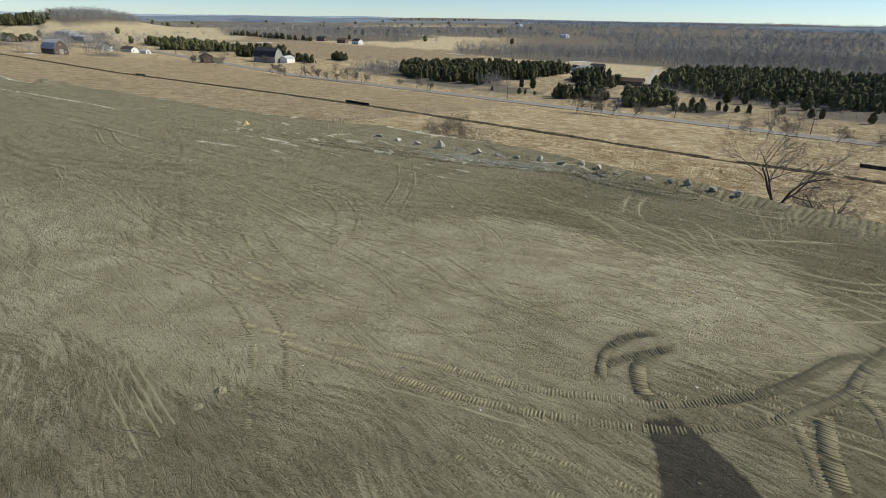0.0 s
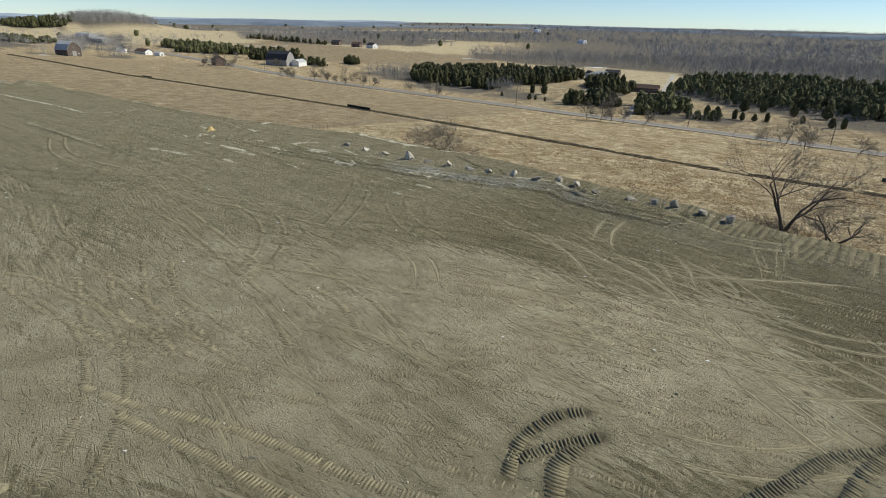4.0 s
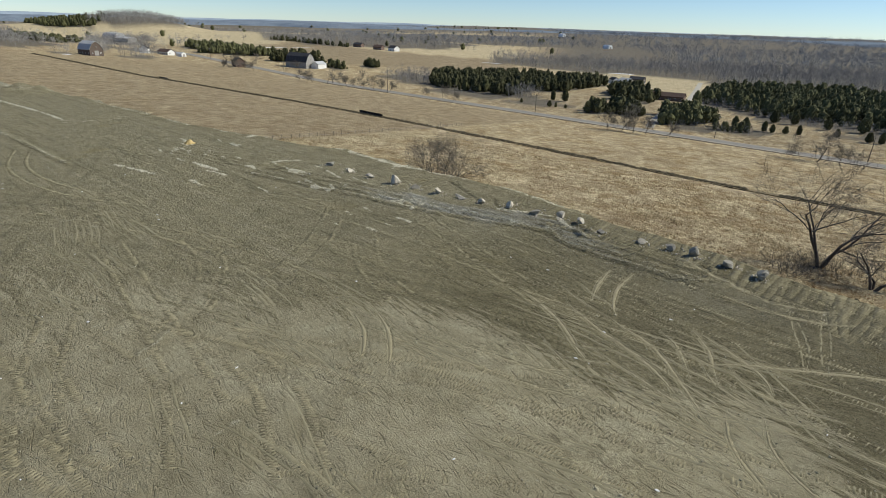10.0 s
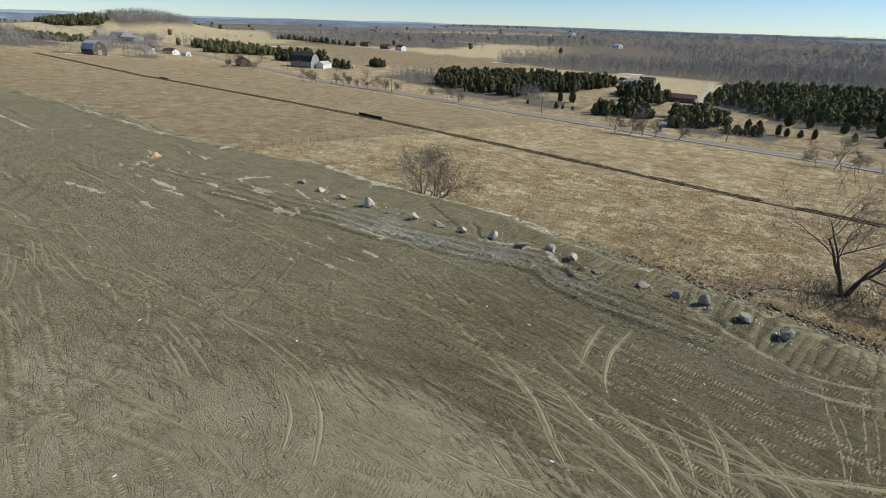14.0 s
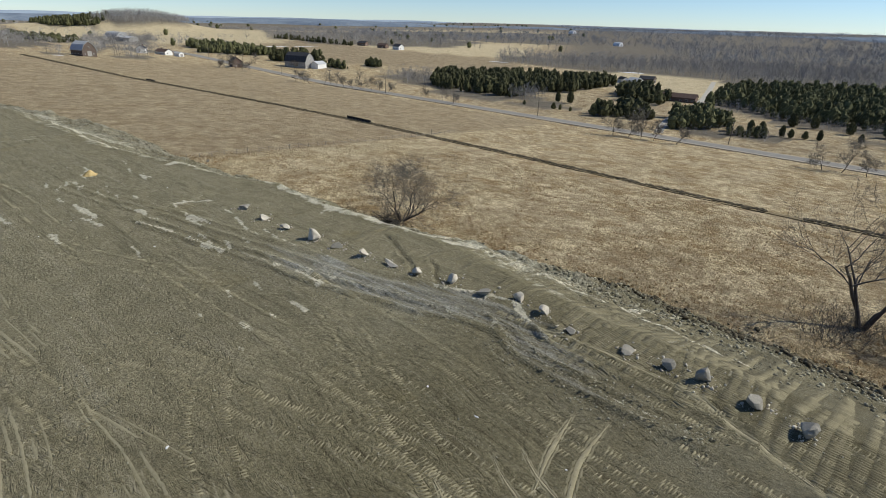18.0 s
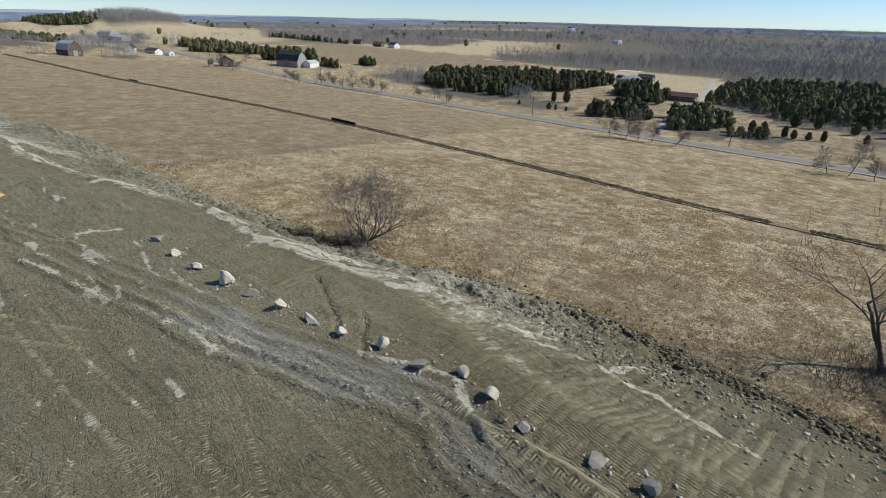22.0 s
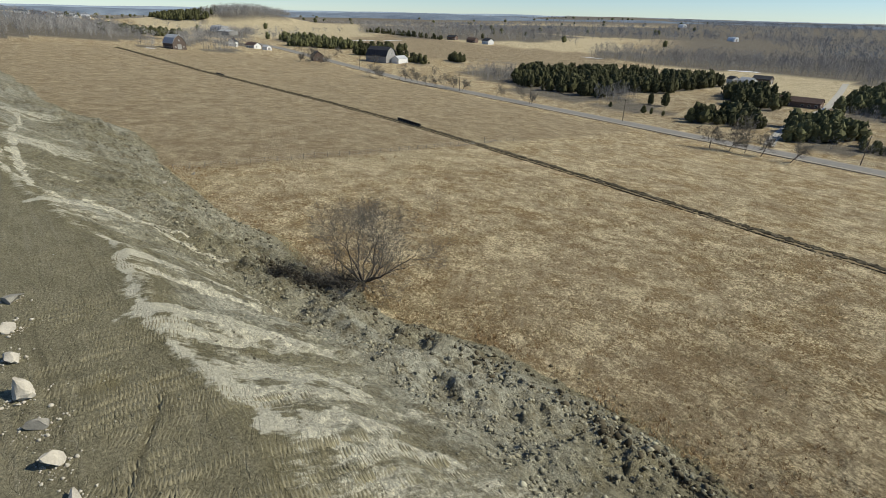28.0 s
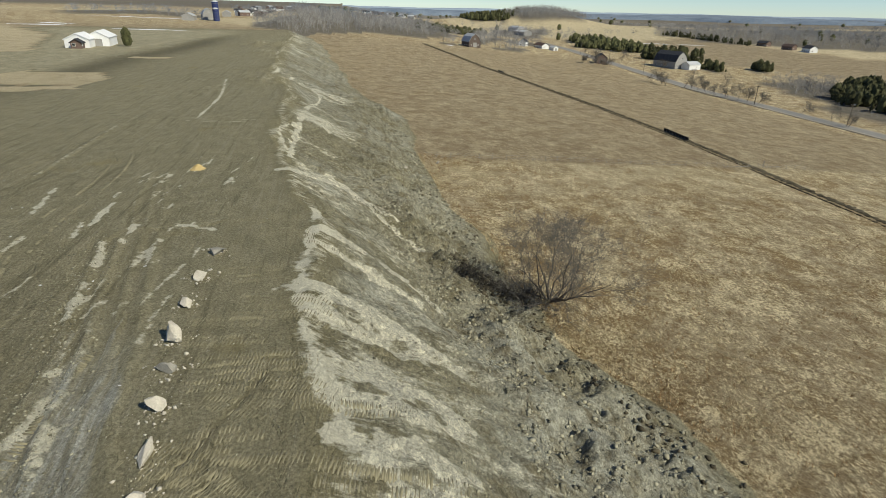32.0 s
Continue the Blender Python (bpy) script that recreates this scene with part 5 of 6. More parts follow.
def hedgerows():
    """Far lines of bare trees and cedars between the fields."""
    rng = random.Random(52)
    forms = []
    for k in range(8):
        v, f = [], []
        if k % 4 == 3:
            cedar_data(rng, 1.0, 0.32, v, f, 14)
        else:
            greytree_data(rng, 1.0, v, f, Vector((0, 0, 0)), 30, 2.4)
        forms.append((v, f, CEDAR if k % 4 == 3 else GREYWOOD))
    for mat, name, label in ((GREYWOOD, "hedgerow", "far bare hedgerow trees between fields"), (CEDAR, "cedar_hedgerow", "far dark cedars along field edges")):
        v, f = [], []
        rr = random.Random(53)
        for k in range(70):
            a = radians(rr.uniform(88, 142))
            d = rr.uniform(950, 4300)
            x0, y0 = d * math.cos(a), d * math.sin(a)
            t = radians(rr.choice((-38, -30, 20, 52)) + rr.gauss(0, 8))
            long = rr.uniform(120, 520) * (0.5 + d / 2500)
            step = 9 + d / 160
            for s in np.arange(0, long, step):
                x, y = x0 + s * math.cos(t) + rr.gauss(0, 5), y0 + s * math.sin(t) + rr.gauss(0, 5)
                form = rr.choice(forms)
                h = rr.uniform(7, 13)
                if form[2] is not mat or (mat is CEDAR and rr.random() < 0.6):
                    continue
                z = zat(x, y)
                w = h * (1 + d / 2500)
                first = len(v)
                v.extend((p.x * w + x, p.y * w + y, p.z * h + z - 0.1) for p in form[0])
                f.extend(tuple(i + first for i in q) for q in form[1])
        tagged(new(name, mesh_of(name, v, f, mat)), label, "trees", kind="stuff")


def far_ridges():
    """Low wooded ridges closing the view at the horizon, with haze painted into their colours."""
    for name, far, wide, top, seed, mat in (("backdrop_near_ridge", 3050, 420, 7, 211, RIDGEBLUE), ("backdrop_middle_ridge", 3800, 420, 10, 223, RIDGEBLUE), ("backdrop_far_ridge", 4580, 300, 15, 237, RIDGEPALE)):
        az = np.radians(np.arange(38, 172, 0.25))
        across = np.linspace(-1, 1, 7)
        lift = 6 * fbm(np.degrees(az), np.degrees(az) * 0, 9, seed, 5, 0.55) + np.interp(np.degrees(az), (38, 60, 95, 120, 140, 172), (-9, -8, -4, -9, -13, -16))
        co = []
        for c in across:
            d = far + c * wide / 2 + 60 * fbm(np.degrees(az), np.degrees(az) * 0, 5, seed + 3, 3)
            x, y = d * np.cos(az), d * np.sin(az)
            co.append(np.stack([x, y, np.where(abs(c) > 0.95, -60, -40 + (40 + top + lift) * (1 - c * c) ** 0.7)], -1))
        v = np.stack(co, 1)
        m, k = v.shape[:2]
        i = (np.arange(m - 1)[:, None] * k + np.arange(k - 1)).ravel()
        q = np.stack([i, i + 1, i + k + 1, i + k], -1)
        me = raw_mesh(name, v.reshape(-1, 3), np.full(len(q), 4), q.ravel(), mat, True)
        tagged(new(name, me), "wooded ridge on the far horizon, tinted blue-grey for haze", "hills", kind="structure")


woods()
hedgerows()
far_ridges()

# ---- prints of tracks: bars of soil across each tread ----
def tread_prints():
    co, idx, sizes = [], [], []
    rng = np.random.default_rng(9)
    for how, width, line in MARKS:
        if how not in ("tread", "fresh", "worn", "comb", "pass"):
            continue
        s = np.r_[0, np.cumsum(np.hypot(*np.diff(line, axis=0).T))]
        t = np.arange(0.1, s[-1] - 0.1, 0.21)
        t = t[rng.random(len(t)) < {"fresh": 0.97, "tread": 0.86, "worn": 0.6, "comb": 0.9, "pass": 0.7}[how]]
        if len(t) < 3:
            continue
        p = np.stack([np.interp(t, s, line[:, 0]), np.interp(t, s, line[:, 1])], 1)
        d = np.stack([np.interp(t, s, g) for g in np.gradient(line, axis=0).T], 1)
        d /= np.hypot(d[:, 0], d[:, 1])[:, None] + 1e-9
        c = np.stack([-d[:, 1], d[:, 0]], 1)
        c = c + d * 0.12
        hgt = {"fresh": 0.085, "tread": 0.055, "worn": 0.03, "comb": 0.036, "pass": 0.03}[how] * rng.uniform(0.6, 1.3, len(t))
        half = width * 0.5 * rng.uniform(0.8, 1.05, len(t))[:, None]
        corner = []
        for side in (-1, 1):
            e = p + c * half * side
            corner += [(e - d * 0.065, -0.03), (e, None), (e + d * 0.065, -0.03)]
        block = np.zeros((len(t), 6, 3))
        for k, (q, off) in enumerate(corner):
            block[:, k, :2] = q
            block[:, k, 2] = ground_z(q[:, 0], q[:, 1]) + (hgt if off is None else off)
        base = sum(len(b) for b in co)
        co.append(block.reshape(-1, 3))
        o = base + np.arange(len(t))[:, None] * 6
        for quad in ((0, 1, 4, 3), (1, 2, 5, 4)):
            idx.append((o + np.array(quad)).reshape(-1))
            sizes.append(np.full(len(t), 4))
        for tri in ((0, 2, 1), (3, 4, 5)):
            idx.append((o + np.array(tri)).reshape(-1))
            sizes.append(np.full(len(t), 3))
    me = raw_mesh("track_print", np.vstack(co), np.concatenate(sizes), np.concatenate(idx), PRINT)
    tagged(new("track_print", me), "bulldozer track prints pressed into bare soil", "track prints", kind="stuff")


def scatter_stones(name, pos, size, material, label, seed, sink=0.3, kinds=8):
    """Many small angular stones as one mesh: pos in plan, size the half-width."""
    rng = random.Random(seed)
    arng = np.random.default_rng(seed)
    forms = []
    for k in range(kinds):
        v, f = [], []
        stone_data(rng, (1, 0.85, 0.7), v, f, deep=0.2)
        forms.append((np.array([tuple(p) for p in v]), np.array(f)))
    z = ground_z(pos[:, 0], pos[:, 1])
    co, idx, base = [], [], 0
    which = arng.integers(0, kinds, len(pos))
    for k, (v, f) in enumerate(forms):
        m = np.flatnonzero(which == k)
        if not len(m):
            continue
        a = arng.uniform(0, 2 * np.pi, len(m))
        c, s = np.cos(a)[:, None], np.sin(a)[:, None]
        stretch = arng.uniform(0.7, 1.3, (len(m), 1))
        x = (v[:, 0] * c - v[:, 1] * s) * size[m, None] * stretch + pos[m, 0, None]
        y = (v[:, 0] * s + v[:, 1] * c) * size[m, None] + pos[m, 1, None]
        zz = (v[:, 2] + 0.7 - 2 * sink * 0.7) * size[m, None] + z[m, None]
        co.append(np.stack([x, y, zz], -1).reshape(-1, 3))
        idx.append((f[None] + (base + np.arange(len(m)) * len(v))[:, None, None]).reshape(-1))
        base += len(m) * len(v)
    index = np.concatenate(idx)
    me = raw_mesh(name, np.vstack(co), np.full(len(index) // 3, 3), index, material)
    return tagged(new(name, me), label, "stones", kind="stuff")


def plan_points(rng, count, u0, u1, n_of):
    u = rng.uniform(u0, u1, count)
    n = n_of(u, rng)
    return np.stack(xy(u, n), 1)


def soil_scatter():
    r = np.random.default_rng(12)
    # pebbles and crumbs over the fill
    p = plan_points(r, 28000, -42, 110, lambda u, g: edge_n(u) - g.uniform(0, 1, len(u)) ** 0.8 * 62)
    keep = wave(p[:, 0], p[:, 1], 5, 90) + 0.5 * wave(p[:, 0], p[:, 1], 1.8, 91) > r.uniform(-0.8, 0.9, len(p))
    p = p[keep]
    scatter_stones("pebbles", p, 0.022 + 0.075 * r.uniform(0, 1, len(p)) ** 4, STONES, "pale pebbles and crumbs of soil on the graded fill", 1)
    # crumbs broken off round the boulders
    b = np.array([(o.matrix_world.translation.x, o.matrix_world.translation.y) for o in scene.objects if o.name.startswith("boulder")])
    p = b[r.integers(0, len(b), 900)] + r.normal(0, 0.62, (900, 2))
    scatter_stones("stone_crumbs", p, 0.04 + 0.13 * r.uniform(0, 1, len(p)) ** 4, LIME, "pale crumbs broken off the boulders", 8)
    # coarse rubble down the slope
    p = plan_points(r, 24000, -30, 190, lambda u, g: edge_n(u) + (toe_n(u) - edge_n(u)) * g.uniform(0.02, 1.02, len(u)) ** 0.6)
    u, n = un(p[:, 0], p[:, 1])
    low = (n - edge_n(u)) / (toe_n(u) - edge_n(u))
    keep = (wave(p[:, 0], p[:, 1], 4, 93) > r.uniform(-0.9, 0.8, len(p))) & ((u > 14) | (low > 0.7))
    p, low = p[keep], low[keep]
    scatter_stones("rubble", p, 0.035 + (0.10 + 0.25 * np.clip(low, 0, 1)) * r.uniform(0, 1, len(p)) ** 5, STONES, "grey rubble and clods strewn down the bank", 2)
    p = plan_points(r, 4200, 25, 110, lambda u, g: edge_n(u) + (toe_n(u) - edge_n(u)) * 0.5 + g.normal(0, 1.5, len(u)))
    scatter_stones("rubble_line", p, 0.04 + 0.24 * r.uniform(0, 1, len(p)) ** 5, STONES, "rubble and clods lodged half way down the bank", 5)
    # dark clods heaped at the toe
    p = plan_points(r, 5200, -44, 120, lambda u, g: toe_n(u) - 2.5 + g.normal(0, 2.2, len(u)))
    u, n = un(p[:, 0], p[:, 1])
    p = p[((wave(u, n, 7, 95) > r.uniform(-0.3, 0.9, len(p))) & (r.random(len(p)) < 0.45)) | ((u < 38) & (np.abs(n - toe_n(u) + 2.5) < 4.0))]
    p = np.vstack([p, np.stack([r.normal(-6, 3.4, 700), r.normal(121.5, 1.9, 700)], 1)])
    scatter_stones("clods", p, 0.08 + 0.34 * r.uniform(0, 1, len(p)) ** 3, CLODS, "dark clods of topsoil heaped along the toe of the bank", 3)
    p = plan_points(r, 7000, -12, 50, lambda u, g: edge_n(u) + (toe_n(u) - edge_n(u)) * (1.0 - 0.6 * g.uniform(0, 1, len(u)) ** 1.3))
    p = p[wave(p[:, 0], p[:, 1], 3, 97) > r.uniform(-0.9, 0.9, len(p))]
    scatter_stones("rubble", p, 0.05 + 0.24 * r.uniform(0, 1, len(p)) ** 4, STONES, "brown rubble and clods on the lower bank", 11)
    p = plan_points(r, 1500, -6, 44, lambda u, g: toe_n(u) - 2.8 + g.normal(0, 2.3, len(u)))
    p = p[wave(p[:, 0], p[:, 1], 3.5, 99) > r.uniform(-0.7, 0.8, len(p))]
    scatter_stones("clods", p, 0.07 + 0.5 * r.uniform(0, 1, len(p)) ** 3, CLODS, "dark wet topsoil clods heaped at the foot of the bank", 12)
    # pale stones beside the haul way
    line = np.vstack([l for how, w, l in MARKS if how == "haul"])
    k = r.integers(0, len(line), 3800)
    p = line[k] + np.array([-0.62, -0.78]) * r.uniform(-0.5, 3.5, (len(k), 1)) + r.normal(0, 0.5, (len(k), 2))
    scatter_stones("gravel", p, 0.03 + 0.085 * r.uniform(0, 1, len(p)) ** 4, STONES, "loose pale gravel along the haul way", 4)


def grass_tufts():
    """Tufts of dead grass on the field below the bank."""
    for name, material, count, tall, seed, label in (("dead_grass", STRAW, 34000, 0.27, 6, "pale tufts of dead field grass"), ("rusty_stalks", RUST, 9000, 0.42, 7, "rust-brown clumps of dead weed stalks")):
        r = np.random.default_rng(seed)
        u = r.uniform(-45, 150, count)
        n = toe_n(u) + 1.0 + r.uniform(0, 1, count) ** 1.7 * 75
        x, y = xy(u, n)
        pat = wave(x, y, 9, seed + 80) + 0.6 * wave(x, y, 3, seed + 81)
        keep = pat > r.uniform(-0.6, 1.0, count)
        x, y = x[keep], y[keep]
        z = ground_z(x, y)
        m, blades = len(x), 6
        a = r.uniform(0, 6.283, (m, blades))
        lean = r.uniform(0.4, 1.5, (m, blades))
        h = tall * r.uniform(0.5, 1.2, (m, blades))
        bx, by = x[:, None] + r.normal(0, 0.09, (m, blades)), y[:, None] + r.normal(0, 0.09, (m, blades))
        w = 0.035
        t = np.zeros((m, blades, 3, 3))
        for k, sgn in ((0, 1), (1, -1)):
            t[..., k, 0], t[..., k, 1], t[..., k, 2] = bx - np.sin(a) * w * sgn, by + np.cos(a) * w * sgn, z[:, None] - 0.03
        t[..., 2, 0], t[..., 2, 1], t[..., 2, 2] = bx + np.cos(a) * h * lean, by + np.sin(a) * h * lean, z[:, None] + h
        me = raw_mesh(name, t.reshape(-1, 3), np.full(m * blades, 3), np.arange(m * blades * 3), material)
        tagged(new(name, me), label, "grass", kind="stuff")


def wheel_marks():
    """Flattened dry bands where tyres ran, with a crumbled lip on both sides."""
    rng = np.random.default_rng(17)
    flat, lips = ([], [], [], [0]), ([], [], [], [0])

    def strip_into(store, line, offs, heights):
        co, idx, sizes, base = store
        rows = []
        for o, h in zip(offs, heights):
            q = beside(line, o)
            rows.append(np.column_stack([q, ground_z(q[:, 0], q[:, 1]) + h]))
        block = np.stack(rows, 1)
        m, k = len(line), len(offs)
        co.append(block.reshape(-1, 3))
        i = base[0] + np.arange(m - 1)[:, None] * k
        for j in range(k - 1):
            idx.append((i + np.array((j, j + k, j + k + 1, j + 1))).reshape(-1))
            sizes.append(np.full(m - 1, 4))
        base[0] += m * k

    for how, width, line in MARKS:
        if how != "wheel" or width > 1:
            continue
        m = len(line)
        ones = np.ones(m)
        taper = np.minimum(1, np.minimum(np.arange(m), np.arange(m)[::-1]) / 12 + 0.08)
        jag = lambda: (rng.uniform(0.78, 1.1, m) * taper)[:, None]  # noqa: E731
        a, b = width * 0.36 * jag(), width * 0.36 * jag()
        if how == "wheel" and width < 0.58:
            strip_into(flat, line, (-a, -a * 0.7, b * 0.7, b), (-0.03 * ones, 0.012 * ones, 0.012 * ones, -0.03 * ones))
        for side, e in ((-1, a), (1, b)):
            h = rng.uniform(-0.02, 0.07, m) * taper
            strip_into(lips, line, (side * (e - 0.02), side * (e + 0.07), side * (e + 0.17)), (-0.02 * ones, h, -0.03 * ones))
    for name, store, mat, label in (("wheel_mark", flat, DRYBAND, "dry flattened wheel marks on bare soil"), ("soil_lip", lips, PRINT, "crumbled soil lips beside wheel marks")):
        co, idx, sizes, _ = store
        me = raw_mesh(name, np.vstack(co), np.concatenate(sizes), np.concatenate(idx), mat)
        tagged(new(name, me), label, "wheel marks", kind="stuff")


def scrape_ridges():
    """Low crumbled ridges left between blade and track passes, in parallel sets."""
    rng = random.Random(61)
    co, idx, sizes, base = [], [], [], 0
    for g in range(170):
        u, n = rng.uniform(-36, 100), rng.uniform(9, 70)
        if n > edge_n(u) - (14 if u < 24 else 30) or (u < 12 and n < 27):
            continue
        turn = rng.gauss(0, 0.22) - 0.5 * max(0, (18 - u) / 50)
        bow = rng.gauss(0, 0.02)
        count, gap = rng.randint(2, 6), rng.uniform(0.28, 0.75)
        for k in range(count):
            long = rng.uniform(1.5, 9)
            s = np.arange(0, long, 0.32) - long / 2 + rng.gauss(0, 1.0)
            if len(s) < 4:
                continue
            off = (k - count / 2) * gap + rng.gauss(0, 0.05) + 0.014 * np.cumsum([rng.gauss(0, 1) for _ in s])
            a = turn + bow * s
            pu = u + s * np.cos(turn) - off * math.sin(turn)
            pn = n + s * np.sin(turn) + 0.5 * bow * s ** 2 + off * math.cos(turn)
            x, y = xy(pu, pn)
            line = np.stack([x, y], 1)
            w = rng.uniform(0.05, 0.12)
            fade = np.sin(np.pi * np.linspace(0.04, 0.96, len(s))) ** 0.6
            hh = rng.uniform(0.02, 0.06) * fade * np.array([rng.uniform(0.3, 1.2) for _ in s])
            block = np.zeros((len(s), 3, 3))
            for j, o in enumerate((-w, 0.0, w)):
                q = beside(line, o * 1.4)
                block[:, j, :2] = q
                block[:, j, 2] = ground_z(q[:, 0], q[:, 1]) + (hh if j == 1 else -0.02)
            co.append(block.reshape(-1, 3))
            i = base + np.arange(len(s) - 1)[:, None] * 3
            for quad in ((0, 3, 4, 1), (1, 4, 5, 2)):
                idx.append((i + np.array(quad)).reshape(-1))
                sizes.append(np.full(len(s) - 1, 4))
            base += len(s) * 3
    me = raw_mesh("scrape_ridge", np.vstack(co), np.concatenate(sizes), np.concatenate(idx), PRINT)
    tagged(new("scrape_ridge", me), "low crumbled ridges left by blade and track passes", "soil ridges", kind="stuff")


DRYBAND = plain("dry_soil_band", (0.235, 0.209, 0.130), (0.325, 0.292, 0.190), 1.4, 0.95, bump=0.6)
PRINT = plain("pressed_soil", (0.175, 0.158, 0.100), (0.285, 0.258, 0.168), 2.0, 0.95, island=0.12)
tread_prints()
wheel_marks()
scrape_ridges()
soil_scatter()
grass_tufts()

# ---- buildings ----
def facing(x, y, turn):
    return pose(x, y, zat(x, y), 0, 0, turn)


def gable_block(ob, x0, y0, x1, y1, wall, ridge, wall_mat, roof_mat, over=0.5, names=("wall", "roof")):
    """Walls with gables at the two y ends, and two roof slabs over them."""
    xm = (x0 + x1) / 2
    part(names[0], prism([(x0, -0.6), (x1, -0.6), (x1, wall), (xm, ridge), (x0, wall)], y0, y1), wall_mat, ob)
    k = (ridge - wall) / (xm - x0)
    for s in (-1, 1):
        xe = x0 - over if s < 0 else x1 + over
        ze = wall - over * k
        part(names[1], prism([(xe, ze + 0.03), (xm, ridge + 0.03), (xm, ridge + 0.28), (xe, ze + 0.28)], y0 - over, y1 + over), roof_mat, ob)


def opening(ob, name, x, y, z, w, h, face, frame_mat, pane_mat, depth=0.12):
    """A framed window or door standing a little proud of a wall. face: the wall's outward axis."""
    def slab(a0, a1, z0, z1, d0, d1):
        if face[0] == "x":
            s = 1 if face[1] == "+" else -1
            return boxm(min(x + s * d0, x + s * d1), y + a0, z + z0, max(x + s * d0, x + s * d1), y + a1, z + z1)
        s = 1 if face[1] == "+" else -1
        return boxm(x + a0, min(y + s * d0, y + s * d1), z + z0, x + a1, max(y + s * d0, y + s * d1), z + z1)
    p = part(name, slab(-w / 2, w / 2, 0, h, -0.05, depth), frame_mat, ob)
    if pane_mat:
        part("pane", slab(-w / 2 + 0.1, w / 2 - 0.1, 0.1, h - 0.1, depth, depth + 0.02), pane_mat, p)
    return p


def gambrel_barn(x, y, turn, w, l, wall, top, wall_mat, roof_mat, label, doors=True):
    ob = empty("barn", facing(x, y, turn), label, "barn")
    h = w / 2
    knee, kz = h * 0.62, wall + (top - wall) * 0.62
    part("wall", prism([(-h, -0.6), (h, -0.6), (h, wall), (knee, kz), (0, top), (-knee, kz), (-h, wall)], -l / 2, l / 2), wall_mat, ob)
    for s in (-1, 1):
        for (xa, za), (xb, zb) in (((h + 0.4, wall - 0.5), (knee, kz)), ((knee, kz), (0, top))):
            part("roof", prism([(s * xa, za + 0.03), (s * xb, zb + 0.03), (s * xb, zb + 0.3), (s * xa, za + 0.3)], -l / 2 - 0.5, l / 2 + 0.5), roof_mat, ob)
    if doors:
        opening(ob, "door", 0, -l / 2, 0, 3.6, 4.0, "y-", BARNGREY, None)
        for k in range(-1, 2):
            if k:
                opening(ob, "window", k * w * 0.3, -l / 2, 1.4, 1.0, 1.0, "y-", WHITE, GLASS)
        opening(ob, "window", 0, -l / 2, wall + 1.6, 1.0, 1.2, "y-", WHITE, GLASS)
        for k in range(4):
            opening(ob, "window", -h, -l / 2 + l * (k + 0.5) / 4, 1.4, 1.0, 0.9, "x-", WHITE, GLASS)
    return ob


def house(x, y, turn, w, l, wall, ridge, wall_mat, roof_mat, label, wins=4, chimney=True, category="house", name="house"):
    ob = empty(name, facing(x, y, turn), label, category)
    gable_block(ob, -w / 2, -l / 2, w / 2, l / 2, wall, ridge, wall_mat, roof_mat)
    for k in range(wins):
        yy = -l / 2 + l * (k + 0.5) / wins
        for s, f in ((-1, "x-"), (1, "x+")):
            if k == wins // 2:
                opening(ob, "door", s * w / 2, yy, 0, 1.1, 2.1, f, BRICK, None)
            else:
                opening(ob, "window", s * w / 2, yy, 0.9, 1.5, 1.2, f, WHITE, GLASS)
    for s, f in ((-1, "y-"), (1, "y+")):
        opening(ob, "window", -w * 0.2, s * l / 2, 0.9, 1.2, 1.2, f, WHITE, GLASS)
    if chimney:
        part("chimney", boxm(0.6, l * 0.18, ridge - 0.8, 1.5, l * 0.18 + 0.9, ridge + 1.1), BRICK, ob)
    return ob


def shed(x, y, turn, w, l, wall, ridge, wall_mat, roof_mat, label):
    ob = empty("shed", facing(x, y, turn), label, "shed")
    gable_block(ob, -w / 2, -l / 2, w / 2, l / 2, wall, ridge, wall_mat, roof_mat, 0.3)
    opening(ob, "door", 0, -l / 2, 0, min(3.5, w * 0.5), wall * 0.85, "y-", BARNGREY, None)
    return ob


def round_roof(x, y, turn, w, l, top, mat, label):
    ob = empty("quonset_barn", facing(x, y, turn), label, "barn")
    prof = [(-w / 2, -0.5)] + [(-w / 2 * math.cos(a), top * (0.25 + 0.75 * math.sin(a))) for a in np.linspace(0, math.pi, 11)] + [(w / 2, -0.5)]
    part("shell", prism(prof[::-1], -l / 2, l / 2), mat, ob)
    opening(ob, "door", 0, -l / 2, 0, w * 0.3, top * 0.5, "y-", BARNGREY, None)
    return ob


gambrel_barn(-333, 496, 68, 12, 16, 5, 11.5, BARNRED, TIN, "old weathered board barn with a pale metal roof")
b = gambrel_barn(-184, 602, 72, 15, 25, 6, 14, BARNGREY, ROOFDARK, "grey gambrel barn with a dark roof beside the road")
shed(-165, 603, 160, 9, 14, 4.2, 6.6, WHITE, TIN, "low white annex with a metal roof beside the barn")
house(148, 472, 62, 10, 27, 3.2, 5.6, BRICK, ROOFBROWN, "long brown brick bungalow with a shingle roof", 7)
house(-352, 606, 20, 8, 9, 4.6, 7.6, WHITE, ROOFDARK, "white clapboard farmhouse with a dark roof", 3)
house(-334, 615, 70, 9, 15, 3.2, 5.6, WHITE, ROOFBROWN, "low white bungalow with a brown roof", 5)
shed(-316, 612, 70, 6, 8, 3, 4.4, WHITE, TIN, "small white garage beside a bungalow")
house(-232, 562, 40, 9, 12, 5.5, 8.6, BRICK, ROOFDARK, "red brick farmhouse among bare trees by the road", 3)
round_roof(-580, 900, 60, 16, 40, 9, TIN, "long pale quonset barn below a wooded hill")
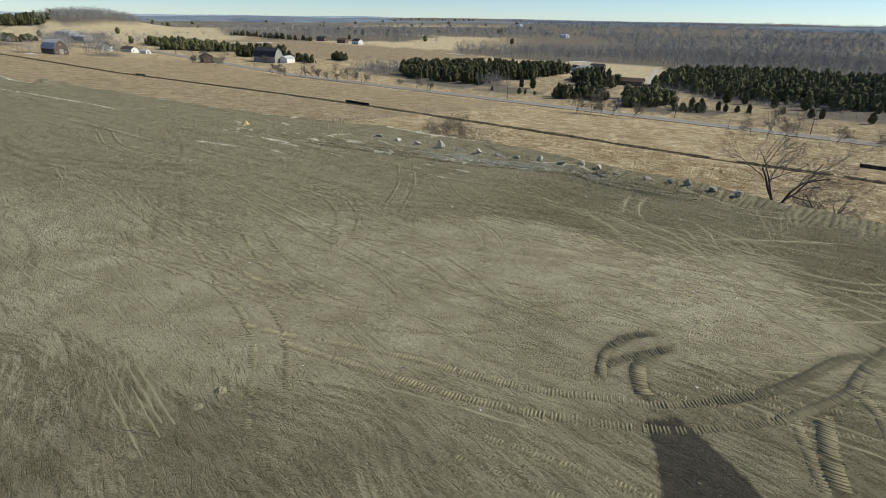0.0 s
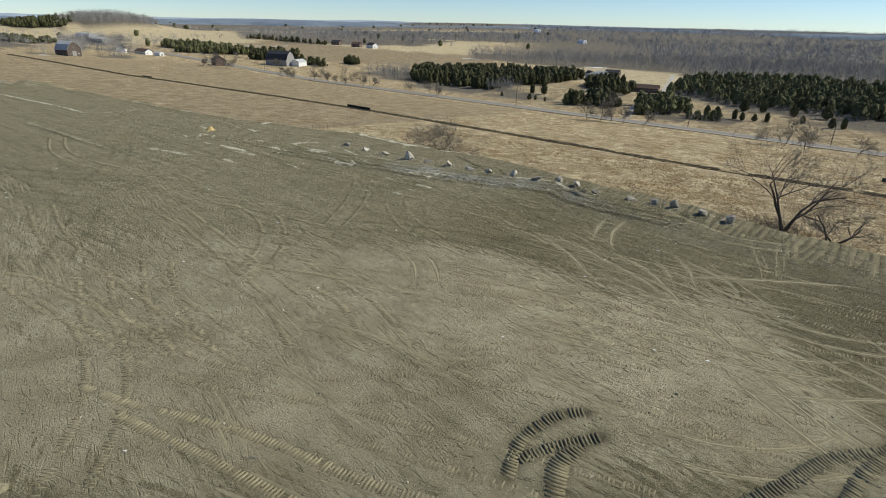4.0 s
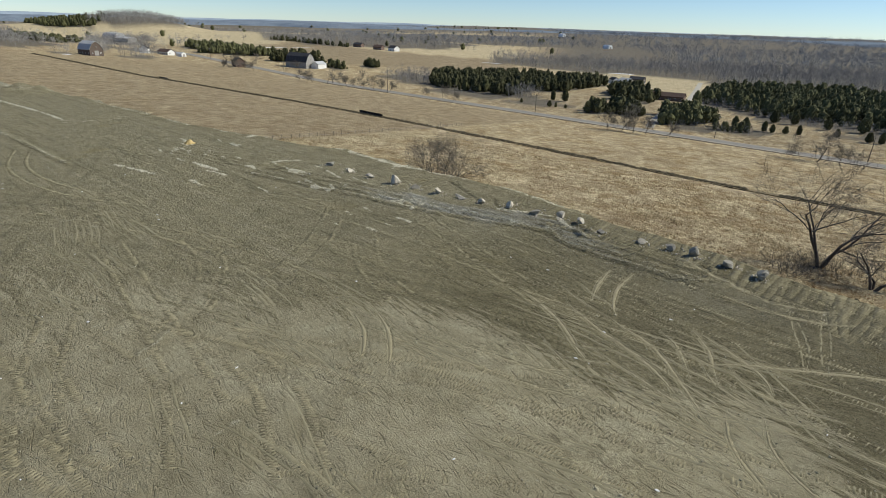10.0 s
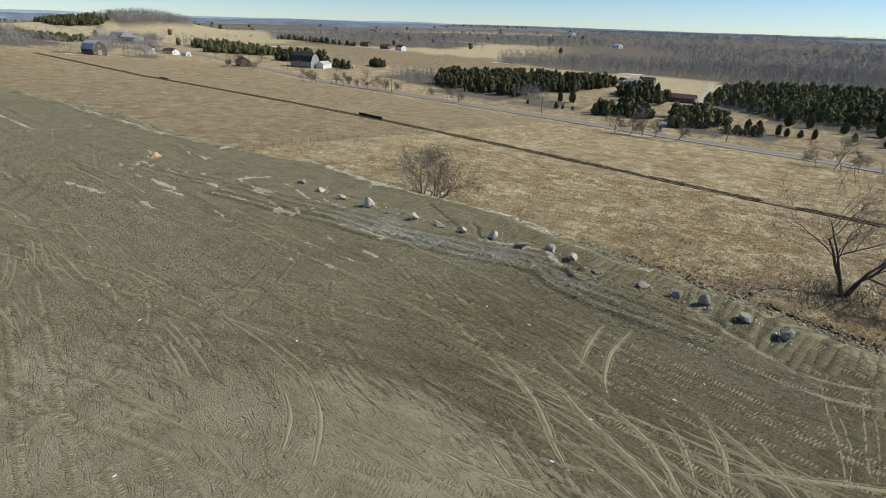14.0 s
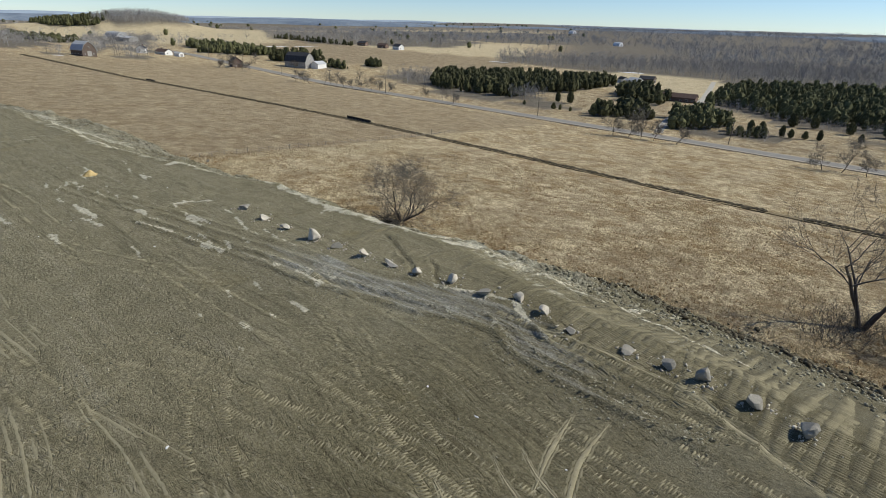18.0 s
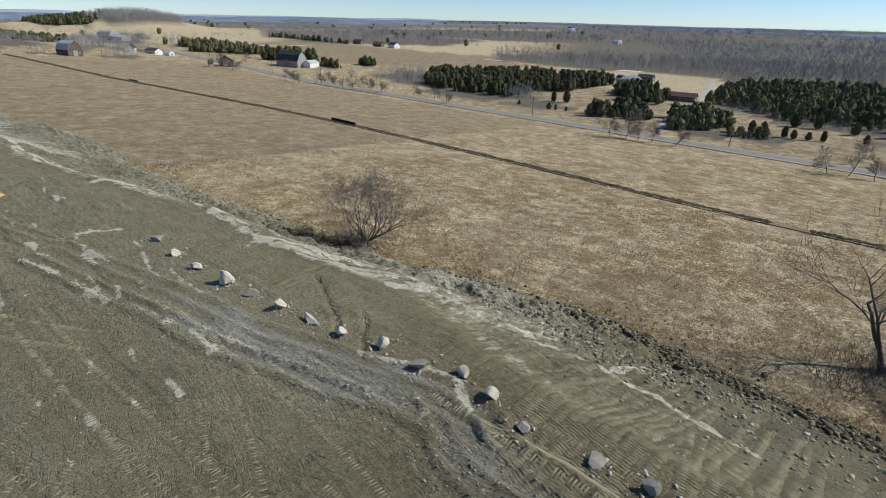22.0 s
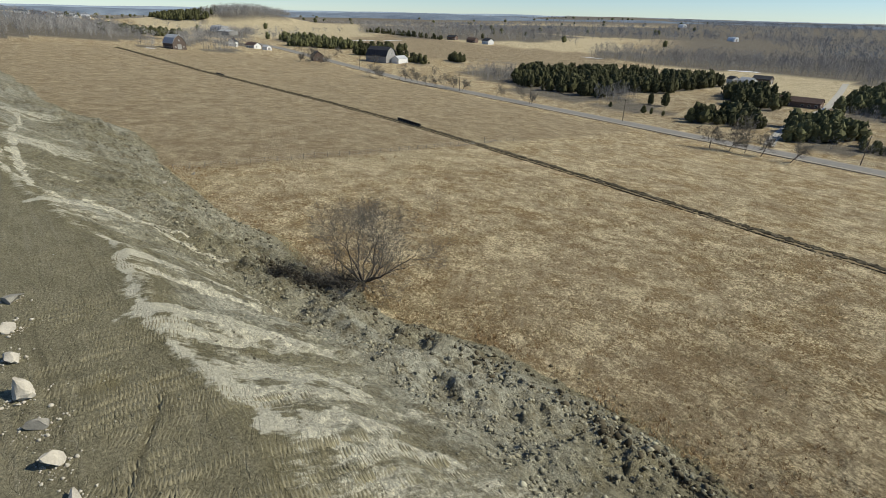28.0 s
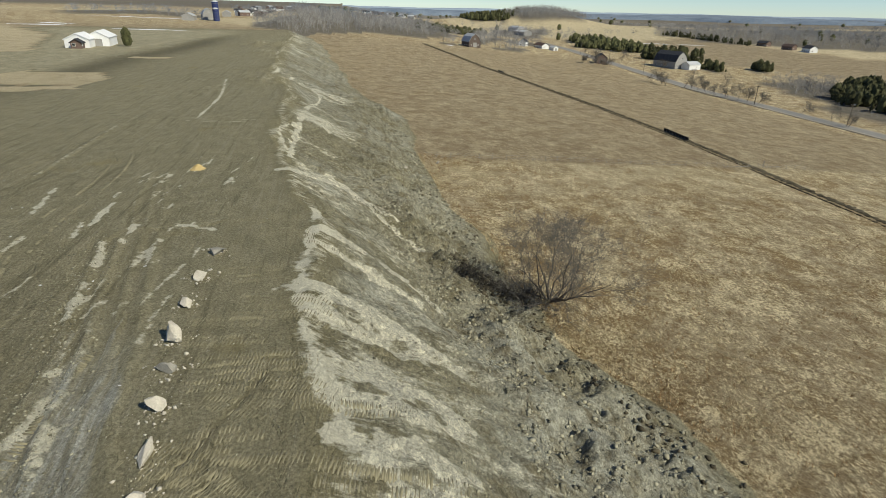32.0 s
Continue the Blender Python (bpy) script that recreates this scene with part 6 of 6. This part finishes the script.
shed(-520, 835, 65, 14, 34, 5, 7, BARNGREY, TIN, "long low farm shed with a metal roof")
house(-196, 925, 70, 9, 14, 4, 6.5, BRICK, ROOFDARK, "distant brick farmhouse beside a wood", 4)
house(-158, 892, 70, 9, 14, 4, 6.5, BRICK, ROOFBROWN, "distant brown farmhouse beside a field", 4)
house(-133, 880, 50, 10, 14, 4.5, 7.5, WHITE, ROOFDARK, "distant white farmhouse with a dark roof", 4)
round_roof(268, 1345, 30, 11, 20, 8, SNOWROOF, "bright white domed barn at the edge of woods")
round_roof(262, 2160, 30, 15, 26, 11, SNOWROOF, "distant bright white domed barn")
shed(140, 577, 40, 9, 11, 4.2, 6.6, WHITE, TIN, "white garage with a metal roof behind cedars")
shed(157, 602, 60, 9, 14, 4, 6.4, BARNRED, ROOFDARK, "dark shed with a low roof behind cedars")
shed(133, 596, 20, 6, 9, 3.5, 5.4, WHITE, ROOFDARK, "small white shed among cedars")
# the farmyard beyond the fill
shed(-252, 150, 62, 9, 15, 3.2, 5.4, WHITE, SNOWROOF, "large white farm shed with a bright metal roof")
shed(-259, 160, 62, 9, 17, 3.6, 6.0, WHITE, SNOWROOF, "large white farm shed with a bright metal roof")
house(-243, 146, 62, 4, 5, 2.3, 3.6, BRICK, ROOFDARK, "small red brick outbuilding with a dark roof", 2, False)
shed(-618, 356, 60, 12, 26, 4.5, 7.5, BARNGREY, TIN, "low grey farm shed with a metal roof")
gambrel_barn(-640, 388, 70, 14, 24, 6, 12, BARNGREY, TIN, "grey gambrel barn beside a blue silo")


def silo(x, y, r, h):
    ob = empty("silo", facing(x, y, 0), "tall dark blue metal silo beside farm sheds", "silo")
    bm = bmesh.new()
    bmesh.ops.create_cone(bm, cap_ends=True, segments=20, radius1=r, radius2=r, depth=h, matrix=Matrix.Translation((0, 0, h / 2)))
    part("shell", bm, SILOBLUE, ob)
    bm = bmesh.new()
    bmesh.ops.create_uvsphere(bm, u_segments=20, v_segments=8, radius=r, matrix=Matrix.Translation((0, 0, h)) @ Matrix.Diagonal((1, 1, 0.5, 1)))
    part("dome", bm, TIN, ob)
    for k in range(4):
        bm = bmesh.new()
        bmesh.ops.create_cone(bm, cap_ends=True, segments=20, radius1=r + 0.08, radius2=r + 0.08, depth=0.2, matrix=Matrix.Translation((0, 0, h * (k + 0.7) / 4)))
        part("hoop", bm, BARNGREY, ob)


silo(-608, 382, 3.4, 19)
silo(-598, 377, 3.0, 12)


def town():
    """The roofs of a town on the rise to the west."""
    rng = random.Random(4)
    wall_mats, roof_mats = (WHITE, BRICK, BARNGREY, WHITE), (ROOFDARK, ROOFBROWN, TIN)
    protos = []
    for k in range(6):
        w, l, h = rng.uniform(8, 11), rng.uniform(10, 16), rng.uniform(3, 6)
        protos.append((w, l, h, wall_mats[k % 4], roof_mats[k % 3]))
    first = {}
    for k in range(110):
        a = rng.uniform(0.0, 1.0)
        d = rng.uniform(900, 1700)
        ang = radians(133 + 16 * a)
        x, y = d * math.cos(ang), d * math.sin(ang)
        if any(inside(np.array([x]), np.array([y]), poly)[0] for poly, *_ in WOODS):
            continue
        j = rng.randrange(6)
        if j not in first:
            w, l, h, wm, rm = protos[j]
            ob = empty("house", facing(x, y, rng.uniform(0, 180)), "distant %s town house among bare trees" % ("white", "brick", "grey", "white", "white", "brick")[j], "house", "houses of the town")
            gable_block(ob, -w / 2, -l / 2, w / 2, l / 2, h, h + 2.8, wm, rm)
            for s in (-1, 1):
                opening(ob, "window", s * w / 2, -l * 0.25, 1, 1.6, 1.3, "x-" if s < 0 else "x+", WHITE, GLASS)
                opening(ob, "window", s * w / 2, l * 0.25, 1, 1.6, 1.3, "x-" if s < 0 else "x+", WHITE, GLASS)
            first[j] = ob
        else:
            copy_thing(first[j], facing(x, y, rng.uniform(0, 180)))


town()


# ---- along the road ----
def road_trees():
    rng = random.Random(14)
    protos = []
    for k in range(4):
        protos.append(bare_tree("bare_tree", pose(0, 0, -500), "small leafless tree at the verge of the road", 40 + k, 1, 8.2, 0.17, 3, spread=0.62, kids=(7, 9), up=0.16, group="trees along the road", thin=0.034))
    spots = [(-145, 477), (-139, 483), (-133, 478), (-123, 484), (-112, 478), (-104, 473), (-96, 470), (-89, 466), (-80, 460), (-73, 456), (-65, 450),
             (-38, 434), (-21, 421), (-12, 408), (73, 312), (80, 311), (85, 308), (90, 304), (98, 296), (142, 258), (148, 256), (154, 250),
             (-233, 530), (-230, 537), (-222, 540), (-212, 531), (-201, 523), (-226, 548), (-229, 596), (-180, 575), (170, 240), (184, 226)]
    for k, (x, y) in enumerate(spots):
        s = rng.uniform(1.0, 1.55)
        m = pose(x, y, zat(x, y), 0, 0, rng.uniform(0, 360)) @ Matrix.Diagonal((s, s, s, 1))
        if k < 4:
            protos[k].matrix_world = m
        else:
            c = copy_thing(protos[k % 4], m)
            c.scale = (s, s, s)
    # lone cedars in the scrub beyond the road
    forms = []
    for k in range(3):
        r2 = random.Random(60 + k)
        ob = empty("cedar", pose(0, 0, -500), "single dark green cedar in dead grass", "tree", "single cedars beyond the road")
        v, f = [], []
        cedar_data(r2, 6.0, 1.6 + 0.25 * k, v, f, 150)
        part("trunk", mesh_of("trunk", v[:12], f[:8], BARK), BARK, ob)
        first = 12
        part("crown", mesh_of("crown", v[12:], [tuple(i - 12 for i in q) for q in f[8:]], CEDAR), CEDAR, ob)
        forms.append(ob)
    spots = [(163, 338, 1.0), (166, 335, 0.8), (172, 333, 0.7), (178, 331, 0.9), (196, 328, 0.8), (205, 316, 0.9), (210, 314, 1.0), (228, 300, 1.1),
             (52, 404, 0.7), (56, 402, 0.6), (62, 398, 0.5), (74, 384, 1.2), (58, 440, 1.2), (66, 436, 1.4), (34, 420, 0.5), (150, 345, 1.2), (158, 350, 1.0),
             (184, 372, 1.3), (194, 368, 1.5), (204, 352, 1.2), (220, 346, 1.4), (-246, 166, 1.35), (-112, 640, 1.3), (-126, 648, 1.2)]
    for k, (x, y, s) in enumerate(spots):
        m = pose(x, y, zat(x, y), 0, 0, rng.uniform(0, 360)) @ Matrix.Diagonal((s, s, s, 1))
        if k < 3:
            forms[k].matrix_world = m
        else:
            copy_thing(forms[k % 3], m).scale = (s, s, s)


road_trees()


def tube(points, radii, sides=6):
    v, f = [], []
    tube_data([Vector(p) for p in points], radii, sides, v, f)
    bm = bmesh.new()
    vs = [bm.verts.new(p) for p in v]
    for q in f:
        bm.faces.new([vs[i] for i in q])
    for ring in (vs[:sides], vs[-sides:]):
        bm.faces.new(ring)
    return bm


def utility_pole(x, y, lean):
    ob = empty("utility_pole", pose(x, y, zat(x, y), 0, lean, -38.4), "weathered wooden utility pole beside the road", "utility pole", "poles along the road")
    part("pole", tube([(0, 0, -0.5), (0, 0, 5), (0, 0, 11.5)], [0.19, 0.16, 0.12]), POLE, ob)
    part("crossarm", boxm(-0.06, -1.2, 10.6, 0.06, 1.2, 10.76), POLE, ob)
    for s in (-1.1, 0.4, 1.1):
        bm = bmesh.new()
        bmesh.ops.create_cone(bm, cap_ends=True, segments=8, radius1=0.09, radius2=0.05, depth=0.28, matrix=Matrix.Translation((0, s, 10.9)))
        part("insulator", bm, TIN, ob)
    return ob


POLES = [(176, 268, 0), (126, 309, 3), (86, 333, 0), (40, 382 - 12, 0), (-13, 410, 1), (-66, 447, 0), (-120, 490, 0), (-178, 536, 0), (-233, 580, 0), (-291, 626, 0)]
for x, y, lean in POLES:
    utility_pole(x, y, lean)
for a, b in zip(POLES[:-1], POLES[1:]):
    pts, rr = [], []
    za, zb = zat(a[0], a[1]) + 11, zat(b[0], b[1]) + 11
    for t in np.linspace(0, 1, 9):
        pts.append((a[0] + (b[0] - a[0]) * t, a[1] + (b[1] - a[1]) * t, za + (zb - za) * t - 1.1 * 4 * t * (1 - t)))
        rr.append(0.018)
    me = bpy.data.meshes.new("power_line")
    bm = tube(pts, rr, 3)
    bm.to_mesh(me)
    bm.free()
    me.materials.append(RUBBER)
    tagged(new("power_line", me), "thin dark sagging power line between poles", "cable", "power lines")


# ---- in the field ----
def fence():
    ob = empty("fence", pose(0, 0, 0), "old wire fence of weathered posts across the field", "fence")
    rng = random.Random(8)
    a, b = np.array([-58.7, 162.6]), np.array([-0.5, 262.0])
    count = 34
    tops = []
    for k in range(count):
        p = a + (b - a) * k / (count - 1)
        x, y = p[0] + rng.gauss(0, 0.1), p[1] + rng.gauss(0, 0.1)
        z, h = zat(x, y), rng.uniform(1.1, 1.4)
        part("post", tube([(x, y, z - 0.3), (x + rng.gauss(0, 0.05), y, z + h)], [0.07, 0.06], 5), POSTW, ob)
        tops.append((x, y, z + h - 0.15))
    for drop in (0.0, 0.4, 0.8):
        part("wire", tube([(x, y, z - drop) for x, y, z in tops], [0.008] * count, 3), TIN, ob)
    for (x0, y0), (x1, y1) in (((-15, 236), (-10, 240.5)), ((-8.5, 249.5), (-4.5, 252))):
        z0, z1 = zat(x0, y0), zat(x1, y1)
        part("rail", tube([(x0, y0, z0 + 0.2), (x1, y1, z1 + 1.0)], [0.08, 0.08], 5), POSTW, ob)
    part("gate_post", tube([(-8.5, 249.5, zat(-8.5, 249.5) - 0.3), (-8.5, 249.5, zat(-8.5, 249.5) + 2.0)], [0.13, 0.12], 6), POSTW, ob)


fence()


def silt_fence(ax, ay, bx, by, h):
    """A sagging black sheet between stakes."""
    ob = empty("silt_fence", pose(0, 0, 0), "black plastic silt fence on stakes beside the trench", "fence", "silt fences")
    cnt = 9
    bm = bmesh.new()
    rows = []
    nx, ny = -(by - ay), bx - ax
    ll = math.hypot(nx, ny)
    nx, ny = nx / ll, ny / ll
    for k in range(cnt * 2 - 1):
        t = k / (cnt * 2 - 2)
        x, y = ax + (bx - ax) * t, ay + (by - ay) * t
        z = zat(x, y)
        sag = 0.0 if k % 2 == 0 else 0.12
        rows.append([bm.verts.new((x + nx * o, y + ny * o, z + e)) for o, e in ((0.0, -0.1), (0.14 + sag, h * 0.5), (0.05, h - sag), (0.02, h - sag), (0.10 + sag, h * 0.5), (-0.03, -0.1))])
    for p, q in zip(rows[:-1], rows[1:]):
        for i in range(6):
            j = (i + 1) % 6
            bm.faces.new((p[i], q[i], q[j], p[j]))
    part("sheet", bm, BLACK, ob)
    for k in range(cnt):
        t = k / (cnt - 1)
        x, y = ax + (bx - ax) * t - nx * 0.07, ay + (by - ay) * t - ny * 0.07
        part("stake", boxm(x - 0.025, y - 0.025, zat(x, y) - 0.2, x + 0.025, y + 0.025, zat(x, y) + h + 0.12), POSTW, ob)


silt_fence(-48.5, 274.5, -36.0, 265.0, 1.5)
silt_fence(132, 173, 146, 162, 1.3)
silt_fence(-199, 368.5, -190, 363, 1.2)


def sand_heap(x, y):
    bm = bmesh.new()
    bmesh.ops.create_grid(bm, x_segments=18, y_segments=18, size=1.3)
    for v in bm.verts:
        d = v.co.length
        v.co.z = 0.75 * math.exp(-(d / 0.62) ** 2) + 0.12 * noise.noise(v.co * 3) - 0.08 - 0.12 * max(0, d - 1.1)
    me = bpy.data.meshes.new("sand_heap")
    bm.to_mesh(me)
    bm.free()
    me.materials.append(SAND)
    me.polygons.foreach_set("use_smooth", np.ones(len(me.polygons), bool))
    ob = new("sand_heap", me)
    ob.matrix_world = pose(x, y, zat(x, y))
    tagged(ob, "small heap of yellow sand on the graded fill", "sand heap")


sand_heap(-36.7, 102.3)


def snow_patch(x, y, turn, w, l, seed):
    rng = random.Random(seed)
    bm = bmesh.new()
    bmesh.ops.create_grid(bm, x_segments=26, y_segments=10, size=0.5)
    dead = []
    for v in bm.verts:
        e = (2 * v.co.x) ** 2 + (2 * v.co.y) ** 2 + 0.9 * noise.noise(v.co * 5 + Vector((seed, 0, 0)))
        px, py = v.co.x * l, v.co.y * w
        a = radians(turn)
        wx, wy = x + px * math.cos(a) - py * math.sin(a), y + px * math.sin(a) + py * math.cos(a)
        v.co = Vector((wx, wy, zat(wx, wy) + max(0.03, 0.35 * (1 - e)) if e < 1 else -900))
    bmesh.ops.delete(bm, geom=[v for v in bm.verts if v.co.z < -500], context="VERTS")
    me = bpy.data.meshes.new("snow_patch")
    bm.to_mesh(me)
    bm.free()
    me.materials.append(SNOW)
    tagged(new("snow_patch", me), "leftover patch of old white snow in a field", "snow", "snow patches", kind="stuff")


for k, (x, y, turn, w, l) in enumerate([(166, 718, -20, 12, 34), (-715, 342, 27, 5, 200), (-402, 232, 40, 4, 60), (-500, 190, 40, 6, 50), (-530, 208, 30, 6, 40),
                                       (-300, 832, 35, 5, 44), (-262, 852, 30, 5, 36), (13, 786, -10, 4, 30), (-336, 470, 30, 3, 9)]):
    snow_patch(x, y, turn, w, l, k + 1)

# ---- driveway, parked car, scraps ----
def driveway():
    line = smooth_line([(100, 334), (109, 359), (132, 412), (162, 465), (195, 545), (230, 635)], 2.0)
    v, f = [], []
    for off in (-2.4, -2.0, 2.0, 2.4):
        q = beside(line, off)
        z = ground_z(q[:, 0], q[:, 1]) + (0.16 if abs(off) < 2.2 else -0.1)
        v.append(np.column_stack([q, z]))
    m = len(line)
    co = np.vstack(v)
    for j in range(3):
        for k in range(m - 1):
            f.append((j * m + k, (j + 1) * m + k, (j + 1) * m + k + 1, j * m + k + 1))
    tagged(new("driveway", mesh_of("driveway", [Vector(p) for p in co.tolist()], f, DRIVE)), "pale gravel driveway from the road to a bungalow", "driveway", kind="structure")


def car(x, y, turn, paint, label):
    ob = empty("car", pose(x, y, zat(x, y) + 0.18, 0, 0, turn), label, "car")
    part("body", prism([(-2.1, 0.3), (2.1, 0.3), (2.15, 0.7), (1.2, 0.9), (-1.9, 0.95), (-2.15, 0.7)], -0.85, 0.85), paint, ob)
    cab = part("cabin", prism([(-1.7, 0.93), (1.0, 0.9), (0.4, 1.42), (-1.2, 1.45)], -0.75, 0.75), paint, ob)
    for s in (-1, 1):
        part("side_window", prism([(-1.35, 1.0), (0.7, 1.0), (0.3, 1.36), (-1.1, 1.38)], min(s * 0.75, s * 0.765), max(s * 0.75, s * 0.765)), GLASS, cab)
    part("windscreen", prism([(0.97, 0.96), (0.52, 1.36), (0.54, 1.38), (1.0, 0.98)], -0.66, 0.66), GLASS, cab)
    for wx in (-1.35, 1.35):
        for wy in (-0.8, 0.8):
            bm = bmesh.new()
            bmesh.ops.create_cone(bm, cap_ends=True, segments=16, radius1=0.33, radius2=0.33, depth=0.22, matrix=Matrix.Translation((wx, wy, 0.33)) @ Matrix.Rotation(radians(90), 4, "X"))
            wheel = part("wheel", bm, RUBBER, ob)
            bm = bmesh.new()
            bmesh.ops.create_cone(bm, cap_ends=True, segments=12, radius1=0.19, radius2=0.17, depth=0.25, matrix=Matrix.Translation((wx, wy, 0.33)) @ Matrix.Rotation(radians(90), 4, "X"))
            part("rim", bm, TIN, wheel)


def scraps():
    """Bits of white litter and broken sticks on the fill."""
    rng = random.Random(71)
    v, f = [], []
    for k in range(70):
        u, n = rng.uniform(-20, 90), rng.uniform(12, 70)
        x, y = xy(u, n)
        z, s, a = zat(x, y) + 0.03, rng.uniform(0.05, 0.13), rng.uniform(0, 6.3)
        first = len(v)
        stone_data(rng, (s * 1.5, s * 0.8, s * 0.25), v, f)
        for i in range(first, len(v)):
            p = v[i]
            v[i] = Vector((p.x * math.cos(a) - p.y * math.sin(a) + x, p.x * math.sin(a) + p.y * math.cos(a) + y, p.z + z))
    tagged(new("litter_scraps", mesh_of("litter_scraps", v, f, WHITE)), "scraps of white litter strewn over the fill", "litter", kind="stuff")


def stick(x, y, turn, long, thick):
    z = zat(x, y)
    me = bpy.data.meshes.new("stick")
    bm = tube([(-long / 2, 0, 0.02), (-long * 0.1, 0.05, 0.09), (long * 0.2, -0.03, 0.06), (long / 2, 0.04, 0.02)], [thick, thick * 0.9, thick * 0.8, thick * 0.5], 6)
    bm.to_mesh(me)
    bm.free()
    me.materials.append(POSTW)
    ob = new("stick", me)
    ob.matrix_world = pose(x, y, z, 0, 0, turn)
    tagged(ob, "broken pale stick lying on bare soil", "stick", "sticks on the fill")


def soil_mound(x, y, r, h, seed):
    """A crumbled little heap scraped up on the fill."""
    bm = bmesh.new()
    bmesh.ops.create_grid(bm, x_segments=14, y_segments=14, size=r * 1.2)
    for v in bm.verts:
        d = v.co.length / r
        v.co.z = h * math.exp(-(d / 0.5) ** 2) * (1 + 0.6 * noise.noise(v.co * 4 / r + Vector((seed, 0, 0)))) - 0.05 - 0.1 * max(0, d - 0.8)
    me = bpy.data.meshes.new("soil_mound")
    bm.to_mesh(me)
    bm.free()
    me.materials.append(PRINT)
    ob = new("soil_mound", me)
    ob.matrix_world = pose(x, y, zat(x, y))
    tagged(ob, "small crumbled soil mound on the graded fill", "soil mound", "soil mounds")


DRIVE = plain("pale_gravel_drive", (0.36, 0.34, 0.29), (0.5, 0.475, 0.42), 3.0, 0.95)
driveway()
car(159, 457, 40, CARPAINT, "silver car parked beside a brick bungalow")
scraps()
for x, y, turn, long, thick in ((-2.2, 27.3, 15, 0.5, 0.035), (-6.3, 27.8, 60, 0.35, 0.03), (-15.1, 21.6, -8, 1.6, 0.02), (-26.8, 36.2, 80, 0.5, 0.03)):
    stick(x, y, turn, long, thick)
soil_mound(-12.1, 24.9, 0.5, 0.3, 1)
soil_mound(-12.8, 23.6, 0.6, 0.12, 2)
for k, (x, y, s) in enumerate(((-52.6, 161.5, 0.6), (-47.2, 146, 0.7), (-44.5, 144.5, 0.4))):
    boulder(x, y, (s, s * 0.8, s * 0.7), 30 * k, LIME, "pale boulder at the toe of the bank", 300 + k)
